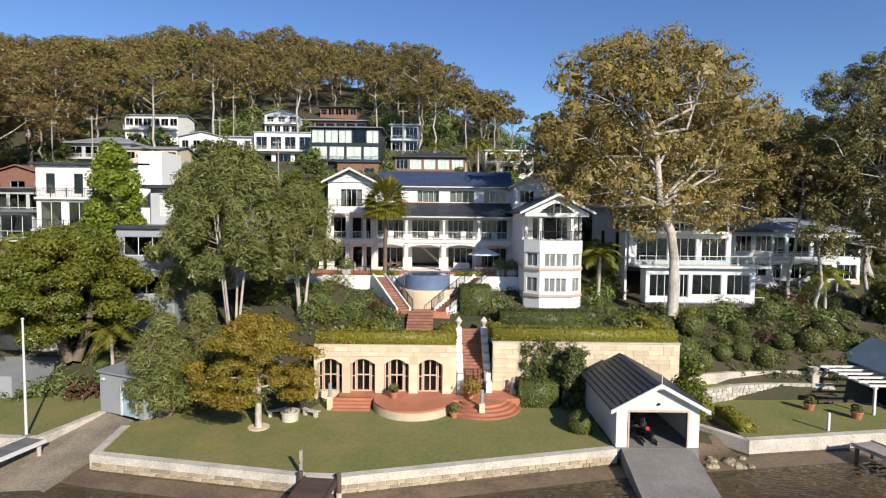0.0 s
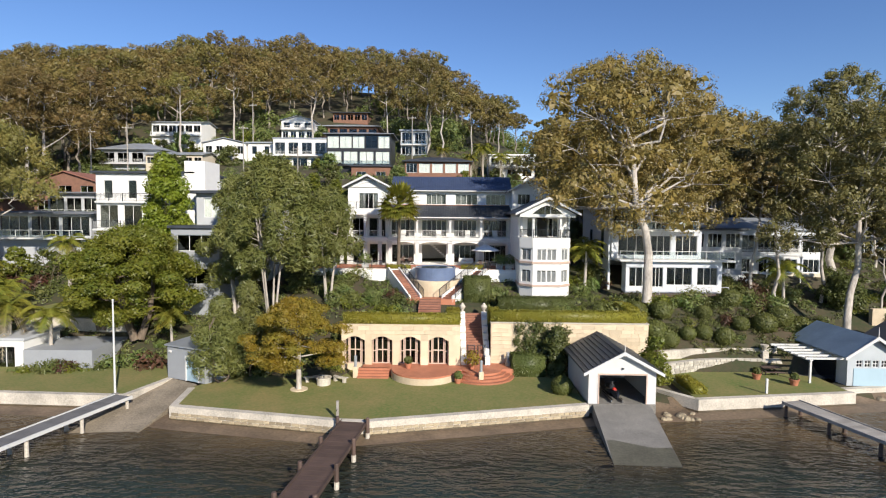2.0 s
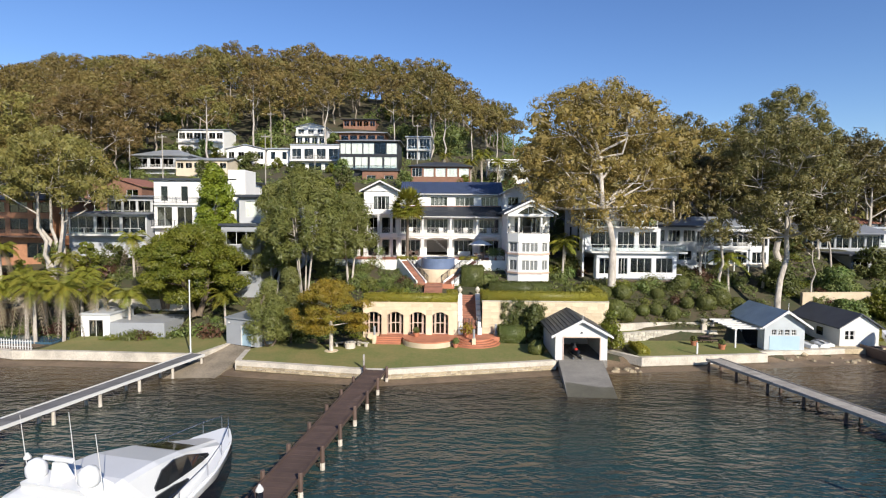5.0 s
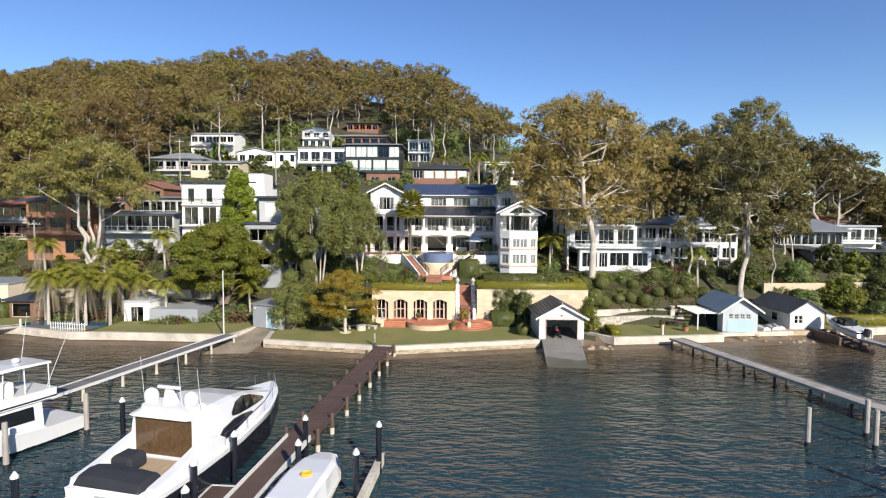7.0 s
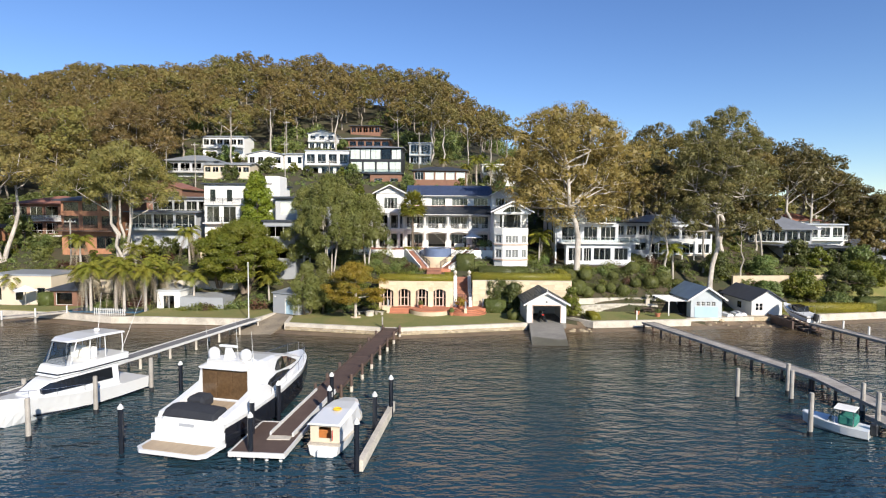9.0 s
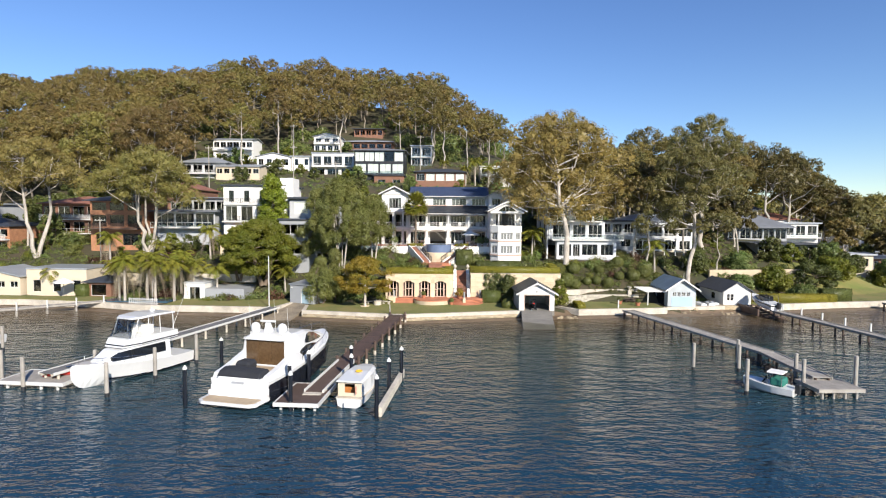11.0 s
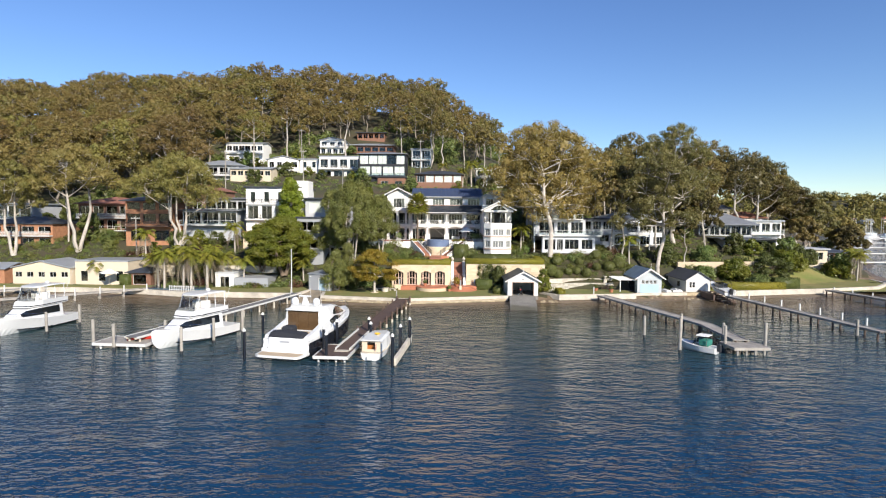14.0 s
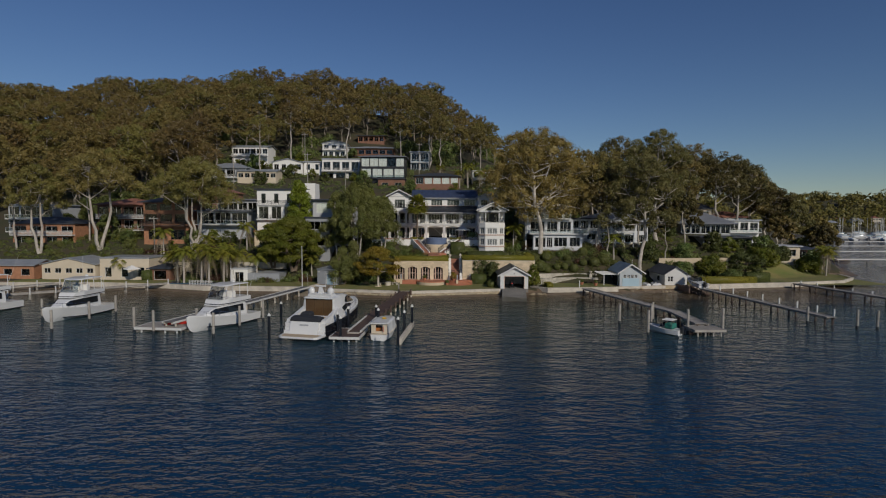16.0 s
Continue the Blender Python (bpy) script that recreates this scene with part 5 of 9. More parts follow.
seawall("seawall_boatsheds", [(35.2, 40.4), (46.0, 42.4)], -0.6, 1.0, "stone wall before the boatsheds", 0.6)
seawall("seawall_point", [(51.8, 42.6), (68.4, 46.7), (75.1, 47.9), (90, 52.6), (96.6, 59.0), (98.5, 66)], -0.6, 1.2, "long low sandstone sea wall round the point")
seawall("seawall_far_west", [(-130, 41), (-91, 40.6), (-71, 41.6), (-56, 39.4), (-47.4, 36.6)], -0.6, 1.1, "low stone sea wall before the cabins")
seawall("path_boatsheds", [(35.0, 40.9), (51.9, 43.2)], 0.0, 0.95, "rough stone foreshore before the boatsheds", 3.0, SEASTONE)
seawall("path_point", [(51.9, 43.2), (68.4, 47.2), (75.1, 48.4), (90, 53.1), (97.0, 59.5), (99, 66)], 0.0, 1.05, "worn grass strip behind the sea wall", 3.2, LAWN)
seawall("path_far_west", [(-130, 41.5), (-91, 41.1), (-71, 42.1), (-56, 39.9), (-47.4, 37.1)], 0.0, 0.98, "sandy strip behind the sea wall", 3.2, MUD)
fixed("slipway", Shape().poly([(-26.0, 41.5, 1.1), (-22.4, 39.5, 1.1), (-23.0, 30.0, -0.15), (-28.2, 29.5, -0.15), (-26.0, 41.5, -0.5), (-22.4, 39.5, -0.5), (-23.0, 30.0, -0.6), (-28.2, 29.5, -0.6)],
                            [(0, 3, 2, 1), (4, 5, 6, 7), (0, 4, 7, 3), (3, 7, 6, 2), (2, 6, 5, 1)]), surface("sandy_concrete", (0.27, 0.22, 0.155), 0.9, 0.45, 0.5, 8, 0.4), "worn sandy concrete slipway", "slipway")
rs = random.Random(4)
stone_mesh = []
for k in range(5):
    w = 0.42 + 0.06 * k
    b = Shape().rbox(-w / 2, -0.05, -0.115, w / 2, 0.06, 0.115, 0.025)
    b.v = [(x + rs.uniform(-0.012, 0.012), y + rs.uniform(-0.015, 0.01), z + rs.uniform(-0.01, 0.01)) for x, y, z in b.v]
    me = b.mesh("stone")
    me.materials.append(SEASTONE)
    stone_mesh.append((w, me))
for (ax, ay), (bx, by_) in zip(main_wall, main_wall[1:]):
    L = math.hypot(bx - ax, by_ - ay)
    ang = math.atan2(by_ - ay, bx - ax)
    for row in range(3):
        s = rs.uniform(0, 0.2)
        while s < L - 0.6:
            w, me = rs.choice(stone_mesh)
            o = part("stone", me, SEASTONE, sw)
            c = s + w / 2
            o.matrix_basis = Matrix.Translation((ax + (bx - ax) * c / L, ay + (by_ - ay) * c / L, 0.0 + row * 0.26)) @ Matrix.Rotation(ang, 4, "Z")
            s += w + 0.035

# ---- sheds by the water ----
shed = thing("shed", "grey rendered waterfront shed with a pale blue door", "shed", Matrix.Translation((-25.9, 41.4, 1.1)) @ Matrix.Rotation(radians(-24), 4, "Z"))
sb = wall(Shape(), 0, 4.7, 0, 3.0, 0, 0.2, [(2.3, 3.9, 0, 2.2)])
sb.box(0, 0.2, -0.4, 0.2, 4.2, 3.0).box(4.5, 0.2, -0.4, 4.7, 4.2, 3.0).box(0.2, 4.0, -0.4, 4.5, 4.2, 3.0)
parts_of("wall", sb, GREY, shed)
part("roof", Shape().prism([(-0.2, 3.0), (4.4, 3.35), (4.4, 3.45), (-0.2, 3.12)], "x", -0.15, 4.85), ZINC, shed)
part("door", Shape().box(2.38, 0.05, 0, 3.82, 0.12, 2.15), BLUED, shed, "pale blue door")
part("door_frame", Shape().box(2.25, -0.03, 0, 2.38, 0.15, 2.25).box(3.82, -0.03, 0, 3.95, 0.15, 2.25).box(2.38, -0.03, 2.15, 3.82, 0.15, 2.25), TRIM, shed)
part("wall_lamp", Shape().rbox(0.3, -0.15, 2.4, 0.6, 0, 2.6, 0.03), TRIM, shed)
bs = thing("boatshed", "pale blue boatshed with a blue-grey roof and white pergola", "boatshed")
x0, x1, y0 = 36.2, 40.75, 41.6
w_ = [(37.0 + i * 0.75, 37.55 + i * 0.75, 2.7, 3.35) for i in range(4)]
sb = wall(Shape(), x0, x1, 0.4, 3.75, y0, y0 + 0.2, w_)
sb.box(x0, y0 + 0.2, 0.4, x0 + 0.2, 49, 3.75).box(x1 - 0.2, y0 + 0.2, 0.4, x1, 49, 3.75).box(x0 + 0.2, 48.8, 0.4, x1 - 0.2, 49, 3.75)
sb.prism([(x0, 3.75), (x1, 3.75), ((x0 + x1) / 2, 5.4)], "y", y0, y0 + 0.2)
parts_of("wall", sb, BOARD, bs)
part("door", Shape().rbox(36.75, y0 - 0.05, 0.75, 40.2, y0 - 0.005, 2.6, 0.02), BLUED, bs, "pale blue boat door")
for a in w_:
    window(bs, *a, y0 + 0.05, 2, 2, bar=0.05)
part("roof", pitched(x0, x1, y0, 49, 3.6, 1.85, "front", 0.5, 0.12), SKYROOF, bs)
part("bargeboard", Shape().prism([(x0 - 0.6, 3.45), (38.47, 5.35), (x1 + 0.6, 3.45), (x1 + 0.6, 3.7), (38.47, 5.65), (x0 - 0.6, 3.7)], "y", y0 - 0.62, y0 - 0.51), TRIM, bs)
part("finial", Shape().tube((38.47, y0 - 0.55, 5.2), (38.47, y0 - 0.55, 6.5), 0.05, 0.03, 6), TRIM, bs)
part("side_door", Shape().rbox(36.12, 43.0, 0.8, 36.19, 46.4, 3.0, 0.02), TINT, bs, "dark glazed side doors")
for i in range(6):
    part("pergola_beam", Shape().box(32.6, 41.9 + i * 1.1, 3.3, 36.2, 42.02 + i * 1.1, 3.48), TRIM, bs)
for y in (41.95, 47.4):
    part("pergola_post", Shape().box(33.0, y - 0.08, 0.7, 33.16, y + 0.08, 3.3), TRIM, bs)
part("pergola_rail", Shape().box(32.95, 41.8, 3.15, 33.2, 47.6, 3.3), TRIM, bs)
part("deck", Shape().box(32.5, 41.4, 0.4, 36.2, 48.0, 0.95), CONC, bs)
bs2 = thing("boatshed", "white weatherboard boatshed with a dark gable roof", "boatshed")
x0, x1, y0 = 46.4, 51.0, 44.0
sb = wall(Shape(), x0, x1, 0.4, 3.2, y0, y0 + 0.2, [(47.0, 47.5, 1.7, 2.8), (47.6, 48.1, 1.7, 2.8), (49.3, 50.2, 0.8, 2.6)])
sb.box(x0, y0 + 0.2, 0.4, x0 + 0.2, 53, 3.2).box(x1 - 0.2, y0 + 0.2, 0.4, x1, 53, 3.2).prism([(x0, 3.2), (x1, 3.2), ((x0 + x1) / 2, 4.8)], "y", y0, y0 + 0.2)
parts_of("wall", sb, TRIM, bs2)
part("roof", pitched(x0, x1, y0, 53, 3.05, 1.75, "front", 0.4, 0.12), SHEDROOF, bs2)
window(bs2, 47.0, 47.5, 1.7, 2.8, y0 + 0.05, 1, 2)
window(bs2, 47.6, 48.1, 1.7, 2.8, y0 + 0.05, 1, 2)
part("door", Shape().box(49.3, y0 + 0.05, 0.8, 50.2, y0 + 0.1, 2.6), TRIM, bs2)
part("side_window", Shape().box(x0 - 0.03, 47, 1.6, x0 + 0.02, 48.2, 2.6), TINT, bs2)


# ---- neighbours ----
nb = thing("house", "three-storey pale weatherboard house with glass balconies and a shallow gable", "house")
s = Shape()
lowh = [(21.2, 23.6, 8.0, 10.3), (23.9, 25.2, 7.9, 10.3), (25.6, 28.6, 8.2, 10.3), (29.2, 31.6, 8.2, 10.3)]
midh = [(20.3, 23.6, 11.6, 14.0), (24.2, 26.6, 11.6, 14.0), (27.2, 29.8, 11.6, 14.0)]
toph = [(19.8, 22.9, 14.7, 16.9), (24.6, 27.9, 14.7, 16.9)]
wall(s, 20.8, 32.1, 7.3, 11.0, 57.0, 57.25, lowh)
wall(s, 19.5, 30.3, 11.0, 14.5, 58.6, 58.85, midh)
wall(s, 19.2, 28.4, 14.5, 17.3, 59.4, 59.65, toph)
s.box(19.2, 58.85, 5.0, 19.45, 72, 17.3).box(20.8, 57.25, 5.0, 21.05, 58.6, 11.0).box(31.85, 57.25, 7.3, 32.1, 70, 11.0).box(30.05, 58.85, 11.0, 30.3, 70, 14.5).box(28.15, 59.65, 14.5, 28.4, 70, 17.3).box(19.45, 70, 5, 30, 70.3, 17.3)
s.box(20.8, 57.25, 10.75, 32.1, 70, 11.0).box(19.45, 58.85, 14.3, 30.3, 70, 14.5).box(20.8, 57.2, 6.6, 32.1, 70, 7.3)
s.prism([(19.2, 17.3), (28.4, 17.3), (23.8, 18.7)], "y", 59.4, 59.65)
parts_of("wall", s, WHITE2, nb)
for h in lowh + midh + toph:
    window(nb, *h, (57.1 if h in lowh else 58.7 if h in midh else 59.5), 3)
for z, xa, xb, yy in ((11.0, 19.8, 33.4, 56.4), (14.5, 19.2, 29.6, 57.6)):
    b = part("balcony", Shape().box(xa, yy, z, xb, 59.4, z + 0.22), TRIM, nb)
    rail(b, (xa + 0.1, yy + 0.1), (xb - 0.1, yy + 0.1), z + 0.22, 1.0, "glass", 1.7, TRIM)
b = part("deck", Shape().box(20.2, 55.6, 7.0, 32.4, 57.0, 7.25), DKWOOD, nb)
rail(b, (20.3, 55.7), (32.3, 55.7), 7.25, 0.9, "plain", 2.0, TRIM)
for i in range(7):
    part("deck_post", Shape().tube((20.8 + i * 1.9, 55.9, 4.0), (20.8 + i * 1.9, 55.9, 7.0), 0.08, n=6), WOOD, nb)
part("roof", pitched(19.0, 28.6, 58.6, 72, 17.2, 1.5, "front", 0.7), ZINC, nb, "pale metal roof")
for y, lo, hi in ((61.0, 11.0, 15.5), (63.5, 8.5, 13.0), (66.5, 10.5, 14.5)):
    part("side_window", Shape().box(19.16, y, lo, 19.2, y + 1.1, hi), TINT, nb)
nb2 = house("white house with a slatted balcony over cream brick", 36.0, 51.2, 68, 78, 8.2, [storey(3.0, 5, 0.14, 0.2, 0.8, 3), storey(3.4, 5, 0.08, 0.1, 0.8, 3)], WHITE2, ZINC, "hip", 1.5)
b = part("balcony", Shape().box(37.7, 65.6, 10.9, 47.0, 68, 11.15), TRIM, nb2)
rail(b, (37.8, 65.7), (46.9, 65.7), 11.15, 1.1, "slats", 1.5, TRIM)
for i in range(5):
    part("balcony_post", Shape().box(37.8 + i * 2.25, 65.7, 6.5, 37.95 + i * 2.25, 65.85, 10.9), TRIM, nb2)
part("lower_front", Shape().box(45.0, 67.8, 7.0, 51.1, 67.99, 8.7), CREAM, nb2)
ext = thing("outside_stair", "white timber stair down to the garden", "stairs")
stair(ext, (38.2, 62.0, 7.2), (36.6, 65.6, 11.0), 1.0, 18, TRIM, wallm=TRIM, wallw=0.06)
house("low pale house between trees with a dark flat roof", 30.6, 37.5, 63, 72, 9.0, [storey(3.0, 2, 0.2, 0.2, 0.7), storey(2.6, 3, 0.1, 0.15, 0.85, 3)], PALE, SLATE, "flat", 0.1)

wl = house("white rendered house with slim balconettes and dark roof edge", -45.2, -32.8, 62, 74, 10.6, [storey(3.6, 0), storey(3.5, 4, 0.12, 0.02, 0.85, 2, 1.0, "bars"), storey(3.5, 4, 0.32, 0.1, 0.75, 1, 0.4, "bars")], WHITE, SLATE, "flat", 0.1,
           railm=DARK, blocks=[(-33.6, 61.5, 14.0, -31.0, 66, 22.8)])
sarch = thing("stone_base", "sandstone arcade at the foot of the white house", "building")
arch(sarch, -42.5, -38.9, 60.4, 61.0, 9.0, 11.2, 1.2, SAND)
part("pier", Shape().box(-45.4, 60.4, 5.5, -42.5, 61.0, 11.2), SAND, sarch)
part("pier", Shape().box(-38.9, 60.4, 5.5, -33.0, 61.0, 11.2), SAND, sarch)
part("paving", Shape().box(-45.6, 60.2, 11.2, -32.8, 62, 11.4), TERRA, sarch)
house("grey house with long glass fronts under a pale skillion roof", -62.0, -49.2, 67, 76, 10.2, [storey(2.6, 0), storey(3.2, 3, 0.04, 0.05, 0.9, 3, 1.8, "glass")], PALE, METAL, "skillion", 0.4, over=0.9)
house("grey house with a glass balcony and metal skillion roof", -58.7, -48.6, 72, 82, 15.6, [storey(3.4, 4, 0.06, 0.1, 0.8, 2, 1.5, "glass")], PALE, METAL, "skillion", 0.4, over=0.8)
house("grey modern house with stacked boxes and white trims", -31.2, -25.8, 53, 62, 6.5, [storey(4.4, 1, 0.2, 0.4, 0.8, 2), storey(3.6, 1, 0.12, 0.3, 0.8, 3)], GREY, SLATE, "flat", 0.15, over=0.3)
house("pale grey modern house with dark roof slabs", -31.0, -22.0, 59, 70, 12.0, [storey(3.0, 2, 0.2, 0.1, 0.8, 2), storey(3.6, 2, 0.2, 0.2, 0.85, 3)], PALE, SLATE, "flat", 0.2, over=0.8, blind=0.6)
house("dark steel-framed house with white blinds and wide windows", -30.7, -14.8, 130, 142, 28.6, [storey(3.8, 4, 0.06, 0.1, 0.9, 2, 1.2, "glass"), storey(3.8, 5, 0.03, 0.1, 0.92, 2)], DARK, METAL, "hip", 1.2, trim=DARK, over=0.8, blind=0.65)
house("red brick base storey below the dark house", -24, -14.5, 127, 130, 24.0, [storey(4.0, 2, 0.25, 0.3, 0.7, 2)], BROWN, SLATE, "flat", 0.1)
house("white stepped house with deep balconies", -46.5, -32.4, 138, 150, 27.5, [storey(4.2, 3, 0.1, 0.1, 0.85, 2, 1.5, "bars"), storey(4.3, 4, 0.12, 0.1, 0.8, 2, 1.5, "bars")], WHITE, ZINC, "flat", 0.2, over=0.2)
house("white gabled house with verandahs", -65.8, -54.5, 140, 150, 28.0, [storey(3.6, 3, 0.15, 0.1, 0.8, 2, 1.2, "bars"), storey(3.4, 4, 0.2, 0.2, 0.8, 2)], WHITE, ZINC, "front", 1.4)
house("white rendered house with narrow windows", -54.2, -47.5, 141, 150, 28.0, [storey(3.6, 2, 0.3, 0.2, 0.8, 1), storey(3.6, 2, 0.3, 0.2, 0.8, 1)], WHITE, ZINC, "flat", 0.2)
house("low brick bungalow with white-framed sunroom windows", -10.4, 4.6, 120, 129, 25.0, [storey(3.6, 5, 0.08, 0.3, 0.9, 3)], BROWN, SLATE, "hip", 1.3, over=0.7, blind=0.6)
house("white flat-roofed house with a stepped balcony", 9.7, 20.9, 130, 139, 25.6, [storey(2.8, 3, 0.2, 0.2, 0.8, 2), storey(2.8, 4, 0.15, 0.2, 0.8, 2, 1.2, "bars")], WHITE, WHITE, "flat", 0.15)
house("white gabled cottage high on the slope", -52.4, -42.6, 165, 174, 39.5, [storey(3.2, 4, 0.15, 0.2, 0.8, 2), storey(2.6, 3, 0.2, 0.2, 0.8, 2, 1.0, "bars")], WHITE, ZINC, "front", 1.4)
house("long brown house with a pale flat roof", -39.5, -22.0, 160, 170, 39.4, [storey(3.4, 6, 0.1, 0.3, 0.8, 2, 1.2, "slats")], BROWN, ZINC, "hip", 1.2, over=1.0, trim=DARK, railm=BROWN)
house("dark timber house with orange panels near the ridge", -40.5, -28.5, 185, 194, 48.4, [storey(3.0, 5, 0.12, 0.2, 0.85, 2)], BROWN, SLATE, "skillion", 1.0, trim=ORANGE, over=1.0)
house("glass-fronted house in front of tall trees", -14.0, -6.7, 150, 158, 32.5, [storey(3.8, 2, 0.08, 0.1, 0.9, 3, 1.0, "glass"), storey(3.8, 2, 0.08, 0.1, 0.9, 3, 1.0, "glass")], PALE, ZINC, "flat", 0.2)
house("small house with a pale gabled roof and dark verandah", -87.0, -72.5, 130, 140, 28.6, [storey(3.4, 4, 0.1, 0.1, 0.8, 2, 1.5, "bars")], PALE, ZINC, "hip", 2.0, over=1.0)
house("long white house with a glazed front", -84.9, -70.8, 150, 160, 38.4, [storey(3.6, 6, 0.08, 0.25, 0.8, 2, 1.0, "bars")], WHITE, ZINC, "side", 1.0)
house("low cream house with a yellowish roof", -74.8, -60.8, 128, 137, 27.6, [storey(3.0, 6, 0.12, 0.3, 0.8, 2)], CREAM, ZINC, "side", 1.0)
house("orange brick house with brown balconies", -75.0, -63.8, 66, 76, 8.5, [storey(4.0, 2, 0.2, 0.1, 0.7, 2), storey(3.2, 3, 0.1, 0.1, 0.85, 2, 2.0, "slats"), storey(2.4, 3, 0.1, 0.2, 0.9, 2)], ORANGE, SLATE, "hip", 1.6, over=1.0, railm=DKWOOD, trim=DKWOOD)
house("brown brick house with pale balcony fronts", -94.1, -80.5, 78, 90, 11.0, [storey(3.2, 4, 0.12, 0.1, 0.8, 2, 1.8, "plain"), storey(3.4, 4, 0.1, 0.15, 0.85, 2, 1.2, "slats")], BROWN, REDTILE, "hip", 1.8, over=0.8)
house("red-tiled house with a white gable", -76, -64, 92, 104, 16.0, [storey(3.0, 3, 0.2, 0.2, 0.8, 2), storey(2.6, 3, 0.2, 0.2, 0.8, 2)], BROWN, REDTILE, "front", 2.0)
house("house of orange-yellow render among trees", -108, -92.3, 66, 76, 7.0, [storey(3.0, 4, 0.15, 0.2, 0.8, 2), storey(2.6, 4, 0.12, 0.2, 0.8, 2, 1.2, "slats")], ORANGE, SLATE, "hip", 1.6)
house("glass-fronted house behind gum trunks", -116.0, -104.0, 75, 86, 10.5, [storey(3.4, 4, 0.05, 0.1, 0.9, 2, 1.4, "glass"), storey(3.4, 4, 0.05, 0.1, 0.9, 2, 1.4, "glass")], PALE, ZINC, "flat", 0.2)
house("cream weatherboard boatshed with a grey roof", -87.0, -75.4, 47, 55, 1.2, [storey(3.0, 5, 0.2, 0.4, 0.75, 2)], CREAM, ZINC, "front", 1.4, foot=1, over=0.3, name="boatshed")
house("ochre boatshed with a low grey roof", -101.0, -89.5, 48, 55, 1.2, [storey(2.6, 3, 0.25, 0.2, 0.75, 1)], ORANGE, ZINC, "side", 1.0, foot=1, over=0.4, name="boatshed")
house("cream rendered cabin with a blue roller door", -75.0, -64.2, 48, 56, 1.3, [storey(4.2, 3, 0.3, 0.05, 0.55, 1)], CREAM, ZINC, "flat", 0.1, foot=1, over=0.1, name="cabin")
house("dark timber garden shed with a hipped roof", -63.0, -58.6, 46, 51, 1.2, [storey(2.3, 1, 0.2, 0.0, 0.85, 1)], BROWN, SLATE, "hip", 0.9, foot=1, name="shed")
house("white pool cabin with an open front", -44.8, -41.2, 44.0, 49, 1.0, [storey(2.7, 1, 0.25, 0.0, 0.8, 2)], WHITE, PALE, "flat", 0.1, foot=1, over=0.1, name="cabin")
fixed("path_roof", Shape().box(-41.2, 43.9, 1.0, -34.5, 50.0, 2.9), GREY, "grey flat garage roof beside the pool cabin", "roof")
house("low grey house with a wide hipped roof", 64.5, 78.0, 80, 90, 10.6, [storey(2.7, 5, 0.06, 0.05, 0.9, 2)], GREY, METAL, "hip", 3.0, over=1.4)
house("white flat-roofed house with glass balustrades", 78.0, 89.0, 86, 94, 11.0, [storey(3.2, 4, 0.1, 0.15, 0.85, 2, 1.4, "glass")], WHITE, ZINC, "flat", 0.15, over=0.6)
house("house with a dark tiled pyramid roof", 71.5, 80.5, 97, 106, 14.0, [storey(3.6, 3, 0.2, 0.2, 0.8, 2)], CREAM, SLATE, "hip", 2.6, over=0.7)
house("red-roofed house among trees", 84.0, 94.0, 102, 110, 12.0, [storey(3.0, 3, 0.2, 0.2, 0.8, 2)], WHITE, REDTILE, "hip", 1.8)
house("low cream house near the point", 84.0, 92.0, 72, 80, 4.2, [storey(3.4, 2, 0.25, 0.3, 0.8, 2)], CREAM, PALE, "flat", 0.1)
house("long single-storey house with a dark verandah", 66.5, 79.0, 71, 78, 7.2, [storey(2.7, 4, 0.1, 0.1, 0.85, 2)], GREY, SLATE, "flat", 0.15, over=1.3)
house("dark-roofed pavilion beside the far lawn", 91.5, 99.0, 76, 83, 3.6, [storey(3.0, 3, 0.1, 0.1, 0.85, 2)], BROWN, SLATE, "hip", 1.2, over=0.8)


# ---- trees round the houses ----
def place(t, x, y, z=None, turn=0.0, s=1.0):
    t.matrix_basis = at(x, y, s, turn, z)
    return t


for i, (x, y, h) in enumerate(((35.4, 56.5, 16), (37.8, 55.5, 17), (46.5, 61, 18), (33.5, 63, 17), (52.0, 58, 12), (60.0, 66, 15), (25.0, 78, 19), (29, 74, 20), (40, 78, 21), (-104.0, 62, 20), (-90, 68, 17), (62, 82, 19))):
    place(tree(120 + i, "slender gum tree with a thin pale trunk and sparse dark crown", "tree", BARK, F_SHADEGUM if i % 3 else F_AUT if i == 4 else F_GUM, h=h, r=h * 0.22, fork=0.5, heads=5, per_head=8, per=110, leaf=0.17, trunk=h * 0.012), x, y)
for i, (x, y, h) in enumerate(((84, 116, 26), (95, 112, 25), (104, 118, 23), (112, 124, 21), (100, 100, 20), (72, 112, 23), (62, 108, 24), (90, 128, 22), (78, 126, 25), (66, 96, 20), (106, 104, 15), (120, 130, 17), (98, 90, 12), (60, 124, 26), (50, 100, 19), (54, 114, 21), (42, 92, 17), (79, 90, 24), (69, 90, 22), (89, 97, 24), (58, 84, 21), (96, 104, 21), (104, 96, 18), (112, 110, 17), (33, 80, 17), (45, 84, 18), (56, 79, 15), (50, 92, 18), (28, 86, 16), (63, 74, 12), (112, 96, 14), (108, 88, 12), (118, 108, 13), (20, 84, 13))):
    place(tree(140 + i, "broad dark gum tree on the wooded point", "tree", BARK, F_SHADEGUM if i % 3 else F_GUM, h=h * 0.93, r=h * 0.35, fork=0.28, heads=9, per_head=11, per=80, leaf=0.26, trunk=h * 0.018, droop=0.42), x, y)
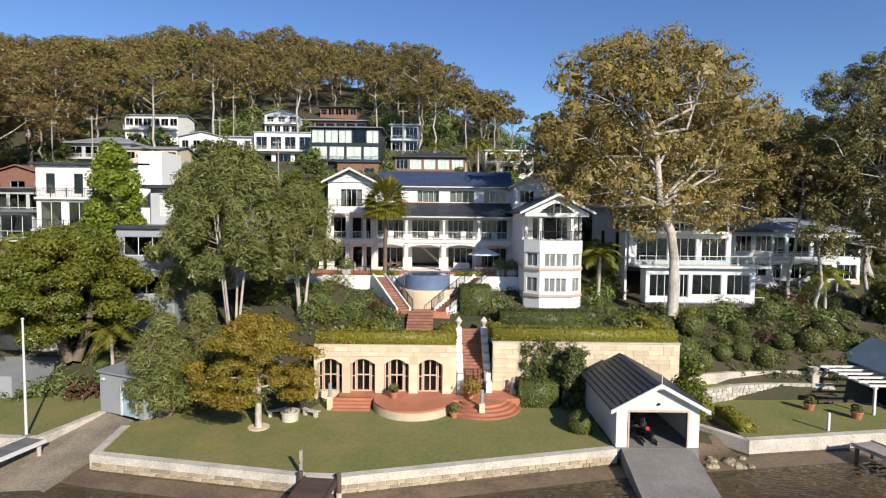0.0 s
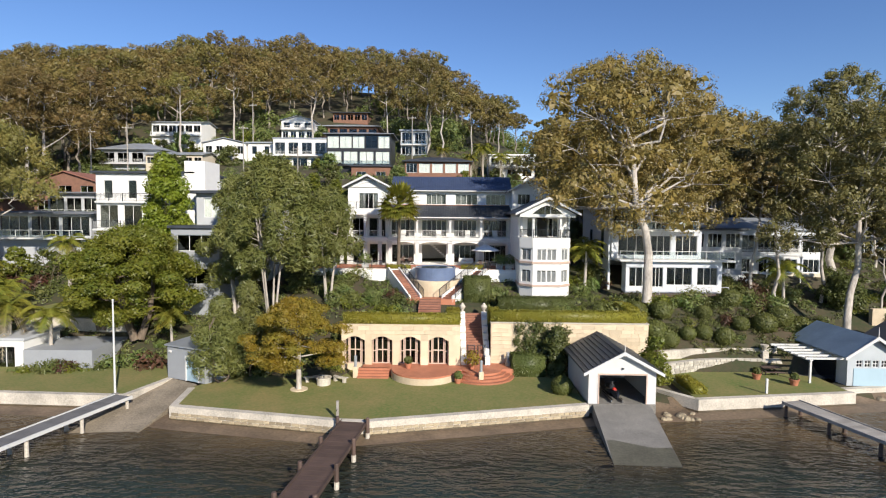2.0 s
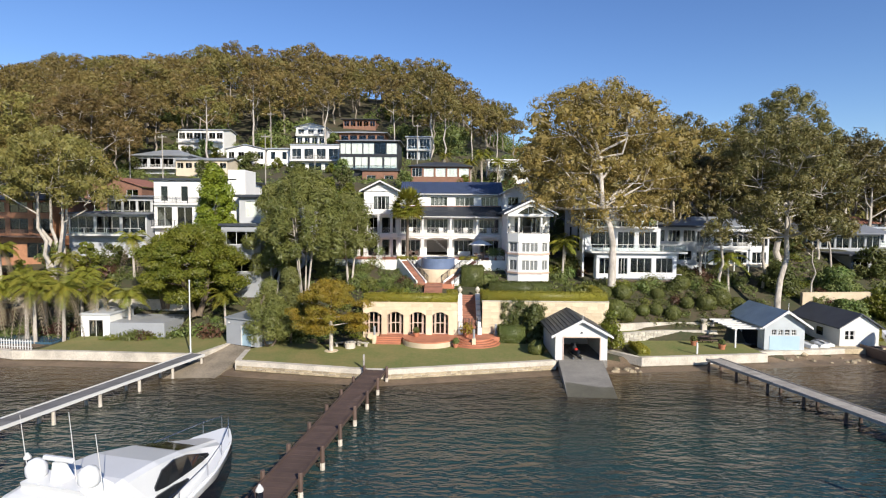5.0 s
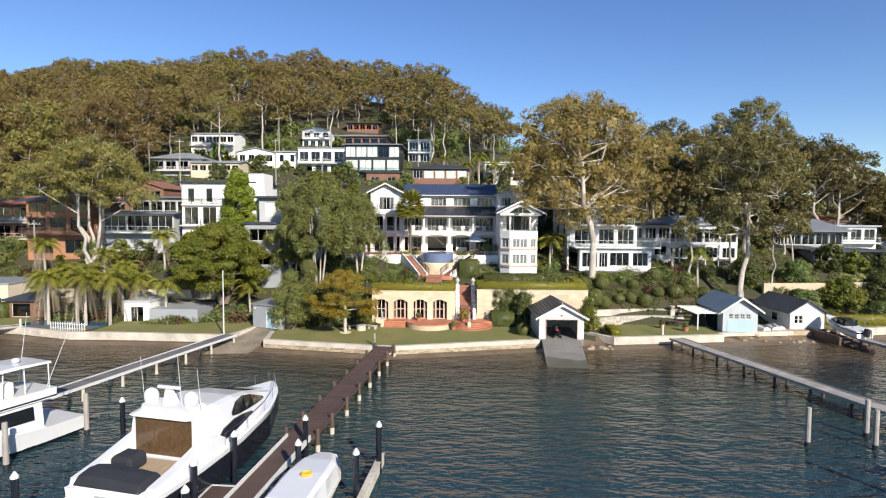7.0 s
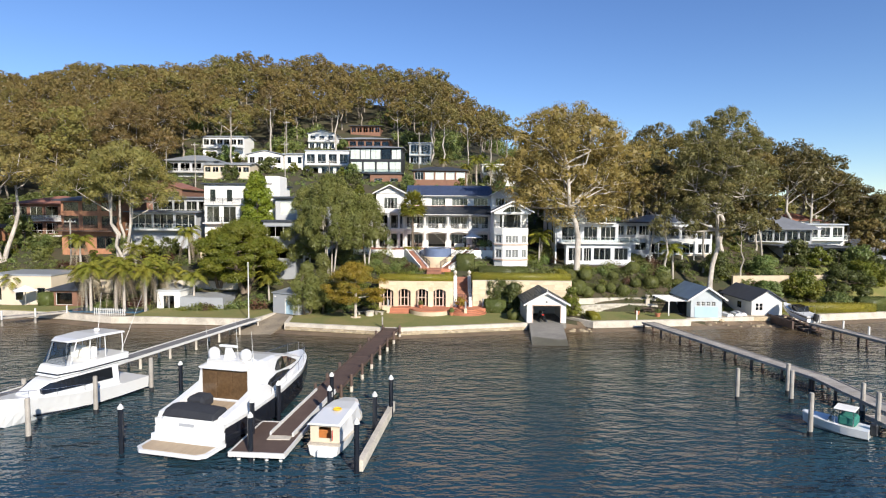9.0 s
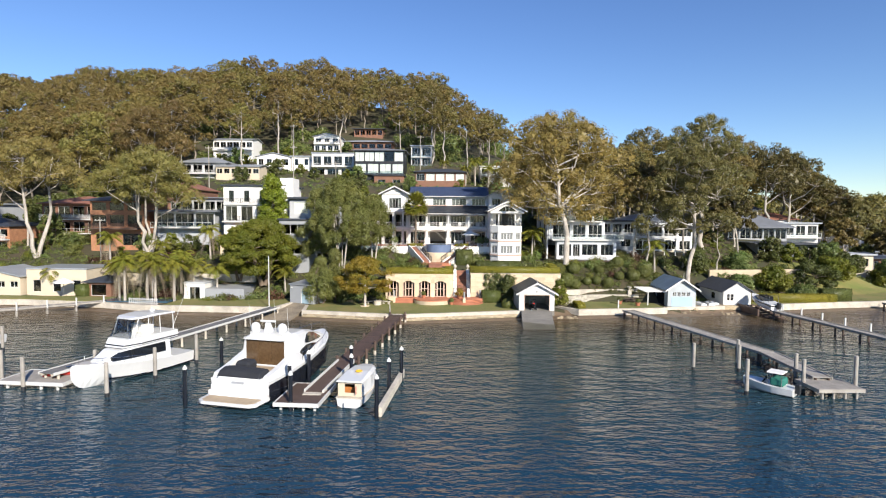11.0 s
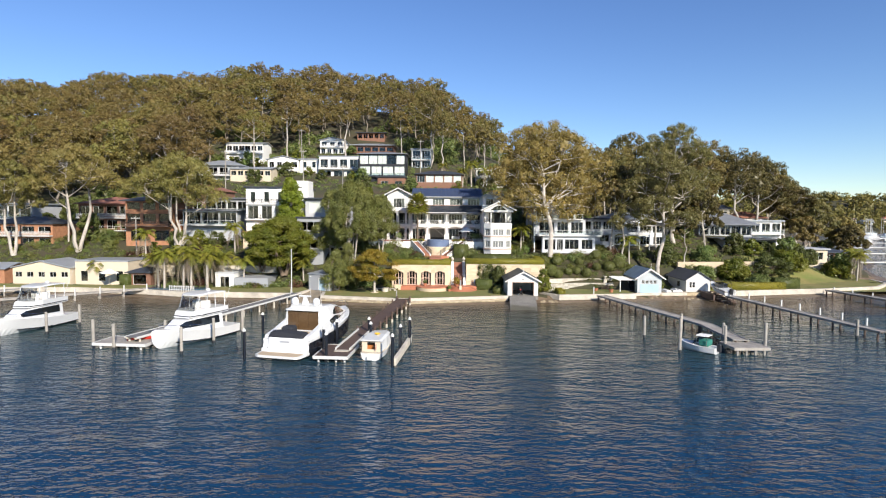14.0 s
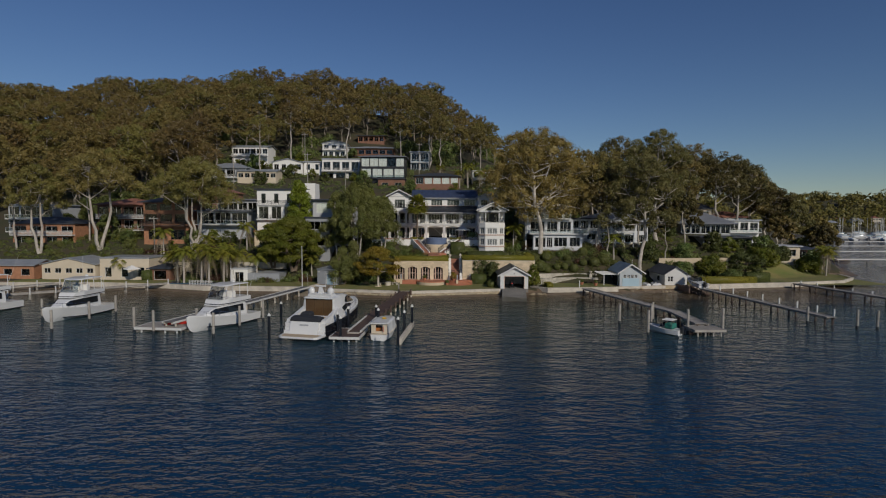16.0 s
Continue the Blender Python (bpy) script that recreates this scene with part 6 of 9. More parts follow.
for i, (x, y, h) in enumerate(((-7, 150, 28), (6, 148, 18), (14, 152, 16), (-2, 142, 22), (-62, 152, 25), (-40, 154, 24), (-68, 132, 24), (-90, 112, 26), (-90, 132, 25), (25, 135, 16), (-18, 152, 20))):
    place(tree(170 + i, "tall hillside gum with a white trunk among houses", "tree", BARK, F_GUM if i % 3 else F_GUM2, h=h, r=h * 0.24, fork=0.52, heads=6, per_head=9, per=95, leaf=0.22, trunk=h * 0.013), x, y)


def crowned(seed, label, outline, height, leaf, per, material, bark, stems, trunk_r, aspect=0.5, size=0.25, lift=0.3, x=0.0, y=0.0, z=0.0, clump=1.0, n=60, flat=0.8, boughs=14):
    """A tree whose crown fills a round outline: pairs of (height share, radius)."""
    g = np.random.default_rng(seed)
    hs, rs_ = [p[0] for p in outline], [p[1] for p in outline]
    cs = []
    for _ in range(n):
        f = g.uniform(hs[0], hs[-1])
        r = np.interp(f, hs, rs_)
        a = g.uniform(0, 6.283)
        q = r * math.sqrt(g.uniform(0.25, 1))
        cs.append((q * math.cos(a), q * math.sin(a), f * height))
    cs = np.array(cs)
    segs = []
    for i in range(stems):
        a = 6.283 * i / stems + g.uniform(0, 1)
        e = np.array([math.cos(a), math.sin(a), 0]) * (0.25 + 0.16 * max(rs_)) * (stems > 1)
        b0 = e * 0.25
        m = e + np.array([0, 0, height * max(0.06, hs[0]) * 1.05])
        segs.append((b0, m, trunk_r, trunk_r * 0.75))
        top = m + np.array([e[0] * 0.8, e[1] * 0.8, height * (hs[-1] - hs[0]) * 0.75])
        segs.append((m, top, trunk_r * 0.75, trunk_r * 0.2))
        for c in cs[i::stems][:boughs]:
            f = min(0.9, max(0.0, (c[2] - m[2]) / (top[2] - m[2] + 1e-6) - 0.15))
            segs.append((m + (top - m) * f, c, trunk_r * 0.3, trunk_r * 0.08))
    tv, tq = tubes(segs)
    lv, lq = clumps(g, cs, g.uniform(0.7, 1.3, n) * clump, per, size, aspect, flat, 0.55, lift)
    t = thing("tree", label, "tree", Matrix.Translation((x, y, z)))
    part("trunk", array_mesh("trunk", tv, tq, [bark]), bark, t)
    part("crown", array_mesh("crown", lv, lq, [material]), material, t)
    return t


def gum(seed, label, x, y, h, r, material, trunk, stems=1, fork=0.4, heads=11, z=None, per=200, droop=0.32, flat=0.85, leaf=0.15, back=0.0, loose=0.5):
    t = tree(seed, label, "tree", BARK, material, h=h, r=r, fork=fork, heads=heads, per_head=13, per=per, leaf=leaf, trunk=trunk, stems=stems, sides=8, droop=droop, back=back, loose=loose)
    t.matrix_basis = at(x, y, 1.0, 0.0, land(x, y) - 0.2 if z is None else z) @ Matrix.Diagonal((1, flat, 1, 1))
    return t


gum(101, "very tall spreading gum tree with smooth pale trunk and golden-brown crown", 21.7, 52.4, 28.6, 12.9, F_GOLD, 0.5, 1, 0.36, 27, 7.0, 200, 0.58, 0.7, 0.14, 10.0, 0.5)
gum(102, "tall gum tree with a straight pale trunk and olive crown", 44.2, 53.0, 26.5, 8.6, F_SHADEGUM, 0.42, 1, 0.44, 13, droop=0.5)
gum(103, "tall broad gum tree with a dense olive crown", 54.5, 70.5, 28.5, 9.6, F_SHADEGUM, 0.5, 1, 0.3, 12, droop=0.5)
gum(104, "old many-stemmed gum tree with white limbs and green-brown crown", -59.5, 60.0, 22.5, 10.0, F_GUM2, 0.32, 5, 0.36, 15)
gum(105, "gum tree with a pale forked trunk beside brick houses", -84.0, 62.5, 24, 9.5, F_GUM, 0.42, 2, 0.4, 10)
gum(106, "tall gum tree with long white boughs behind brick houses", -80.0, 98.0, 27, 10, F_GUM, 0.45, 2, 0.4, 11)
gum(107, "gum tree with a leaning pale trunk by the cabins", -97.0, 60.0, 21, 7.5, F_GUM2, 0.35, 2, 0.4, 9)
crowned(201, "bright green conical cypress", [(0.05, 3.3), (0.3, 3.4), (0.6, 2.6), (0.85, 1.4), (1.0, 0.3)], 15.5, None, 190, F_CYP, BARK2, 1, 0.35, 0.5, 0.17, 0.5, -33.4, 56.5, 7.2, 0.9, 170)
crowned(202, "spreading broad-leaved tree with a dense yellowish-green crown", [(0.22, 4.8), (0.45, 5.9), (0.7, 5.0), (0.9, 3.0), (1.0, 1.2)], 11.6, None, 430, F_FIG, BARK2, 2, 0.45, 0.5, 0.13, 0.6, -32.8, 48.8, 3.0, 1.3, 150, 0.6)
crowned(203, "broad-leaved green tree beside the pool garden", [(0.3, 3.2), (0.6, 4.0), (0.9, 2.4), (1.0, 1.0)], 9.5, None, 240, F_FIG, BARK2, 2, 0.3, 0.5, 0.16, 0.6, -38.0, 51.0, 3.5, 1.2, 60, 0.6)
crowned(204, "tall casuarina clump with grey-green needles and several bare stems", [(0.40, 4.4), (0.54, 5.8), (0.74, 4.7), (0.9, 2.6), (1.0, 0.6)], 17.5, None, 270, F_CASU, BARK, 6, 0.14, 0.13, 0.36, 0.5, -19.2, 50.5, 4.0, 1.0, 125, 1.35)
crowned(205, "casuarina with drooping needles behind the shed", [(0.25, 2.4), (0.5, 3.4), (0.8, 2.6), (1.0, 0.6)], 15.0, None, 280, F_CASU, BARK, 3, 0.2, 0.16, 0.28, 0.3, -24.0, 53.0, 5.0, 1.1, 50, 0.95)
crowned(206, "casuarina with bare grey stems near the house terrace", [(0.4, 2.6), (0.6, 3.3), (0.85, 2.4), (1.0, 0.8)], 13.0, None, 280, F_CASU, BARK, 3, 0.17, 0.16, 0.28, 0.3, -13.8, 53.5, 5.5, 1.1, 46, 0.95)
crowned(207, "feathery young conifer beside the shed", [(0.05, 2.2), (0.35, 2.3), (0.7, 1.5), (1.0, 0.2)], 7.2, None, 280, F_CASU, BARK2, 2, 0.12, 0.14, 0.26, 0.5, -20.5, 40.3, 1.0, 0.85, 50, 1.0)
crowned(208, "feathery conifer with arching branches", [(0.1, 1.6), (0.4, 1.8), (0.75, 1.1), (1.0, 0.2)], 8.4, None, 260, F_CASU, BARK2, 1, 0.14, 0.14, 0.26, 0.5, -18.6, 42.2, 1.0, 0.8, 34, 1.0)
crowned(209, "small umbrella-shaped lawn tree with yellowing leaves", [(0.36, 3.6), (0.55, 4.5), (0.8, 3.4), (1.0, 1.2)], 7.7, None, 400, F_AUT, BARK, 1, 0.26, 0.5, 0.08, 0.6, -13.0, 38.4, 1.0, 0.85, 85, 0.55)
fixed("tree_ring", Shape().lathe((-13.0, 38.4, 1.0), [(0.75, 0), (0.75, 0.14), (0.55, 0.14)], 16), SAND, "ring of edging stones round the lawn tree", "edging")
crowned(210, "slim bright green cypress column against the garden wall", [(0.0, 0.9), (0.5, 0.95), (0.85, 0.7), (1.0, 0.2)], 4.3, None, 120, F_DKHEDGE, BARK2, 1, 0.08, 0.5, 0.14, 0.3, 9.9, 43.6, 1.05, 0.45, 50, 1.0)
crowned(211, "yellow-green shrub beside the boathouse", [(0.05, 0.9), (0.5, 1.2), (1.0, 0.4)], 4.0, None, 110, F_FIG, BARK2, 3, 0.05, 0.5, 0.14, 0.3, 18.4, 40.6, 1.1, 0.55, 34, 1.0)
for i, (x, y, h, r) in enumerate(((62, 57, 4.2, 3.2), (71, 59, 5, 4.2), (58, 62, 3.6, 2.6), (77, 63, 4.6, 3.8), (83, 67, 4.4, 3.2), (54, 54, 3.2, 2.2), (92, 68, 4.2, 3), (48.5, 60, 3.6, 2.4), (64, 51, 2.4, 2.0))):
    crowned(220 + i, "low rounded shrubby tree on the garden slope", [(0.15, r * 0.8), (0.5, r), (0.85, r * 0.7), (1.0, r * 0.3)], h, None, 190, (F_FIG, F_DKHEDGE, F_SHRUB)[i % 3], BARK2, 2, 0.15, 0.5, 0.17, 0.5, x, y, land(x, y) - 0.1, 1.0, 46, 0.7)
for i, (x, y, h, r) in enumerate(((-14.5, 72, 11, 2.6), (-17.5, 70, 10, 2.8), (-20, 74, 9, 3))):
    crowned(240 + i, "lush green tree crowding the side of the villa", [(0.1, r * 0.8), (0.5, r), (0.85, r * 0.8), (1.0, r * 0.3)], h, None, 120, F_FIG, BARK2, 2, 0.15, 0.5, 0.26, 0.5, x, y, 8.8, 0.95, 50, 0.8)


small = [crowned(260 + i, lab, [(0.12, 1.7), (0.5, 2.2), (0.85, 1.6), (1.0, 0.6)], 5.2, None, 66, mt, BARK2, 2, 0.1, 0.5, 0.26, 0.4, 0, 0, -200, 0.85, 26, 0.75)
         for i, (lab, mt) in enumerate((("small bushy green tree on the hillside", F_FIG), ("small dark bushy tree on the hillside", F_DKHEDGE), ("small olive bushy tree on the hillside", F_SHRUB)))]
gs = np.random.default_rng(21)
done = set()
spots3 = [(-82, 147), (-78.5, 146), (-75, 147), (-71.5, 146.5), (-60, 137), (-57, 136.5), (-50, 137.5), (-44.5, 134), (-38, 158), (-31, 157), (-25, 158), (-12, 117), (3, 117), (11, 127), (-29, 126), (-34, 134), (-66, 126), (-86, 128), (-56, 62.6), (-52.5, 63.2), (-60.5, 62.0), (-66, 62), (-79, 66), (-86, 70), (-47.5, 61.5), (100, 84), (104, 92), (97, 96), (108, 100), (95, 72), (101, 78), (88, 82), (67.5, 68.2), (71.5, 67.5), (75.5, 68.4), (79.5, 67.8), (83, 70), (60, 76), (34, 76.5), (22, 76)]
while len(spots3) < 98:
    x, y = gs.uniform(-105, 30), gs.uniform(79, 165)
    if abs(x) < 0.85 * (y + 70) and all(not (a - 2 < x < b + 2 and (c + e) / 2 - 6 < y < e + 1) for a, b, c, e in FREE[4:15]):
        spots3.append((x, y))
for i, (x, y) in enumerate(spots3):
    k, m = i % 3, at(x, y, gs.uniform(0.7, 1.15), gs.uniform(0, 6.28))
    if k in done:
        copy_thing(small[k], m)
    else:
        done.add(k)
        small[k].matrix_basis = m


# ---- palms ----
def frond(g, a, length, rise, droop, width, blades):
    """One feather leaf: a curved spine with blades down both sides."""
    V, Q = [], []
    u = np.array([math.cos(a), math.sin(a), 0])
    w = np.array([-u[1], u[0], 0])

    def at_(s):
        return u * length * (s - 0.12 * s * s) + np.array([0, 0, rise * length * s - droop * length * s * s])
    for i in range(blades):
        s = (i + 1) / blades
        p = at_(s)
        l = width * math.sin(math.pi * min(0.97, 0.12 + 0.85 * s)) + 0.08
        t = (at_(min(1, s + 0.02)) - at_(s - 0.02))
        t /= np.linalg.norm(t)
        for side in (-1, 1):
            e = p + w * side * l * 0.85 + t * l * 0.6 + np.array([0, 0, -0.35 * l + g.normal() * 0.05])
            k = len(V)
            V += [p - t * 0.06, p + t * 0.07, e + t * 0.03, e - t * 0.03]
            Q.append((k, k + 1, k + 2, k + 3))
    for i in range(6):
        a0, b0 = at_(i / 6), at_((i + 1) / 6)
        k = len(V)
        V += [a0 - w * 0.04, a0 + w * 0.04, b0 + w * 0.03, b0 - w * 0.03]
        Q.append((k, k + 1, k + 2, k + 3))
    return np.array(V), np.array(Q)


def palm(seed, label, h, fronds, length, r, dead=0, fan=False):
    g = np.random.default_rng(seed)
    t = thing("palm_tree", label, "palm")
    bend = np.array([g.normal() * 0.03, g.normal() * 0.03, 1])
    segs = []
    p = np.zeros(3)
    for i in range(5):
        q = p + bend * h / 5
        segs.append((p, q, r * (1.15 - 0.08 * i), r * (1.07 - 0.08 * i)))
        p = q
    tv, tq = tubes(segs, 8)
    part("trunk", array_mesh("trunk", tv, tq, [BARK2 if fan else BARK]), BARK, t)

    def crown(n, rises, droops, mat_, name, ln):
        V, Q, o = [], [], 0
        for i in range(n):
            f = i / n
            if fan:
                # a stalk with a pleated round leaf at its end
                a, e = i * 2.4, rises[0] + (rises[1] - rises[0]) * f
                d_ = np.array([math.cos(a) * math.cos(e), math.sin(a) * math.cos(e), math.sin(e)])
                s_ = p + d_ * ln * 0.55
                w = np.cross(d_, [0, 0, 1.0])
                w /= np.linalg.norm(w) + 1e-9
                k = 14
                vs, qs = [], []
                for j in range(k):
                    b = (j / (k - 1) - 0.5) * 3.6
                    tip = s_ + (d_ * math.cos(b) + w * math.sin(b)) * ln * 0.5 + np.array([0, 0, -0.12 * ln * abs(math.sin(b)) - 0.1 * ln * max(0, math.cos(e))])
                    c = (tip - s_)
                    nrm = np.cross(c, d_ + 0.01)
                    side = np.cross(c, np.array([0.2, 0.1, 1.0]))
                    side /= np.linalg.norm(side) + 1e-9
                    m_ = s_ + c * 0.6
                    q0 = len(vs)
                    vs += [s_, m_ + side * 0.11, tip, m_ - side * 0.11]
                    qs.append((q0, q0 + 1, q0 + 2, q0 + 3))
                q0 = len(vs)
                vs += [p - w * 0.03, p + w * 0.03, s_ + w * 0.02, s_ - w * 0.02]
                qs.append((q0, q0 + 1, q0 + 2, q0 + 3))
                v, q = np.array(vs), np.array(qs)
            else:
                v, q = frond(g, i * 2.4 + g.uniform(-0.2, 0.2), ln * g.uniform(0.85, 1.1), rises[0] + (rises[1] - rises[0]) * f, droops[0] + (droops[1] - droops[0]) * f, ln * 0.26, 20)
                v = v + p
            V.append(v)
            Q.append(q + o)
            o += len(v)
        part(name, array_mesh(name, np.concatenate(V), np.concatenate(Q), [mat_]), mat_, t)
    if fan:
        crown(fronds, (-0.7, 1.4), (0, 0), F_PALM, "crown", length)
    else:
        crown(fronds, (0.1, 1.5), (0.75, 1.15), F_PALM, "crown", length)
    if dead:
        crown(dead, (-0.6, -0.2), (1.6, 2.2), F_DEAD, "dead_fronds", length * 0.8)
    return t


place(palm(301, "tall fan palm with a round green crown on the terrace", 8.2, 74, 3.0, 0.22, 0, True), -6.5, 61.2, 9.4)
cocos = [palm(310, "feather palm with drooping yellow-green fronds and a dead skirt", 8.0, 20, 3.4, 0.24, 8), palm(311, "feather palm with arching yellowish fronds", 6.8, 18, 3.2, 0.2, 5),
         palm(312, "short feather palm with fresh green fronds", 4.6, 14, 2.8, 0.16, 0)]
spots2 = [(-53.5, 41.5, 0), (-50.3, 42.5, 0), (-48.0, 40.8, 0), (-56.5, 45, 1), (-45.5, 42.0, 1), (-43.8, 45.5, 1), (-47, 47.5, 0), (-52, 48, 1), (-60, 50, 2), (-49, 52, 2), (-55, 56, 1), (-66, 58, 1), (-46.5, 58.5, 1), (-28.5, 47.5, 2),
          (-17.5, 62.5, 2), (16.2, 58.0, 2), (17.3, 62.0, 2), (39.5, 57, 2), (93.5, 64, 1), (96.5, 70, 0), (69, 92, 1), (-12.5, 80, 1), (-9, 84, 1), (-14.5, 79.5, 0), (-16.5, 81, 0), (-11, 83, 0), (5, 126, 1), (8, 128, 0), (12, 126, 1), (16, 127, 1), (-2, 134, 0), (74, 108, 1), (82, 100, 0), (-71, 49, 2), (-40, 46.0, 2)]
used = set()
for i, (x, y, k) in enumerate(spots2):
    m = at(x, y, 0.85 + 0.3 * ((i * 37) % 10) / 10, i * 1.3)
    if k in used:
        copy_thing(cocos[k], m)
    else:
        used.add(k)
        cocos[k].matrix_basis = m


# ---- hedges and shrubs ----
def hedge(label, x0, y0, z0, x1, y1, z1, material, size=0.075, dense=115, name="hedge"):
    g = np.random.default_rng(int(abs(x0 * 31 + y0 * 17 + z0 * 7)) + 3)
    b = 0.05
    core = Shape().box(x0 + b, y0 + b, z0, x1 - b, y1 - b, z1 - b)
    P, N = [], []
    for ax, lo, hi, other in ((0, x0, x1, ((y0, y1), (z0, z1))), (1, y0, y1, ((x0, x1), (z0, z1))), (2, z0, z1, ((x0, x1), (y0, y1)))):
        area = (other[0][1] - other[0][0]) * (other[1][1] - other[1][0])
        for v, sgn in ((lo, -1), (hi, 1)):
            if ax == 2 and sgn < 0:
                continue
            n = int(area * dense)
            q = np.stack([g.uniform(*other[0], n), g.uniform(*other[1], n)], 1)
            p = np.insert(q, ax, v + g.normal(size=n) * 0.05, axis=1)
            e = np.zeros(3)
            e[ax] = sgn
            P.append(p)
            N.append(e + g.normal(size=(n, 3)) * 0.55)
    lv, lq = leaf_cards(g, np.concatenate(P), np.concatenate(N), size, 0.6)
    V = np.concatenate([np.array(core.v), lv])
    Q = np.concatenate([np.array(core.f), lq + len(core.v)])
    return tagged(new(name, array_mesh(name, V, Q, [material])), label, "hedge")


hedge("clipped yellow-green hedge along the garden room roof", -10.3, 44.15, 5.7, 0.95, 45.5, 6.65, F_HEDGE)
hedge("clipped hedge returning beside the stair", -0.3, 45.5, 5.6, 0.95, 49.2, 6.6, F_HEDGE)
hedge("clipped yellow-green hedge on the garden wall", 4.0, 45.2, 5.8, 19.2, 46.4, 6.85, F_HEDGE)
hedge("clipped hedge running back up the slope", 17.6, 46.4, 5.4, 18.9, 51.0, 7.1, F_HEDGE)
hedge("clipped hedge beside the upper stair", 4.0, 46.4, 5.4, 5.0, 49.0, 6.7, F_HEDGE)
hedge("large dark green hedge block beside the pool stair", 1.6, 54.0, 5.8, 4.6, 57.5, 9.1, F_DKHEDGE)
hedge("dark hedge below the bay tower", 5.2, 51.0, 5.6, 13.4, 53.2, 7.3, F_DKHEDGE)
hedge("grey-green hedge bed above the garden wall", 5.6, 48.6, 5.3, 13.0, 49.8, 6.3, F_SHRUB)
hedge("dark clipped hedge beside the patio", 5.9, 42.9, 1.0, 9.0, 44.9, 3.0, F_DKHEDGE)
gi = np.random.default_rng(15)
ci = np.stack([gi.uniform(6.4, 11.6, 75), gi.uniform(44.75, 44.95, 75), gi.uniform(1.9, 5.7, 75)], 1)
ci = ci[(ci[:, 2] > 2.6) | (ci[:, 0] > 7.2)]
v, q = clumps(gi, ci, gi.uniform(0.35, 0.62, len(ci)), 110, 0.09, 0.6, 1.0)
tagged(new("wall_ivy", array_mesh("wall_ivy", v, q, [F_DKHEDGE])), "dark ivy covering the sandstone garden wall", "ivy")
hedge("low hedge on the terrace edge", -8.0, 60.7, 9.45, -5.0, 61.3, 10.0, F_HEDGE)
hedge("low hedge on the terrace edge near the tower", 1.4, 60.7, 9.45, 4.2, 61.3, 10.0, F_HEDGE)
hedge("long bright clipped hedge beside the boatshed", 52.5, 46.4, 1.0, 67.0, 47.5, 2.5, F_HEDGE)
hedge("tall clipped hedge beside the far lawn", 66.0, 48.5, 1.0, 71.0, 50.0, 3.2, F_DKHEDGE)
hedge("small clipped hedge by the east lawn", 20.8, 38.2, 1.05, 22.0, 42.0, 1.75, F_HEDGE)
hedge("hedge beside the cabins", -64.2, 44.8, 1.1, -62.4, 47.0, 3.2, F_DKHEDGE)


def shrub(seed, label, material, r, per, size, aspect=0.5):
    g = np.random.default_rng(seed)
    k = 7
    c = g.normal(size=(k, 3)) * np.array([0.45, 0.45, 0.22]) * r + np.array([0, 0, r * 0.5])
    v, q = clumps(g, c, g.uniform(0.5, 0.8, k) * r, per, size, aspect, 0.85)
    return tagged(new("shrub", array_mesh("shrub", v, q, [material])), label, "shrub")


shrubs = [shrub(401, "rounded green shrub in the garden", F_SHRUB, 1.1, 78, 0.125), shrub(402, "dark green garden shrub", F_DKHEDGE, 1.2, 78, 0.125), shrub(403, "reddish-leaved shrub on the slope", F_ROSE, 0.9, 78, 0.12),
          shrub(404, "spiky grey-green clump of agaves", F_SHRUB, 1.0, 45, 0.42, 0.12), shrub(405, "yellow-green leafy shrub in the garden", F_FIG, 1.1, 78, 0.13), shrub(406, "grey-green twiggy shrub in the garden", F_CASU, 1.2, 90, 0.15, 0.25)]
g = np.random.default_rng(77)
SOLID = [(-15, 15, 60, 78), (8, 14.2, 54.5, 78), (19, 33, 55.5, 72), (35.5, 52, 65, 79), (-46, -31, 60, 75), (-62, -48, 65, 82), (-32, -21, 52.5, 70), (-11, 1.2, 40, 49.3), (-5, 0.6, 47, 60.5), (1.0, 4.0, 43, 52), (-11, 11.2, 30, 46), (11, 16.7, 34, 43.4),
         (30, 38, 62.5, 73), (-76, -63, 63, 77), (-95, -80, 75, 91), (45, 51.3, 43, 58), (32, 41, 41, 49.2), (20.5, 35.5, 36, 45.5), (-46, -34.3, 36, 50.2), (-30, -20, 30, 46.2), (4, 19.4, 44.9, 46.5), (-91, -57, 40, 46), (-102, -58, 45.5, 56.5), (70, 98, 47, 66), (64, 79, 70, 91), (83, 93, 71, 81), (-47, -35, 51, 57), (53, 72, 42, 51), (18.5, 36, 45, 51.5)]
made = set()
count = 0
for _ in range(9000):
    x, y = g.uniform(-110, 98), g.uniform(40, 80)
    if count >= 270:
        break
    if abs(x) > 0.8 * (y + 75) or y < shore(x) + 4 or any(a < x < b and c < y < e for a, b, c, e in SOLID) or (x > 60 and y > 76):
        continue
    k = int(g.integers(0, 6))
    m = at(x, y, g.uniform(0.6, 1.35), g.uniform(0, 6.28))
    if k in made:
        copy_thing(shrubs[k], m)
    else:
        made.add(k)
        shrubs[k].matrix_basis = m
    count += 1
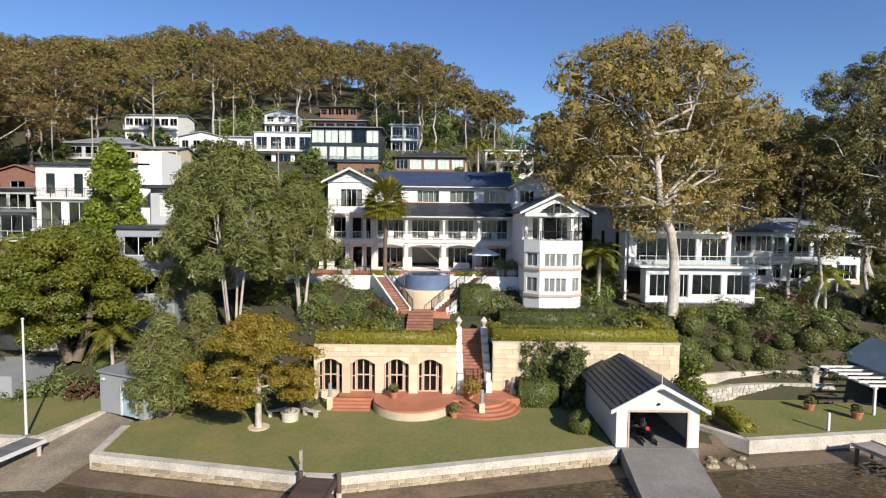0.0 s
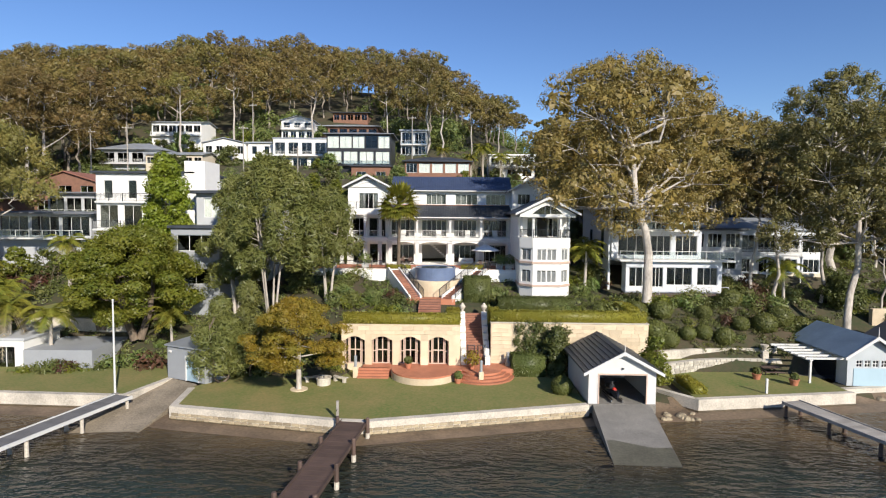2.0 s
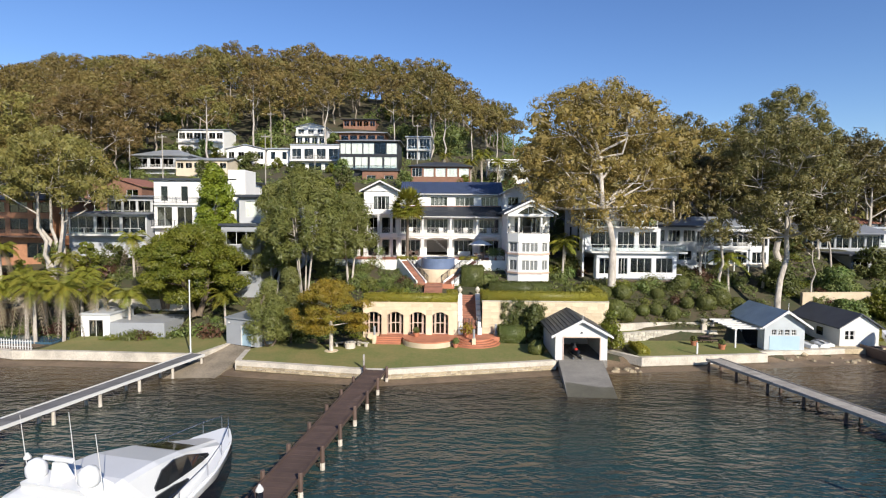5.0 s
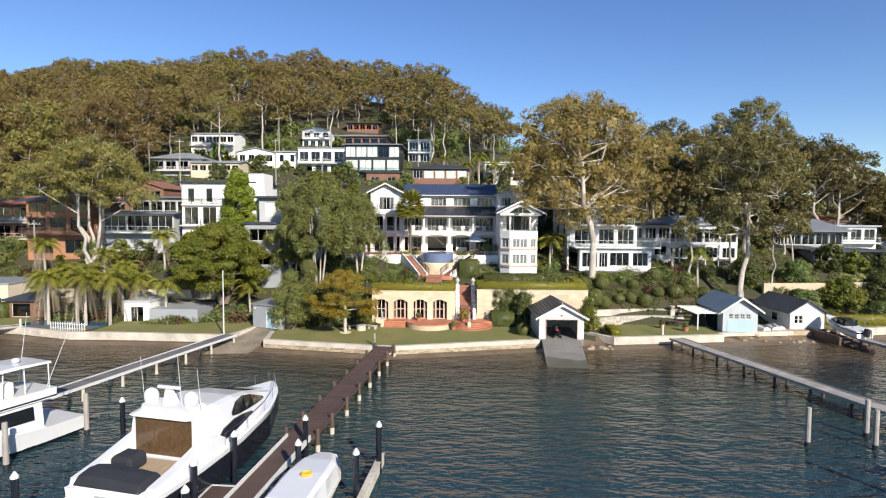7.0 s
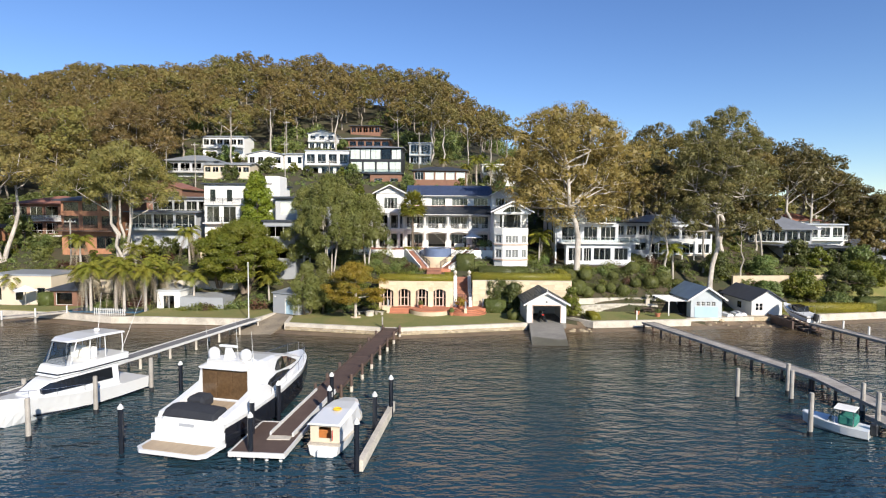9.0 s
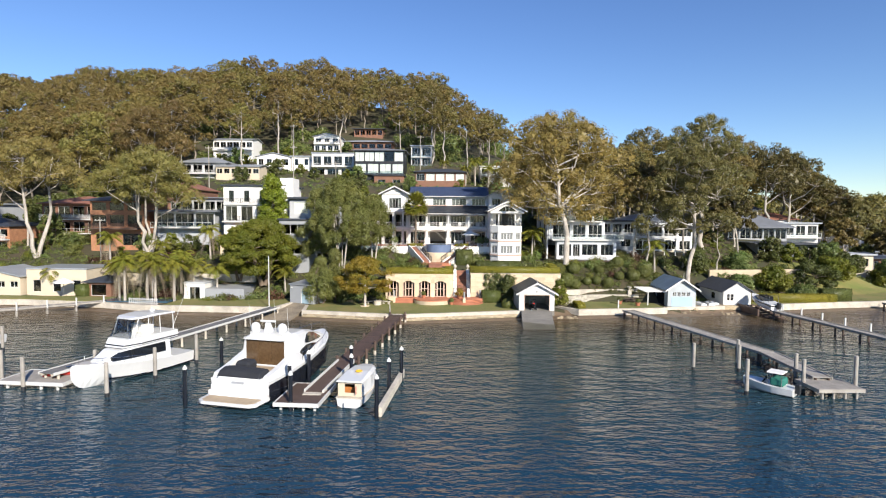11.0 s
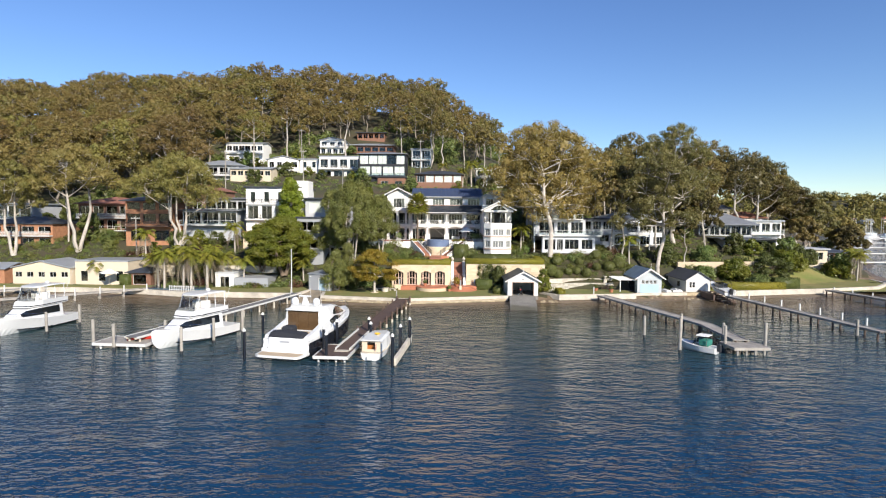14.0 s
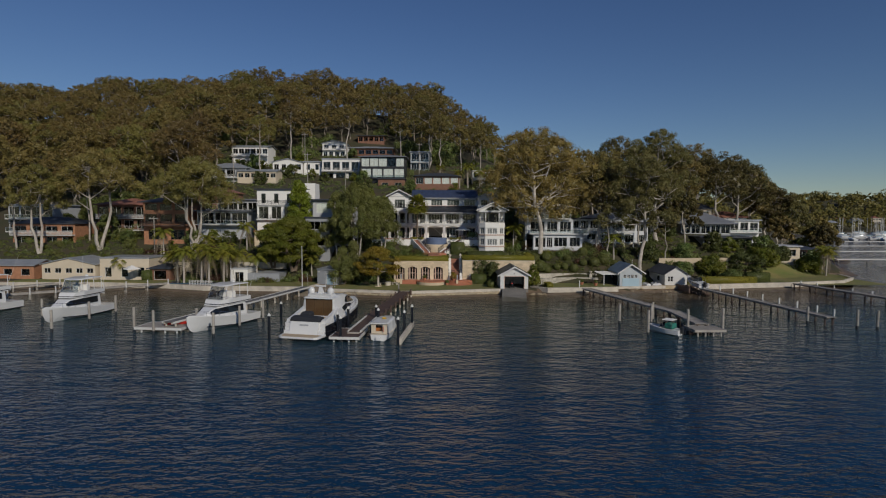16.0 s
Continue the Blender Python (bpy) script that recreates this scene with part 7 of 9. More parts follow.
for x, y, sc, k in ((-6.6, 51.6, 1.5, 1), (-4.8, 52.6, 1.1, 1), (-5.6, 53.6, 1.0, 0), (-8.6, 53.2, 1.2, 3), (-10.4, 51.8, 1.1, 4), (-5.3, 50.2, 1.0, 0), (-12.0, 54.5, 1.1, 1), (-9.4, 56.5, 0.9, 1), (-7.6, 55.6, 0.8, 0), (-12.5, 57.0, 0.9, 3), (-8.0, 50.4, 1.0, 4), (5.4, 55.6, 1.2, 0), (0.4, 50.6, 0.9, 1),
                    (-18.0, 44.0, 1.2, 4), (-16.4, 45.2, 1.3, 2), (-14.5, 45.0, 1.2, 0), (-12.4, 44.6, 1.3, 4), (-22.0, 46.8, 1.6, 1), (-25.0, 47.5, 1.6, 4), (-10.9, 43.0, 0.8, 4), (-29, 44.8, 1.4, 2), (-31, 45.6, 1.3, 3), (-33.5, 45.0, 1.4, 0), (-40.0, 42.9, 0.9, 4), (-38.2, 42.8, 1.1, 3), (-36.4, 43.0, 1.0, 2), (-35.2, 43.2, 1.0, 4), (-33.8, 44.0, 1.2, 1), (-41.0, 43.0, 0.8, 0), (-37.2, 43.4, 1.3, 0), (23.4, 49.4, 0.6, 0), (25.4, 50.2, 0.7, 4), (29.4, 50.6, 0.7, 2), (27.0, 49.8, 0.5, 5), (32.0, 51.4, 0.8, 1), (34.0, 52.0, 0.8, 5), (24.2, 52.6, 0.8, 3), (26.4, 47.6, 0.45, 4), (30.0, 48.4, 0.45, 0), (19.4, 53.4, 1.2, 1), (21.0, 54.8, 1.0, 0), (22.8, 53.0, 1.3, 4), (24.6, 54.4, 1.1, 1), (26.2, 52.8, 1.2, 0), (27.8, 54.2, 1.0, 5), (29.6, 53.0, 1.3, 1), (31.2, 54.4, 1.1, 4), (33.0, 53.2, 1.2, 0), (17.4, 54.6, 1.2, 4), (16.0, 52.4, 1.1, 1), (34.6, 54.4, 1.2, 1), (15.4, 56.6, 1.2, 0)):
    copy_thing(shrubs[k], at(x, y, sc, x, None if y > 46.5 or x < -11 else None))
HV, HQ, off = [], [], 0
while len(HV) < 190:
    x, y = g.uniform(-115, 40), g.uniform(78, 168) if len(HV) < 120 else g.uniform(160, 250)
    if all(not (a - 1 < x < b + 1 and c - 4 < y < e) for a, b, c, e in FREE[4:15]):
        big = 1.5 if y < 160 else 3.2
        sh = shrubs[(0, 1, 4, 5)[len(HV) % 4]].data
        co = np.empty(len(sh.vertices) * 3, dtype=np.float32)
        sh.vertices.foreach_get("co", co)
        m = np.array(at(x, y, g.uniform(0.8, 1.3) * big, g.uniform(0, 6.28)))
        v = co.reshape(-1, 3) @ m[:3, :3].T + m[:3, 3]
        HV.append(v)
        HQ.append(np.arange(len(v)).reshape(-1, 3) + off)
        off += len(v)
tagged(new("undergrowth", array_mesh("undergrowth", np.concatenate(HV), np.concatenate(HQ), [F_SHRUB])), "green undergrowth between the hillside houses", "undergrowth", "", "stuff")
# scrub over the open slope between the hill houses
cc = []
while len(cc) < 1500:
    x, y = g.uniform(-110, 40), g.uniform(76, 170)
    if abs(x) < 0.86 * (y + 74):
        cc.append((x, y, land(x, y) + 0.15))
v, q = clumps(g, np.array(cc), g.uniform(0.8, 2.1, len(cc)), 36, 0.26, 0.5, 0.6)
tagged(new("scrub", array_mesh("scrub", v, q, [F_SHRUB])), "low green scrub over the hillside", "scrub", "", "stuff")
# low planting over the garden slopes
cc = []
while len(cc) < 1900:
    x, y = g.uniform(-112, 96), g.uniform(42, 80)
    if abs(x) > 0.8 * (y + 75) or y < shore(x) + 7 or any(a < x < b and c < y < e for a, b, c, e in SOLID):
        continue
    cc.append((x, y, land(x, y) + 0.1))
v, q = clumps(g, np.array(cc), g.uniform(0.4, 1.1, len(cc)), 55, 0.15, 0.45, 0.55)
tagged(new("ground_cover", array_mesh("ground_cover", v, q, [F_SHRUB])), "low leafy planting over the garden slopes", "ground cover", "", "stuff")
cc = []
while len(cc) < 330:
    x, y = g.uniform(18.6, 36), g.uniform(46.9, 55.4)
    cc.append((x, y, land(x, y) + 0.05))
v, q = clumps(g, np.array(cc), g.uniform(0.3, 0.75, len(cc)), 70, 0.1, 0.45, 0.6)
tagged(new("bank_planting", array_mesh("bank_planting", v, q, [F_SHRUB])), "low mixed planting on the bank above the lawn", "ground cover", "", "stuff")
ball = shrub(410, "clipped ball shrub on the garden slope", F_SHRUB, 1.0, 130, 0.12)
F_CLIP = foliage("clipped_leaves", (0.085, 0.100, 0.026), (0.140, 0.140, 0.036), 0.15, 0.15)
gball = np.random.default_rng(3)
th, ph = np.meshgrid(np.linspace(0, 6.2832, 15)[:-1], np.linspace(-0.9, 1.45, 8))
cv = np.stack([0.9 * np.cos(ph) * np.cos(th), 0.9 * np.cos(ph) * np.sin(th), 0.72 + 0.84 * np.sin(ph)], 2).reshape(-1, 3)
cq = np.array([(j * 14 + i, j * 14 + (i + 1) % 14, (j + 1) * 14 + (i + 1) % 14, (j + 1) * 14 + i) for j in range(7) for i in range(14)])
D_ = gball.normal(size=(2000, 3))
D_ /= np.linalg.norm(D_, axis=1, keepdims=True)
D_ = D_[D_[:, 2] > -0.75]
lv_, lq_ = leaf_cards(gball, D_ * np.array([0.97, 0.97, 0.9]) * gball.uniform(0.95, 1.04, (len(D_), 1)) + np.array([0, 0, 0.72]), D_ + gball.normal(size=D_.shape) * 0.45, 0.075, 0.6)
ball.data = array_mesh("shrub", np.concatenate([cv, lv_]), np.concatenate([cq, lq_ + len(cv)]), [F_CLIP])
first_ball = True
for i, (x, y, s) in enumerate(((22.4, 47.6, 1.0), (19.6, 49.6, 1.0), (21.0, 48.0, 1.45), (24.6, 48.4, 0.85), (26.3, 48.6, 0.9), (28.2, 48.0, 1.05), (20.2, 51.0, 1.1), (22.8, 51.0, 1.15), (30.6, 49.6, 0.9), (33.0, 49.4, 1.25), (18.4, 52.2, 1.0), (27.4, 51.2, 0.9), (35.2, 50.4, 1.3), (31.4, 53.4, 1.2), (38, 51.5, 1.3), (41, 51.2, 1.3), (9.6, 38.2, 0.95))):
    if first_ball:
        ball.matrix_basis, first_ball = at(x, y, s), False
    else:
        copy_thing(ball, at(x, y, s, i, 1.0 if y < 40 else None))


# ---- jetties and piles ----
def pile(x, y, top, kind="grey", r=0.17):
    if kind == "black":
        o = thing("mooring_pile", "black sleeved mooring pile with a white cone cap", "pile", Matrix.Translation((x, y, 0)), "black mooring piles")
        part("sleeve", Shape().lathe((0, 0, -3), [(r, 0), (r, top + 2.75), (r * 0.9, top + 2.8)], 12), NAVY, o)
        part("cap", Shape().lathe((0, 0, top - 0.22), [(r * 1.15, 0), (r * 1.15, 0.1), (r * 0.25, 0.34)], 12), TRIM, o, "white cone cap")
    else:
        o = thing("mooring_pile", "weathered grey timber mooring pile", "pile", Matrix.Translation((x, y, 0)), "grey mooring piles")
        part("shaft", Shape().lathe((0, 0, -3), [(r * 1.05, 0), (r * 1.05, 2.6), (r, 3.4), (r * 0.95, top + 2.95), (r * 0.8, top + 3.0)], 10), WOOD, o)
        part("weed_band", Shape().lathe((0, 0, -0.2), [(r * 1.12, 0), (r * 1.1, 0.55)], 10), DARK, o)
    return o


def jetty(label, pts, width, z, deckm, kerbm, step=4.0, posts=0.0, pilem=None, proud=0.0):
    """A timber jetty along a line, on pairs of piles."""
    o = thing("jetty", label, "jetty")
    pilem = pilem or WOOD
    for (ax, ay), (bx, by_) in zip(pts, pts[1:]):
        p, q = Vector((ax, ay, 0)), Vector((bx, by_, 0))
        L = (q - p).length
        u = (q - p) / L
        v = Vector((-u.y, u.x, 0)) * width / 2

        def slab(off0, off1, z0, z1, s0=0.0, s1=1.0):
            a, b = p.lerp(q, s0), p.lerp(q, s1)
            c = [a + v * off0, b + v * off0, b + v * off1, a + v * off1]
            return Shape().poly([(k.x, k.y, z0) for k in c] + [(k.x, k.y, z1) for k in c], [(3, 2, 1, 0), (4, 5, 6, 7), (0, 1, 5, 4), (1, 2, 6, 5), (2, 3, 7, 6), (3, 0, 4, 7)])
        n = max(1, int(L / 0.6))
        for i in range(n):
            part("deck_board", slab(-0.94, 0.94, z - 0.05, z, (i + 0.02) / n, (i + 0.98) / n), deckm, o)
        for sgn in (-1, 1):
            part("kerb", slab(sgn * 0.94, sgn * 1.06, z - 0.18, z + 0.07), kerbm, o)
            part("bearer", slab(sgn * 0.6, sgn * 0.75, z - 0.28, z - 0.055), pilem, o)
        k = max(1, round(L / step))
        for i in range(k + 1):
            for sgn in (-1, 1):
                c = p.lerp(q, min(0.985, i / k + 0.01)) + v * 0.85 * sgn
                if not proud:
                    part("support_post", Shape().lathe((c.x, c.y, -3), [(0.15, 0), (0.15, 2.9), (0.13, 3.3), (0.13, z + 2.72)], 8), pilem, o)
                if proud:
                    c = c + v * 0.32 * sgn
                    part("side_post", Shape().lathe((c.x, c.y, 0.45), [(0.13, 0), (0.15, 0.03), (0.14, z + proud - 0.5), (0.1, z + proud - 0.45)], 8), kerbm, o)
                    part("pile_foot", Shape().lathe((c.x, c.y, -3), [(0.16, 0), (0.16, 3.46)], 8), pilem, o)
                if posts and sgn > 0:
                    c = c + v * 0.3
                    part("rail_post", Shape().rbox(c.x - 0.09, c.y - 0.09, z - 0.3, c.x + 0.09, c.y + 0.09, z + posts, 0.02), TRIM, o)
    return o


def pontoon(label, x0, y0, x1, y1, z, top, side, turn=0.0):
    o = thing("pontoon", label, "pontoon", Matrix.Translation(((x0 + x1) / 2, (y0 + y1) / 2, 0)) @ Matrix.Rotation(turn, 4, "Z"))
    a, b = (x1 - x0) / 2, (y1 - y0) / 2
    part("deck", Shape().rbox(-a + 0.1, -b + 0.1, z - 0.1, a - 0.1, b - 0.1, z, 0.02), top, o)
    part("fender_frame", lattice(Shape(), [-a, -a + 0.12, a - 0.12, a], [-b, -b + 0.12, b - 0.12, b], lambda x, y: abs(x) > a - 0.12 or abs(y) > b - 0.12, z - 0.28, z + 0.03), side, o).data.transform(Matrix(((1, 0, 0, 0), (0, 0, 1, 0), (0, 1, 0, 0), (0, 0, 0, 1))))
    for i in range(4):
        for sy in (-1, 1):
            part("float", Shape().tube((-a + (i + 0.5) * a / 2, sy * b * 0.8, -0.6), (-a + (i + 0.5) * a / 2, sy * b * 0.8, z - 0.1), 0.12, n=8), side, o)
    return o


jetty("long grey timber jetty with pale edge boards", [(-26.6, 35.6), (-35.4, -1.0)], 1.7, 1.3, GREYDECK, TRIM, 4.2, pilem=COPING)
jetty("dark brown timber jetty on pale concrete piles", [(-7.0, 30.9), (-9.6, 5.0)], 1.9, 1.12, DKWOOD, DKWOOD, 3.7, pilem=COPING, proud=0.45)
jetty("long grey timber jetty with mooring piles", [(28.1, 36.6), (34.9, 10.5), (34.6, 1.0)], 1.7, 1.15, WOOD, WOOD, 3.6, pilem=DKWOOD)
jetty("timber jetty with a row of white posts", [(51.2, 37.0), (55.2, 6.2)], 1.4, 1.2, WOOD, WOOD, 4.0, 1.1, pilem=DKWOOD)
jetty("far timber jetty off the point", [(75.3, 46.4), (79.5, 22.0)], 1.6, 1.2, WOOD, WOOD, 4.0, 0.6, pilem=DKWOOD)
jetty("weathered jetty with white posts before the cabins", [(-56.2, 40.4), (-76.0, 23.0)], 1.5, 1.2, WOOD, WOOD, 4.0, 1.0, pilem=WOOD)
jetty("low grey jetty beside the cream boatsheds", [(-79, 41.0), (-96, 20.0)], 2.0, 1.0, WOOD, WOOD, 4.0, 1.0, pilem=WOOD)
pontoon("dark-decked floating pontoon with a white fender edge", -13.2, -6.4, -9.5, -1.0, 0.68, DKWOOD, TRIM, -0.06)
pontoon("grey pontoon at the jetty end", -39.4, -1.8, -33.0, 2.0, 0.7, WOOD, TRIM, -0.08)
pontoon("grey timber landing at the jetty end", 32.3, -1.8, 36.4, 1.4, 0.9, WOOD, WOOD, 0.05)
fg = thing("finger_pontoon", "narrow pale concrete finger pontoon", "pontoon", Matrix.Translation((-4.3, -2.2, 0)) @ Matrix.Rotation(radians(-4.5), 4, "Z"))
part("beam", Shape().rbox(-0.15, -5.2, 0.05, 0.15, 5.6, 0.75, 0.03), COPING, fg)
part("cap_board", Shape().rbox(-0.2, -5.2, 0.755, 0.2, 5.6, 0.81, 0.02), COPING, fg)
for x, y, t in ((-20.9, -5.1, 3.2), (-12.0, -6.0, 3.1), (-8.1, -0.7, 3.2), (-12.9, -3.2, 3.1), (-12.2, 0.4, 3.2), (-23.3, 7.8, 2.6), (-4.65, -1.6, 3.1), (-3.9, 2.2, 3.2), (-4.95, -7.4, 3.3), (-9.0, 4.2, 2.8)):
    pile(x, y, t, "black")
for x, y, t in ((-28.5, -3.3, 3.0), (-27.2, 2.0, 3.0), (-25.9, 7.7, 3.0), (25.6, 7.2, 2.8), (30.0, 6.8, 2.8), (26.9, -0.6, 3.2), (36.8, 0.0, 3.4), (32.4, 0.3, 3.0), (31.0, 9.0, 2.8), (34.0, 4.0, 2.6), (-40.6, 0.4, 3.0), (-36.8, -1.9, 3.0), (-33.2, 2.4, 2.6),
                (-50.6, -1.0, 2.8), (-50.2, 6.0, 2.8), (-50.0, 12.0, 2.8), (-58.6, 0.0, 2.8), (-58.4, 8.0, 2.8), (57.6, 4.5, 2.6), (60.0, 4.0, 2.6), (53.0, 8.0, 2.4), (-66, 6, 2.8), (-75, 16, 2.6)):
    pile(x, y, t)
gang = thing("gangway", "aluminium gangway down to the pontoon", "gangway")
A_, B_ = Vector((-9.65, 4.9, 1.12)), Vector((-10.75, -3.6, 0.74))
U_ = Vector((-(B_ - A_).y, (B_ - A_).x, 0)).normalized()


def strip(o0, o1, z0, z1):
    k = [A_ + U_ * o0, B_ + U_ * o0, B_ + U_ * o1, A_ + U_ * o1]
    return Shape().poly([(p.x, p.y, p.z + z0) for p in k] + [(p.x, p.y, p.z + z1) for p in k], [(3, 2, 1, 0), (4, 5, 6, 7), (0, 1, 5, 4), (1, 2, 6, 5), (2, 3, 7, 6), (3, 0, 4, 7)])


part("ramp", strip(-0.72, 0.72, -0.06, 0.03), DKWOOD, gang, "dark decked ramp")
for o0 in (-0.86, 0.74):
    part("side_beam", strip(o0, o0 + 0.12, -0.16, 0.2), TRIM, gang, "pale metal side beam")
part("landing_plate", Shape().rbox(-11.55, -4.3, 0.685, -10.0, -3.6, 0.74, 0.015), COPING, gang)


# ---- boats ----
def hull(stations, material, parent, name="hull"):
    """Sections from stern to bow: y, half beam at deck, half beam at chine, deck height, chine height, keel depth."""
    st_ = np.array(stations, dtype=float)
    k = np.arange(len(st_))
    fine = []
    for u in np.linspace(0, len(st_) - 1, (len(st_) - 1) * 4 + 1):
        i = min(int(u), len(st_) - 2)
        f = u - i
        p0, p1, p2, p3 = st_[max(i - 1, 0)], st_[i], st_[i + 1], st_[min(i + 2, len(st_) - 1)]
        fine.append(0.5 * (2 * p1 + (p2 - p0) * f + (2 * p0 - 5 * p1 + 4 * p2 - p3) * f * f + (3 * p1 - p0 - 3 * p2 + p3) * f ** 3))
    rings = []
    for y, b, c, zd, zc, zk in fine:
        rings.append([(-b, y, zd), (-(b * 0.45 + c * 0.55), y, zc + (zd - zc) * 0.45), (-c, y, zc), (0, y, zk), (c, y, zc), (b * 0.45 + c * 0.55, y, zc + (zd - zc) * 0.45), (b, y, zd)])
    return part(name, Shape().loft(rings, True), material, parent)


def deckhouse(rings, material, parent, name, label=""):
    """A lofted cabin: rings of y, half width low, half width high, low, high."""
    return part(name, Shape().loft([[(-a, y, z0), (-b, y, z1 - 0.12), (-b * 0.86, y, z1), (b * 0.86, y, z1), (b, y, z1 - 0.12), (a, y, z0)] for y, a, b, z0, z1 in rings], True), material, parent, label)


ya = thing("motor_yacht", "white sports motor yacht with dark hull sides and tinted windows", "boat", Matrix.Translation((-16.8, -5.1, 0)) @ Matrix.Rotation(-math.atan2(3.75, 16.6), 4, "Z") @ Matrix.Diagonal((1.07, 0.98, 1.12, 1)))
hull([(0.6, 2.5, 2.3, 1.75, 0.25, -0.5), (4, 2.6, 2.4, 1.8, 0.25, -0.7), (8, 2.6, 2.3, 2.05, 0.3, -0.7), (12, 2.2, 1.6, 2.35, 0.5, -0.6), (15, 1.2, 0.6, 2.6, 0.9, -0.3), (16.6, 0.12, 0.06, 2.75, 1.6, 0.9)], GEL, ya)
for sgn in (-1, 1):
    pts = [(0.68, 2.55, 0.25, 1.55), (4, 2.68, 0.28, 1.62), (8, 2.68, 0.38, 1.82), (12, 2.26, 0.7, 2.1), (14.8, 1.36, 1.3, 2.35), (16.0, 0.55, 1.75, 2.5)]
    lo = [(sgn * (b - 0.06), y, z0) for y, b, z0, z1 in pts]
    hi = [(sgn * (b + 0.012), y, z1) for y, b, z0, z1 in pts]
    inn = [(sgn * (b - 0.3), y, (z0 + z1) / 2) for y, b, z0, z1 in pts]
    part("hull_stripe", Shape().loft([[l, h, i] for l, h, i in zip(lo, hi, inn)], True), NAVY, ya, "dark painted hull side")
part("deck", Shape().loft([[(-b, y, z), (-b, y, z + 0.12), (b, y, z + 0.12), (b, y, z)] for y, b, z in ((1.0, 2.45, 1.74), (4, 2.55, 1.79), (8, 2.55, 2.04), (12, 2.12, 2.34), (15, 1.12, 2.59), (16.4, 0.15, 2.73))], True), GEL, ya)
part("swim_platform", Shape().loft([[(-b, y, 0.42), (-b, y, 0.62), (b, y, 0.62), (b, y, 0.42)] for y, b in ((-1.5, 2.0), (-1.1, 2.45), (0.7, 2.55))], True), GEL, ya)
part("platform_teak", Shape().loft([[(-b, y, 0.622), (-b, y, 0.64), (b, y, 0.64), (b, y, 0.622)] for y, b in ((-1.35, 1.8), (-1.0, 2.2), (0.0, 2.25))], True), TEAK, ya, "teak-laid platform")
part("transom", Shape().loft([[(-1.75, 0.05, 0.62), (-1.75, 0.5, 2.0), (1.75, 0.5, 2.0), (1.75, 0.05, 0.62)], [(-1.75, 1.3, 0.62), (-1.75, 1.3, 2.2), (1.75, 1.3, 2.2), (1.75, 1.3, 0.62)]], True), GEL, ya)
part("name_bar", Shape().poly([(-0.55, 0.32, 1.52), (0.55, 0.32, 1.52), (0.55, 0.39, 1.68), (-0.55, 0.39, 1.68)], [(0, 1, 2, 3)]), GREY, ya, "grey name lettering too small to read")
for sgn in (-1, 1):
    for j in range(3):
        part("stern_step", Shape().rbox(sgn * 2.15 - 0.36, 0.2 + j * 0.35, 0.5, sgn * 2.15 + 0.36, 1.2 + j * 0.3, 0.95 + j * 0.35, 0.04), GEL, ya)
part("cockpit_floor", Shape().box(-1.75, 1.3, 1.9, 1.75, 4.6, 1.93), TEAK, ya)
part("sunpad_cover", Shape().loft([[(-1.85, y, 1.98), (-1.75, y, z * 0.97), (-0.9, y, z), (0.9, y, z - 0.06), (1.7, y, z * 0.95), (1.85, y, 1.98)] for y, z in ((0.45, 2.1), (0.7, 2.42), (1.4, 2.55), (2.0, 2.48), (2.2, 2.1))], True), CANVAS, ya, "dark canvas cover over the sunpad")
part("table_cover", Shape().rbox(-1.4, 2.2, 1.93, -0.1, 3.6, 2.7, 0.2), CANVAS, ya, "dark canvas cover")
for sgn in (-1, 1):
    part("coaming", Shape().loft([[(sgn * 2.5, y, 1.75), (sgn * 2.4, y, z), (sgn * 1.95, y, z), (sgn * 1.8, y, 1.75)] for y, z in ((0.9, 2.1), (2.5, 2.35), (4.0, 2.68), (5.2, 2.95), (6.1, 2.8), (7.0, 2.3))], True), GEL, ya)
CABIN = [(4.7, 2.3, 1.95, 1.9, 4.15), (6.5, 2.4, 1.98, 1.95, 4.3), (8.5, 2.32, 1.8, 2.05, 4.2), (10.5, 2.08, 1.45, 2.2, 3.86), (12.5, 1.62, 1.02, 2.35, 3.36), (14.8, 0.9, 0.45, 2.6, 2.82)]
deckhouse(CABIN, GEL, ya, "deckhouse")
for i in range(3):
    part("saloon_door", Shape().rbox(-1.76 + i * 1.18, 4.6, 2.0, -0.6 + i * 1.18, 4.68, 3.95, 0.02), surface("bronze_glass", (0.10, 0.06, 0.03), 0.12, 0.3, 0.5, 6, 0.0) if i == 0 else bpy.data.materials["bronze_glass"], ya, "bronze-tinted sliding door")
part("door_frame", lattice(Shape(), [-1.86, -1.76, 1.78, 1.88], [1.95, 2.0, 3.95, 4.05], lambda x, z: abs(x) > 1.76 or z < 2.0 or z > 3.95, 4.56, 4.66), GEL, ya)
part("windscreen", Shape().loft([[(-1.2, 10.6, 3.86), (1.2, 10.6, 3.86)], [(-0.84, 12.4, 3.41), (0.84, 12.4, 3.41)], [(-0.8, 12.4, 3.25), (0.8, 12.4, 3.25)], [(-1.1, 10.6, 3.7), (1.1, 10.6, 3.7)]], True, False), TINT, ya, "dark tinted windscreen")
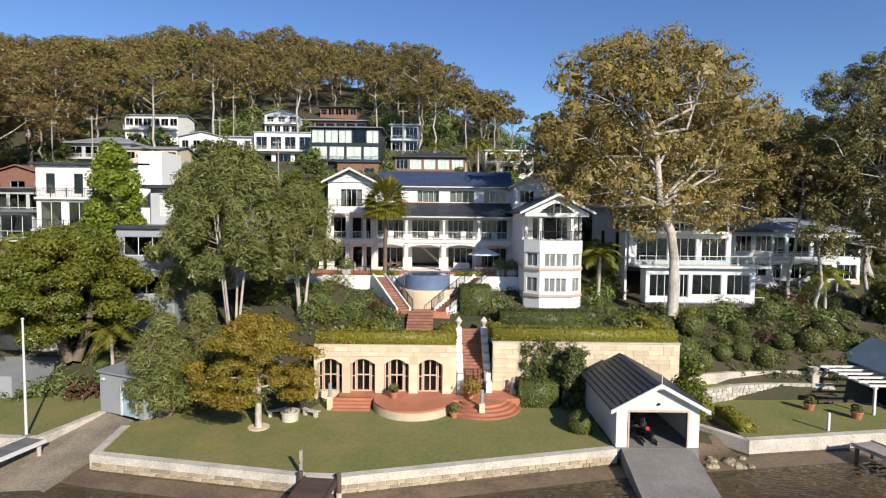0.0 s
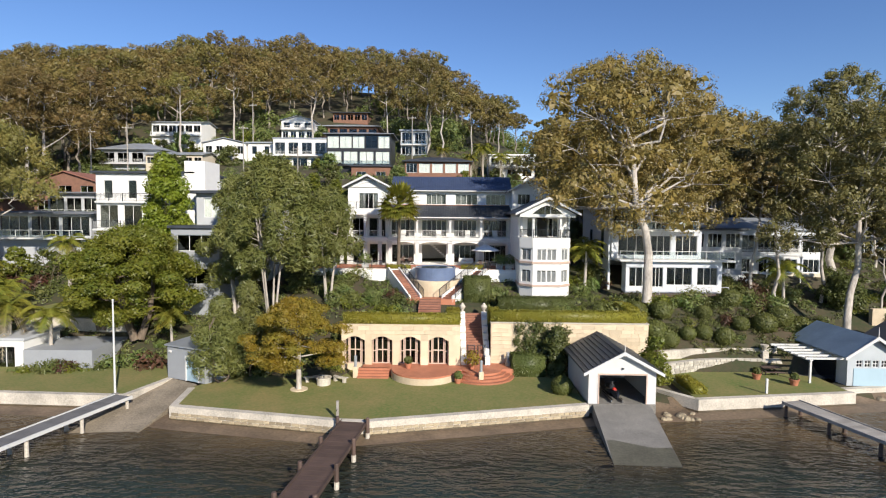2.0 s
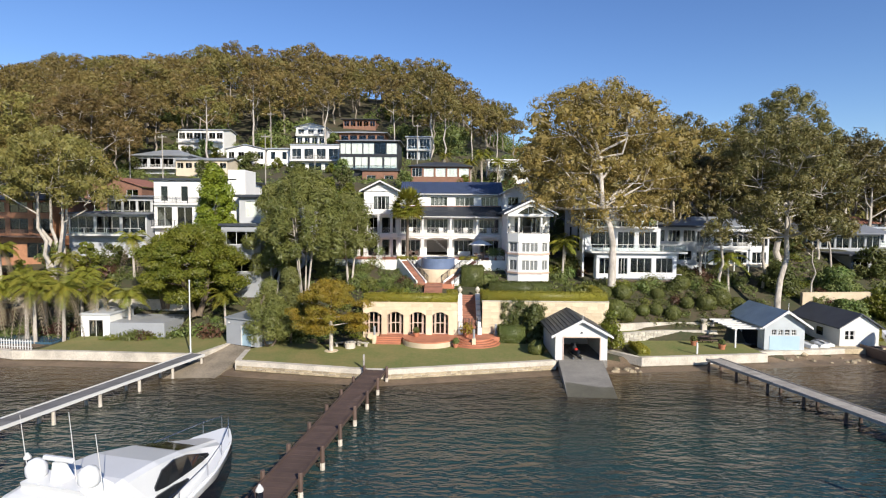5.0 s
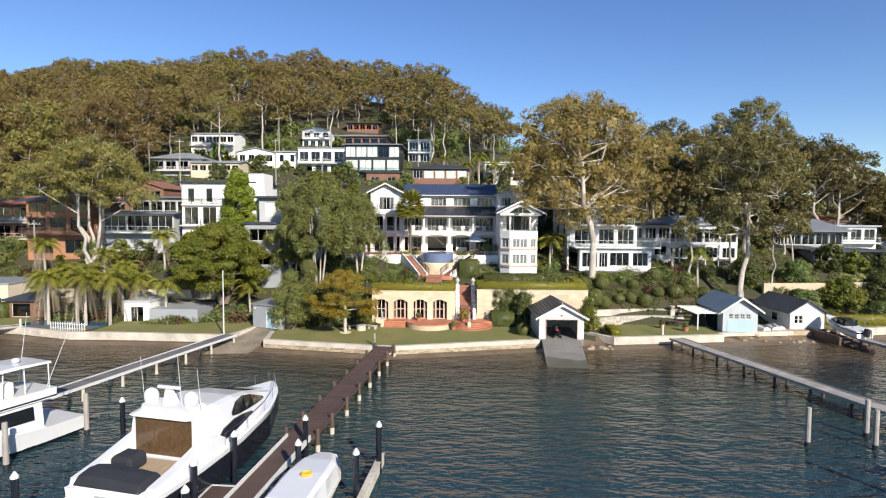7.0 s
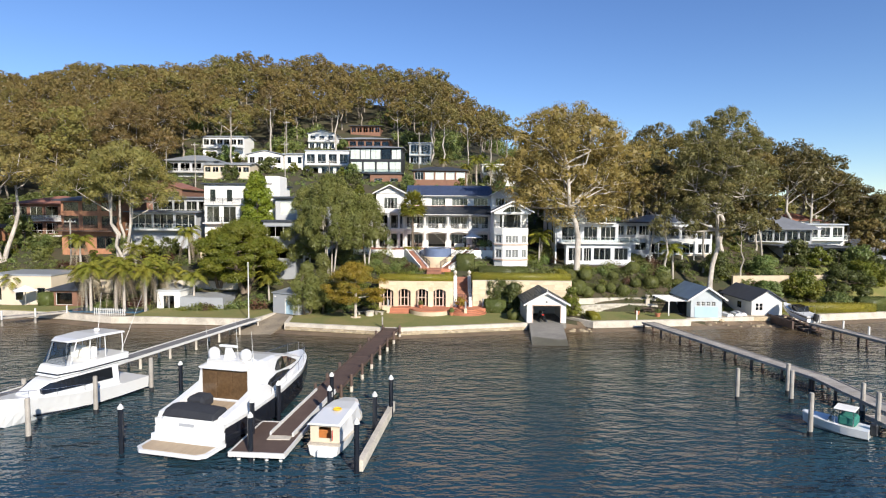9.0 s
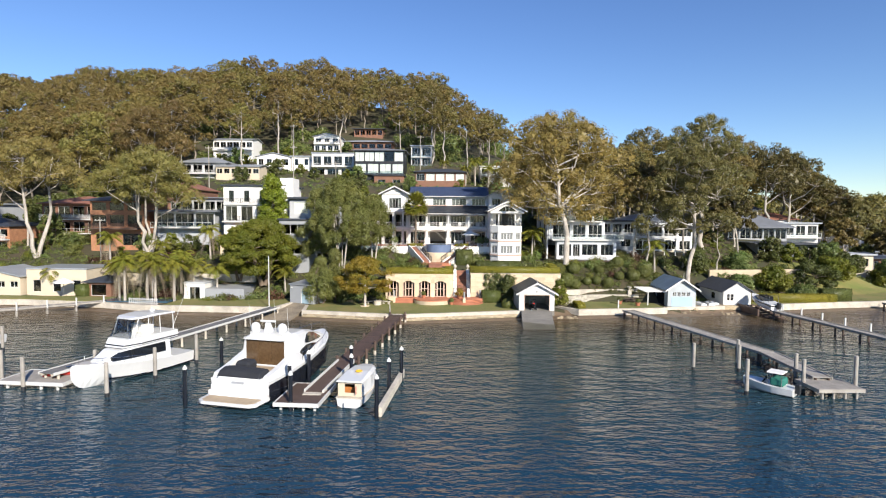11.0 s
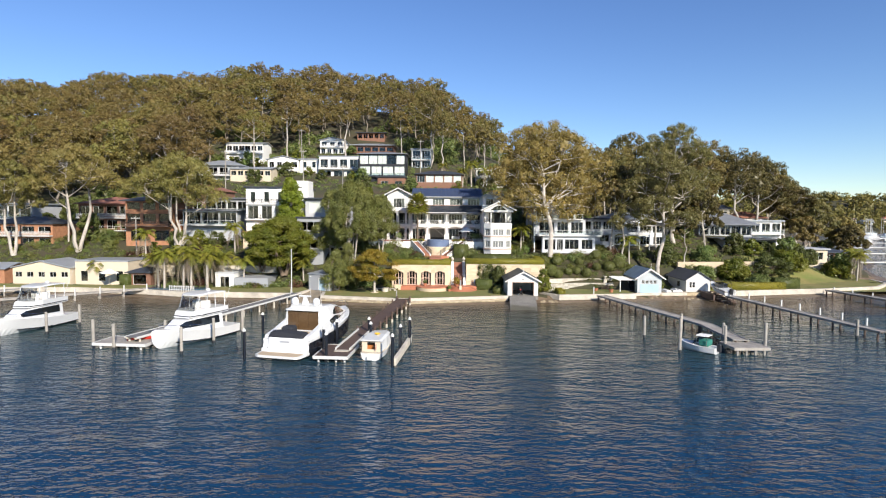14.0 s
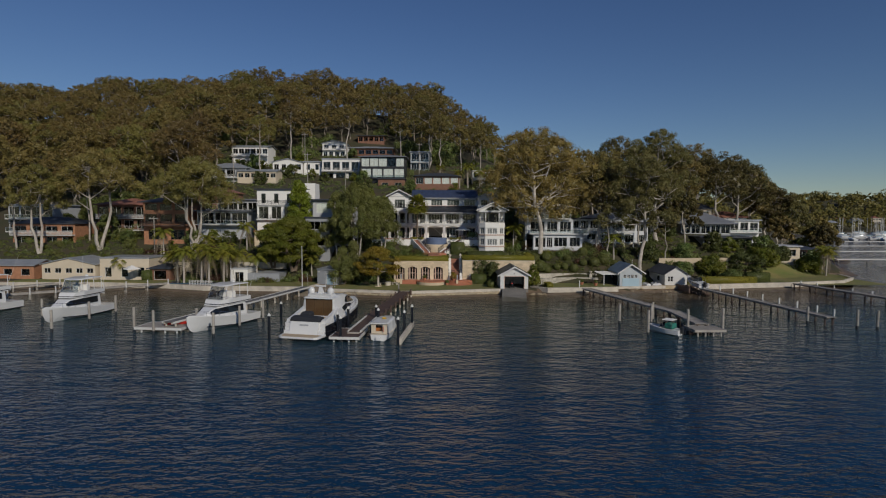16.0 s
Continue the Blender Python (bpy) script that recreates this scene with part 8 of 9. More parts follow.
for sgn in (-1, 1):
    for name, q in (("side_window", [(7.9, 3.25, 3.4), (8.6, 3.15, 3.84), (9.7, 3.05, 3.84), (10.9, 2.95, 3.58), (12.0, 2.85, 3.2), (12.9, 2.8, 2.9)]), ("aft_window", [(5.9, 2.32, 2.42), (6.8, 2.36, 2.9), (8.0, 2.48, 3.06), (9.2, 2.6, 2.98), (10.3, 2.7, 2.8)])):
        rings = []
        for y, z0, z1 in q:
            a = float(np.interp(y, [r_[0] for r_ in CABIN], [r_[1] for r_ in CABIN]))
            b = float(np.interp(y, [r_[0] for r_ in CABIN], [r_[2] for r_ in CABIN]))
            zl = float(np.interp(y, [r_[0] for r_ in CABIN], [r_[3] for r_ in CABIN]))
            zh = float(np.interp(y, [r_[0] for r_ in CABIN], [r_[4] - 0.12 for r_ in CABIN]))

            def wx(z):
                return a + (b - a) * (z - zl) / (zh - zl)
            rings.append([(sgn * (wx(z0) + 0.1), y, z0), (sgn * (wx(z1) + 0.1), y, z1), (sgn * (wx(z1) - 0.05), y, z1), (sgn * (wx(z0) - 0.05), y, z0)])
        part(name, Shape().loft(rings, True), TINT, ya, "dark tinted side window")
    for y in (8.0, 9.4, 10.8):
        part("porthole", Shape().tube((sgn * 2.5, y, 1.45), (sgn * 2.66, y, 1.45), 0.13, n=10), TINT, ya)
    r = Shape()
    pr = [(6.5, 2.5, 2.1), (9.0, 2.42, 2.2), (11.5, 2.15, 2.4), (13.5, 1.6, 2.55), (15.4, 0.8, 2.75), (16.3, 0.2, 2.85)]
    for (a, b, z), (c_, e_, f_) in zip(pr, pr[1:]):
        r.tube((sgn * b, a, z + 0.65), (sgn * e_, c_, f_ + 0.65), 0.022, n=5)
    for a, b, z in pr:
        r.tube((sgn * b, a, z), (sgn * b, a, z + 0.65), 0.018, n=5)
    part("guard_rail", r, STEEL, ya)
part("roof_overhang", Shape().loft([[(-1.6, y, z), (-1.9, y, z + 0.06), (-1.6, y, z + 0.14), (1.6, y, z + 0.14), (1.9, y, z + 0.06), (1.6, y, z)] for y, z in ((4.3, 4.0), (4.5, 4.05), (5.2, 4.12))], True), GEL, ya)
part("radar_arch", Shape().loft([[(-1.7, 5.0, 4.1), (-1.4, 4.7, 4.55), (1.4, 4.7, 4.55), (1.7, 5.0, 4.1)], [(-1.7, 6.2, 4.2), (-1.4, 5.8, 4.6), (1.4, 5.8, 4.6), (1.7, 6.2, 4.2)]], True), GEL, ya)
for x in (-1.25, 1.25):
    part("radome", Shape().lathe((x, 5.3, 4.5), [(0.32, 0), (0.4, 0.15), (0.4, 0.45), (0.28, 0.65), (0.05, 0.75)], 14), GEL, ya, "white satellite dome", True)
part("radar_mast", Shape().loft([[(-0.3, 5.0, 4.55), (0.3, 5.0, 4.55), (0.3, 5.6, 4.55), (-0.3, 5.6, 4.55)], [(-0.15, 5.0, 5.3), (0.15, 5.0, 5.3), (0.15, 5.3, 5.3), (-0.15, 5.3, 5.3)]], True), GEL, ya)
part("radar_bar", Shape().rbox(-0.7, 5.05, 5.32, 0.7, 5.25, 5.48, 0.04), GEL, ya)
for x, z in ((-1.75, 6.9), (0.6, 7.2), (1.8, 6.5)):
    part("aerial", Shape().tube((x, 5.4, 4.2), (x, 5.1, z), 0.022, 0.01, 5), TRIM, ya)

cr = thing("motor_cruiser", "white flybridge motor cruiser with a dark window band", "boat", Matrix.Translation((-28.3, 9.0, 0)) @ Matrix.Rotation(math.pi - math.atan2(4.7, 13.0), 4, "Z") @ Matrix.Diagonal((0.93, 0.8, 0.96, 1)))
hull([(0, 2.1, 2.0, 1.25, 0.2, -0.5), (4, 2.25, 2.05, 1.35, 0.2, -0.6), (8, 2.2, 1.8, 1.65, 0.35, -0.6), (11.5, 1.55, 0.9, 2.0, 0.7, -0.4), (14, 0.55, 0.2, 2.3, 1.2, 0.2), (14.9, 0.08, 0.04, 2.4, 1.7, 1.2)], GEL, cr)
part("boot_stripe", Shape().loft([[(-b, y, z), (-b, y, z + 0.12), (b, y, z + 0.12), (b, y, z)] for y, b, z in ((-0.02, 2.03, 0.12), (4, 2.09, 0.12), (8, 1.86, 0.26), (11.5, 1.05, 0.45))], True), NAVY, cr)
part("deck", Shape().loft([[(-b, y, z), (-b, y, z + 0.1), (b, y, z + 0.1), (b, y, z)] for y, b, z in ((3.5, 2.15, 1.3), (8, 2.1, 1.62), (11.5, 1.45, 1.97), (14.5, 0.3, 2.33))], True), GEL, cr)
part("cockpit_floor", Shape().box(-1.9, 0.2, 0.85, 1.9, 3.5, 0.9), TEAK, cr)
deckhouse([(3.4, 1.85, 1.65, 1.3, 3.2), (7.6, 1.85, 1.6, 1.4, 3.2), (10.0, 1.6, 1.25, 1.75, 2.95), (12.0, 1.0, 0.65, 2.0, 2.25)], GEL, cr, "deckhouse")
part("window_band", Shape().loft([[(-a, y, z0), (-b, y, z1), (b, y, z1), (a, y, z0)] for y, a, b, z0, z1 in ((4.2, 1.87, 1.77, 2.0, 2.95), (7.8, 1.84, 1.68, 2.1, 2.95), (10.1, 1.6, 1.36, 2.15, 2.85), (11.0, 1.36, 1.12, 2.15, 2.5))], True), TINT, cr, "dark wrap-around windows")
part("flybridge", Shape().loft([[(-1.75, 2.2, 3.2), (-1.8, 2.2, 3.95), (1.8, 2.2, 3.95), (1.75, 2.2, 3.2)], [(-1.75, 7.6, 3.2), (-1.8, 7.6, 4.0), (1.8, 7.6, 4.0), (1.75, 7.6, 3.2)], [(-1.25, 9.7, 3.15), (-1.35, 9.1, 3.9), (1.35, 9.1, 3.9), (1.25, 9.7, 3.15)]], True), GEL, cr)
part("flybridge_stripe", Shape().loft([[(-1.79, 2.19, 3.3), (-1.79, 2.19, 3.4), (1.79, 2.19, 3.4), (1.79, 2.19, 3.3)], [(-1.79, 7.6, 3.3), (-1.79, 7.6, 3.4), (1.79, 7.6, 3.4), (1.79, 7.6, 3.3)], [(-1.31, 9.6, 3.3), (-1.31, 9.56, 3.4), (1.31, 9.56, 3.4), (1.31, 9.6, 3.3)]], True), NAVY, cr)
part("hardtop", Shape().loft([[(-1.6, 2.4, 5.75), (-1.5, 2.4, 5.87), (1.5, 2.4, 5.87), (1.6, 2.4, 5.75)], [(-1.8, 5.2, 5.85), (-1.6, 5.2, 6.02), (1.6, 5.2, 6.02), (1.8, 5.2, 5.85)], [(-1.75, 7.4, 5.8), (-1.5, 7.4, 5.94), (1.5, 7.4, 5.94), (1.75, 7.4, 5.8)], [(-1.1, 8.2, 5.74), (-0.9, 8.2, 5.84), (0.9, 8.2, 5.84), (1.1, 8.2, 5.74)]], True), GEL, cr, "white hardtop")
for x in (-1.5, 1.5):
    for y, y2 in ((2.6, 2.6), (4.6, 4.6), (6.4, 6.2), (8.4, 7.6)):
        part("hardtop_leg", Shape().tube((x, y, 3.9), (x * 0.95, y2, 5.85), 0.05, n=6), GEL, cr)
part("clear_curtain", Shape().loft([[(-1.45, 8.8, 3.95), (1.45, 8.8, 3.95)], [(-1.2, 7.9, 5.75), (1.2, 7.9, 5.75)], [(-1.2, 7.88, 5.75), (1.2, 7.88, 5.75)], [(-1.45, 8.78, 3.95), (1.45, 8.78, 3.95)]], True, False), BALGLASS, cr).visible_shadow = False
for x in (-0.7, 0.7):
    part("helm_seat", Shape().rbox(x - 0.5, 5.2, 3.95, x + 0.5, 6.2, 4.9, 0.1), FABRIC, cr)
part("radar_dome", Shape().lathe((0, 4.2, 6.0), [(0.25, 0), (0.3, 0.1), (0.22, 0.26), (0.03, 0.3)], 12), GEL, cr)
for x in (-1.4, 1.4):
    part("fishing_pole", Shape().tube((x, 3.2, 3.2), (x * 1.9, 1.2, 9.0), 0.03, 0.012, 5), TRIM, cr)
for sgn in (-1, 1):
    r = Shape()
    pr = [(7.5, 2.1, 1.65), (10, 1.8, 1.85), (12.2, 1.25, 2.1), (14.3, 0.42, 2.35)]
    for (a, b, z), (c_, e_, f_) in zip(pr, pr[1:]):
        r.tube((sgn * b, a, z + 0.6), (sgn * e_, c_, f_ + 0.6), 0.022, n=5)
    for a, b, z in pr:
        r.tube((sgn * b, a, z), (sgn * b, a, z + 0.6), 0.018, n=5)
    part("guard_rail", r, STEEL, cr)
part("anchor_roller", Shape().rbox(-0.12, 14.4, 2.3, 0.12, 15.3, 2.45, 0.03), STEEL, cr)
cr["group"] = "motor cruisers"
copy_thing(cr, Matrix.Translation((-54.0, 15.3, 0)) @ Matrix.Rotation(math.pi - 0.08, 4, "Z"))
copy_thing(cr, Matrix.Translation((-70.0, 17.5, 0)) @ Matrix.Rotation(math.pi - 0.2, 4, "Z"))

td = thing("cabin_launch", "small white cabin launch with a cream canopy", "boat", Matrix.Translation((-7.5, -5.3, 0)) @ Matrix.Rotation(-0.13, 4, "Z") @ Matrix.Diagonal((0.95, 0.92, 0.95, 1)))
hull([(0, 1.1, 0.95, 0.85, 0.15, -0.3), (2.5, 1.3, 1.15, 0.85, 0.15, -0.4), (5.5, 1.15, 0.8, 1.0, 0.3, -0.35), (7.4, 0.4, 0.2, 1.25, 0.6, 0.0), (8.0, 0.06, 0.03, 1.35, 0.9, 0.6)], GEL, td)
part("rubbing_strake", Shape().loft([[(-b, y, z), (-b, y, z + 0.07), (b, y, z + 0.07), (b, y, z)] for y, b, z in ((-0.03, 1.14, 0.8), (2.5, 1.34, 0.8), (5.5, 1.19, 0.95), (7.4, 0.44, 1.2))], True), COPING, td)
cab = wall(Shape(), -1.05, 1.05, 0.9, 2.2, 0.35, 0.42, [(-0.45, 0.45, 1.2, 2.0)])
part("aft_curtain", cab, CREAM, td, "cream canvas aft curtain")
for sgn in (-1, 1):
    part("cabin_side", Shape().loft([[(sgn * 1.05, 0.42, 0.9), (sgn * 1.05, 0.42, 2.2), (sgn * 1.0, 0.42, 2.2), (sgn * 1.0, 0.42, 0.9)], [(sgn * 1.22, 3.0, 0.9), (sgn * 1.1, 3.0, 2.25), (sgn * 1.05, 3.0, 2.25), (sgn * 1.17, 3.0, 0.9)], [(sgn * 1.1, 5.4, 1.0), (sgn * 0.9, 5.2, 2.2), (sgn * 0.85, 5.2, 2.2), (sgn * 1.05, 5.4, 1.0)]], True), GEL, td)
part("canopy", Shape().loft([[(-1.2, 0.1, 2.18), (-1.05, 0.1, 2.32), (1.05, 0.1, 2.32), (1.2, 0.1, 2.18)], [(-1.3, 3.0, 2.25), (-1.0, 3.0, 2.45), (1.0, 3.0, 2.45), (1.3, 3.0, 2.25)], [(-1.15, 4.8, 2.22), (-0.85, 4.8, 2.4), (0.85, 4.8, 2.4), (1.15, 4.8, 2.22)], [(-0.62, 6.1, 2.15), (-0.4, 6.1, 2.26), (0.4, 6.1, 2.26), (0.62, 6.1, 2.15)]], True), GEL, td, "white hard canopy")
part("inner_seat", Shape().rbox(-0.8, 1.0, 0.9, 0.8, 1.8, 1.5, 0.06), ORNG, td, "orange varnished seat")
part("lifebuoy", Shape().lathe((0.15, 2.6, 2.46), [(0.26, 0), (0.34, 0.06), (0.26, 0.12), (0.18, 0.06)], 14), YELP, td, "yellow lifebuoy")
part("flag", Shape().box(0.62, -0.02, 1.2, 0.66, 0.1, 1.9), REDP, td, "red ensign hanging limp")
part("outboard_bracket", Shape().rbox(-0.35, -0.35, 0.1, 0.35, 0.02, 0.55, 0.05), GEL, td)

rb = thing("runabout", "small white runabout with a green cover", "boat", Matrix.Translation((30.9, -1.0, 0)) @ Matrix.Rotation(radians(45), 4, "Z") @ Matrix.Diagonal((0.9, 0.8, 0.95, 1)))
hull([(0, 0.95, 0.85, 0.75, 0.15, -0.25), (2.0, 1.1, 0.95, 0.8, 0.18, -0.3), (4.0, 0.85, 0.55, 0.95, 0.35, -0.2), (5.2, 0.25, 0.1, 1.1, 0.7, 0.3)], GEL, rb)
part("deck", Shape().loft([[(-b, y, z), (-b, y, z + 0.05), (b, y, z + 0.05), (b, y, z)] for y, b, z in ((3.0, 0.98, 0.86), (4.2, 0.75, 0.96), (5.1, 0.25, 1.08))], True), GEL, rb)
part("windscreen", Shape().loft([[(-0.85, 3.1, 0.9), (0.85, 3.1, 0.9)], [(-0.75, 2.8, 1.5), (0.75, 2.8, 1.5)], [(-0.75, 2.77, 1.5), (0.75, 2.77, 1.5)], [(-0.85, 3.06, 0.9), (0.85, 3.06, 0.9)]], True, False), TINT, rb)
part("cover", Shape().rbox(-0.75, 0.9, 0.8, 0.75, 2.3, 1.55, 0.15), GREENC, rb, "green canvas cover")
part("bimini", Shape().loft([[(-0.9, 1.0, 2.0), (-0.7, 1.0, 2.08), (0.7, 1.0, 2.08), (0.9, 1.0, 2.0)], [(-0.9, 2.6, 2.0), (-0.7, 2.6, 2.08), (0.7, 2.6, 2.08), (0.9, 2.6, 2.0)]], True), FABRIC, rb)
for x in (-0.85, 0.85):
    for y in (1.1, 2.5):
        part("bimini_leg", Shape().tube((x, y, 0.8), (x, y, 2.02), 0.025, n=5), STEEL, rb)
part("outboard", Shape().rbox(-0.22, -0.55, 0.3, 0.22, 0.0, 1.2, 0.08), DARK, rb, "black outboard motor")

ky = thing("kayak", "red kayak lying on the grey pontoon", "kayak", Matrix.Translation((-34.6, 0.6, 0.72)) @ Matrix.Rotation(radians(-62), 4, "Z"))
part("hull", Shape().loft([[(-b, y, 0.28 + r_), (-b * 0.75, y, 0.06), (0, y, 0.0), (b * 0.75, y, 0.06), (b, y, 0.28 + r_), (0, y, 0.36 + r_)] for y, b, r_ in ((-1.9, 0.03, 0.12), (-1.2, 0.24, 0.03), (0, 0.33, 0.0), (1.2, 0.24, 0.03), (1.9, 0.03, 0.12))], True), REDP, ky)
part("cockpit_rim", Shape().lathe((0, 0, 0.355), [(0.16, 0), (0.2, 0.03), (0.17, 0.05)], 14), DARK, ky)

# slip cradle with a boat beside the white boatshed
cd = thing("slip_cradle", "dark timber slip cradle on rails", "cradle")
for x in (49.2, 51.2):
    part("rail_beam", Shape().poly([(x, 44.0, 1.1), (x + 0.25, 44.0, 1.1), (x + 1.3, 34.0, -0.3), (x + 1.05, 34.0, -0.3), (x, 44.0, 0.8), (x + 0.25, 44.0, 0.8), (x + 1.3, 34.0, -0.6), (x + 1.05, 34.0, -0.6)],
                                   [(0, 3, 2, 1), (4, 5, 6, 7), (0, 4, 7, 3), (3, 7, 6, 2), (2, 6, 5, 1), (1, 5, 4, 0)]), DKWOOD, cd)
for i in range(6):
    part("cross_beam", Shape().rbox(49.1 + i * 0.12, 43.2 - i * 1.3, 0.85 - i * 0.15, 51.6 + i * 0.12, 43.5 - i * 1.3, 1.12 - i * 0.15, 0.02), DKWOOD, cd)
part("side_frame", Shape().rbox(48.6, 37.5, 0.2, 48.9, 43.8, 1.3, 0.03), DKWOOD, cd)
cb = thing("cradle_boat", "white half-cabin boat on the slip cradle", "boat", Matrix.Translation((51.4, 37.2, 1.0)) @ Matrix.Rotation(radians(6), 4, "Z") @ Matrix.Rotation(radians(6), 4, "X"))
hull([(0, 1.1, 1.0, 1.1, 0.3, -0.2), (3, 1.2, 1.0, 1.15, 0.3, -0.25), (5, 0.8, 0.5, 1.35, 0.6, 0.0), (6.2, 0.1, 0.05, 1.5, 1.0, 0.6)], GEL, cb)
part("hull_stripe", Shape().loft([[(-b, y, z), (-b, y, z + 0.15), (b, y, z + 0.15), (b, y, z)] for y, b, z in ((-0.01, 1.11, 0.8), (3, 1.19, 0.85), (5, 0.78, 1.05))], True), NAVY, cb)
deckhouse([(2.2, 0.9, 0.8, 1.1, 1.9), (3.6, 0.85, 0.7, 1.15, 1.9), (4.8, 0.6, 0.4, 1.3, 1.5)], TINT, cb, "cabin_top")
part("outboard", Shape().rbox(-0.25, -0.6, 0.5, 0.25, 0.0, 1.5, 0.08), DARK, cb)
part("rail", Shape().tube((-0.9, 1.0, 1.1), (-0.7, 1.0, 2.3), 0.03, n=5).tube((0.9, 1.0, 1.1), (0.7, 1.0, 2.3), 0.03, n=5).tube((-0.7, 1.0, 2.3), (0.7, 1.0, 2.3), 0.03, n=5), STEEL, cb)
for i, (x, y, a) in enumerate(((42.6, 42.6, 0.2), (44.0, 42.9, -0.1), (45.0, 43.4, 0.1))):
    o = thing("dinghy", "upturned white dinghy on the sea wall", "dinghy", Matrix.Translation((x, y, 0.98)) @ Matrix.Rotation(a, 4, "Z"), "dinghies by the boatshed")
    part("hull", Shape().loft([[(-b, yy, 0), (-b * 0.8, yy, h * 0.7), (0, yy, h), (b * 0.8, yy, h * 0.7), (b, yy, 0)] for yy, b, h in ((0, 0.55, 0.45), (1.4, 0.65, 0.55), (2.4, 0.45, 0.45), (2.9, 0.05, 0.2))], True), GEL, o)
    part("keel", Shape().box(-0.03, 0.1, 0.45, 0.03, 2.3, 0.6), WOOD, o)

# ---- far shore with its marina ----
fv, fq = [], []
fxs, fys = np.linspace(120, 900, 60), np.linspace(470, 900, 24)
for y in fys:
    for x in fxs:
        r = min(1, (y - 470) / 120) * min(1, (x - 120) / 60)
        fv.append((x, y, -1 + r * (34 + 9 * noise.noise((x * 0.012, y * 0.012, 3)) + 7 * noise.noise((x * 0.05, y * 0.05, 1)))))
fq = [(j * 60 + i, j * 60 + i + 1, (j + 1) * 60 + i + 1, (j + 1) * 60 + i) for j in range(23) for i in range(59)]
far = new("ground_far_shore", array_mesh("ground_far_shore", fv, fq, [SOIL]))
tagged(far, "wooded far shore across the bay", "ground", "", "structure")
g = np.random.default_rng(9)
cs = []
while len(cs) < 1500:
    x, y = g.uniform(200, 800), g.uniform(478, 640)
    r = min(1, (y - 470) / 120) * min(1, (x - 120) / 60)
    cs.append((x, y, -1 + r * (34 + 9 * noise.noise((x * 0.012, y * 0.012, 3)) + 7 * noise.noise((x * 0.05, y * 0.05, 1))) + g.uniform(2, 7)))
v, q = clumps(g, np.array(cs), g.uniform(3, 6, len(cs)), 26, 1.5, 0.6)
tagged(new("far_shore_woods", array_mesh("far_shore_woods", v, q, [F_GUM2])), "dark woods on the far shore", "forest", "", "stuff")
for i in range(10):
    x, y = 290 + i * 22 + g.uniform(-6, 6), 480 + g.uniform(2, 40)
    h_ = house("distant waterside house on the far shore", x, x + 11, y, y + 8, 2 + (y - 480) * 0.2, [storey(3.0, 4, 0.15, 0.2, 0.8, 1), storey(3.0, 4, 0.15, 0.2, 0.8, 1)], (WHITE, CREAM, PALE)[i % 3], (ZINC, REDTILE)[i % 2], "hip", 2.0)
boat = thing("sailing_boat", "white sailing yacht with a bare mast in the marina", "boat", None, "marina yachts")
hull([(0, 1.3, 1.1, 1.2, 0.2, -0.4), (4, 1.7, 1.3, 1.2, 0.2, -0.5), (8, 1.1, 0.6, 1.4, 0.4, -0.3), (10.5, 0.1, 0.05, 1.6, 1.0, 0.6)], GEL, boat)
deckhouse([(2.5, 1.1, 0.9, 1.2, 1.9), (5, 1.0, 0.8, 1.25, 1.85), (7, 0.6, 0.4, 1.3, 1.5)], GEL, boat, "cabin_top")
part("mast", Shape().tube((0, 5.5, 1.2), (0, 5.5, 15.0), 0.12, 0.08, 6).tube((-1.2, 5.5, 9), (1.2, 5.5, 9), 0.05, n=4), TRIM, boat)
part("boom", Shape().tube((0, 5.5, 2.6), (0, 1.0, 2.5), 0.2, 0.15, 6), BLUED, boat)
first_boat = True
for i in range(46):
    y = g.uniform(290, 455)
    x = (y + 72) * g.uniform(0.715, 0.83)
    m = Matrix.Translation((x, y, 0)) @ Matrix.Rotation(g.uniform(-0.3, 0.3) + (math.pi / 2 if i % 3 else 0), 4, "Z")
    if first_boat:
        boat.matrix_basis, first_boat = m, False
    else:
        copy_thing(boat, m)
for i, y in enumerate((120, 165, 210, 260)):
    jetty("distant timber marina jetty across the bay", [((y + 72) * 0.70, y), ((y + 72) * 0.70 + 70, y + 4)], 2.2, 0.9, WOOD, TRIM, 12.0)


# ---- small things ----
fp = thing("flagpole", "tall white flagpole on the western lawn", "flagpole")
part("pole", Shape().tube((-27.7, 35.8 + 0.5, 1.1), (-27.7, 36.3, 9.0), 0.09, 0.06, 10), TRIM, fp)
part("truck", Shape().dome((-27.7, 36.3, 9.0), 0.1, 8, 4), TRIM, fp)
part("foot", Shape().lathe((-27.7, 36.3, 1.1), [(0.28, 0), (0.28, 0.12), (0.12, 0.2)], 12), CONC, fp)
pit = thing("fire_pit", "round pale stone fire pit", "fire pit")
part("ring", Shape().lathe((-11.2, 39.9, 1.08), [(0.6, 0), (0.62, 0.55), (0.7, 0.6), (0.7, 0.68), (0.5, 0.68), (0.45, 0.35)], 20), COPING, pit)
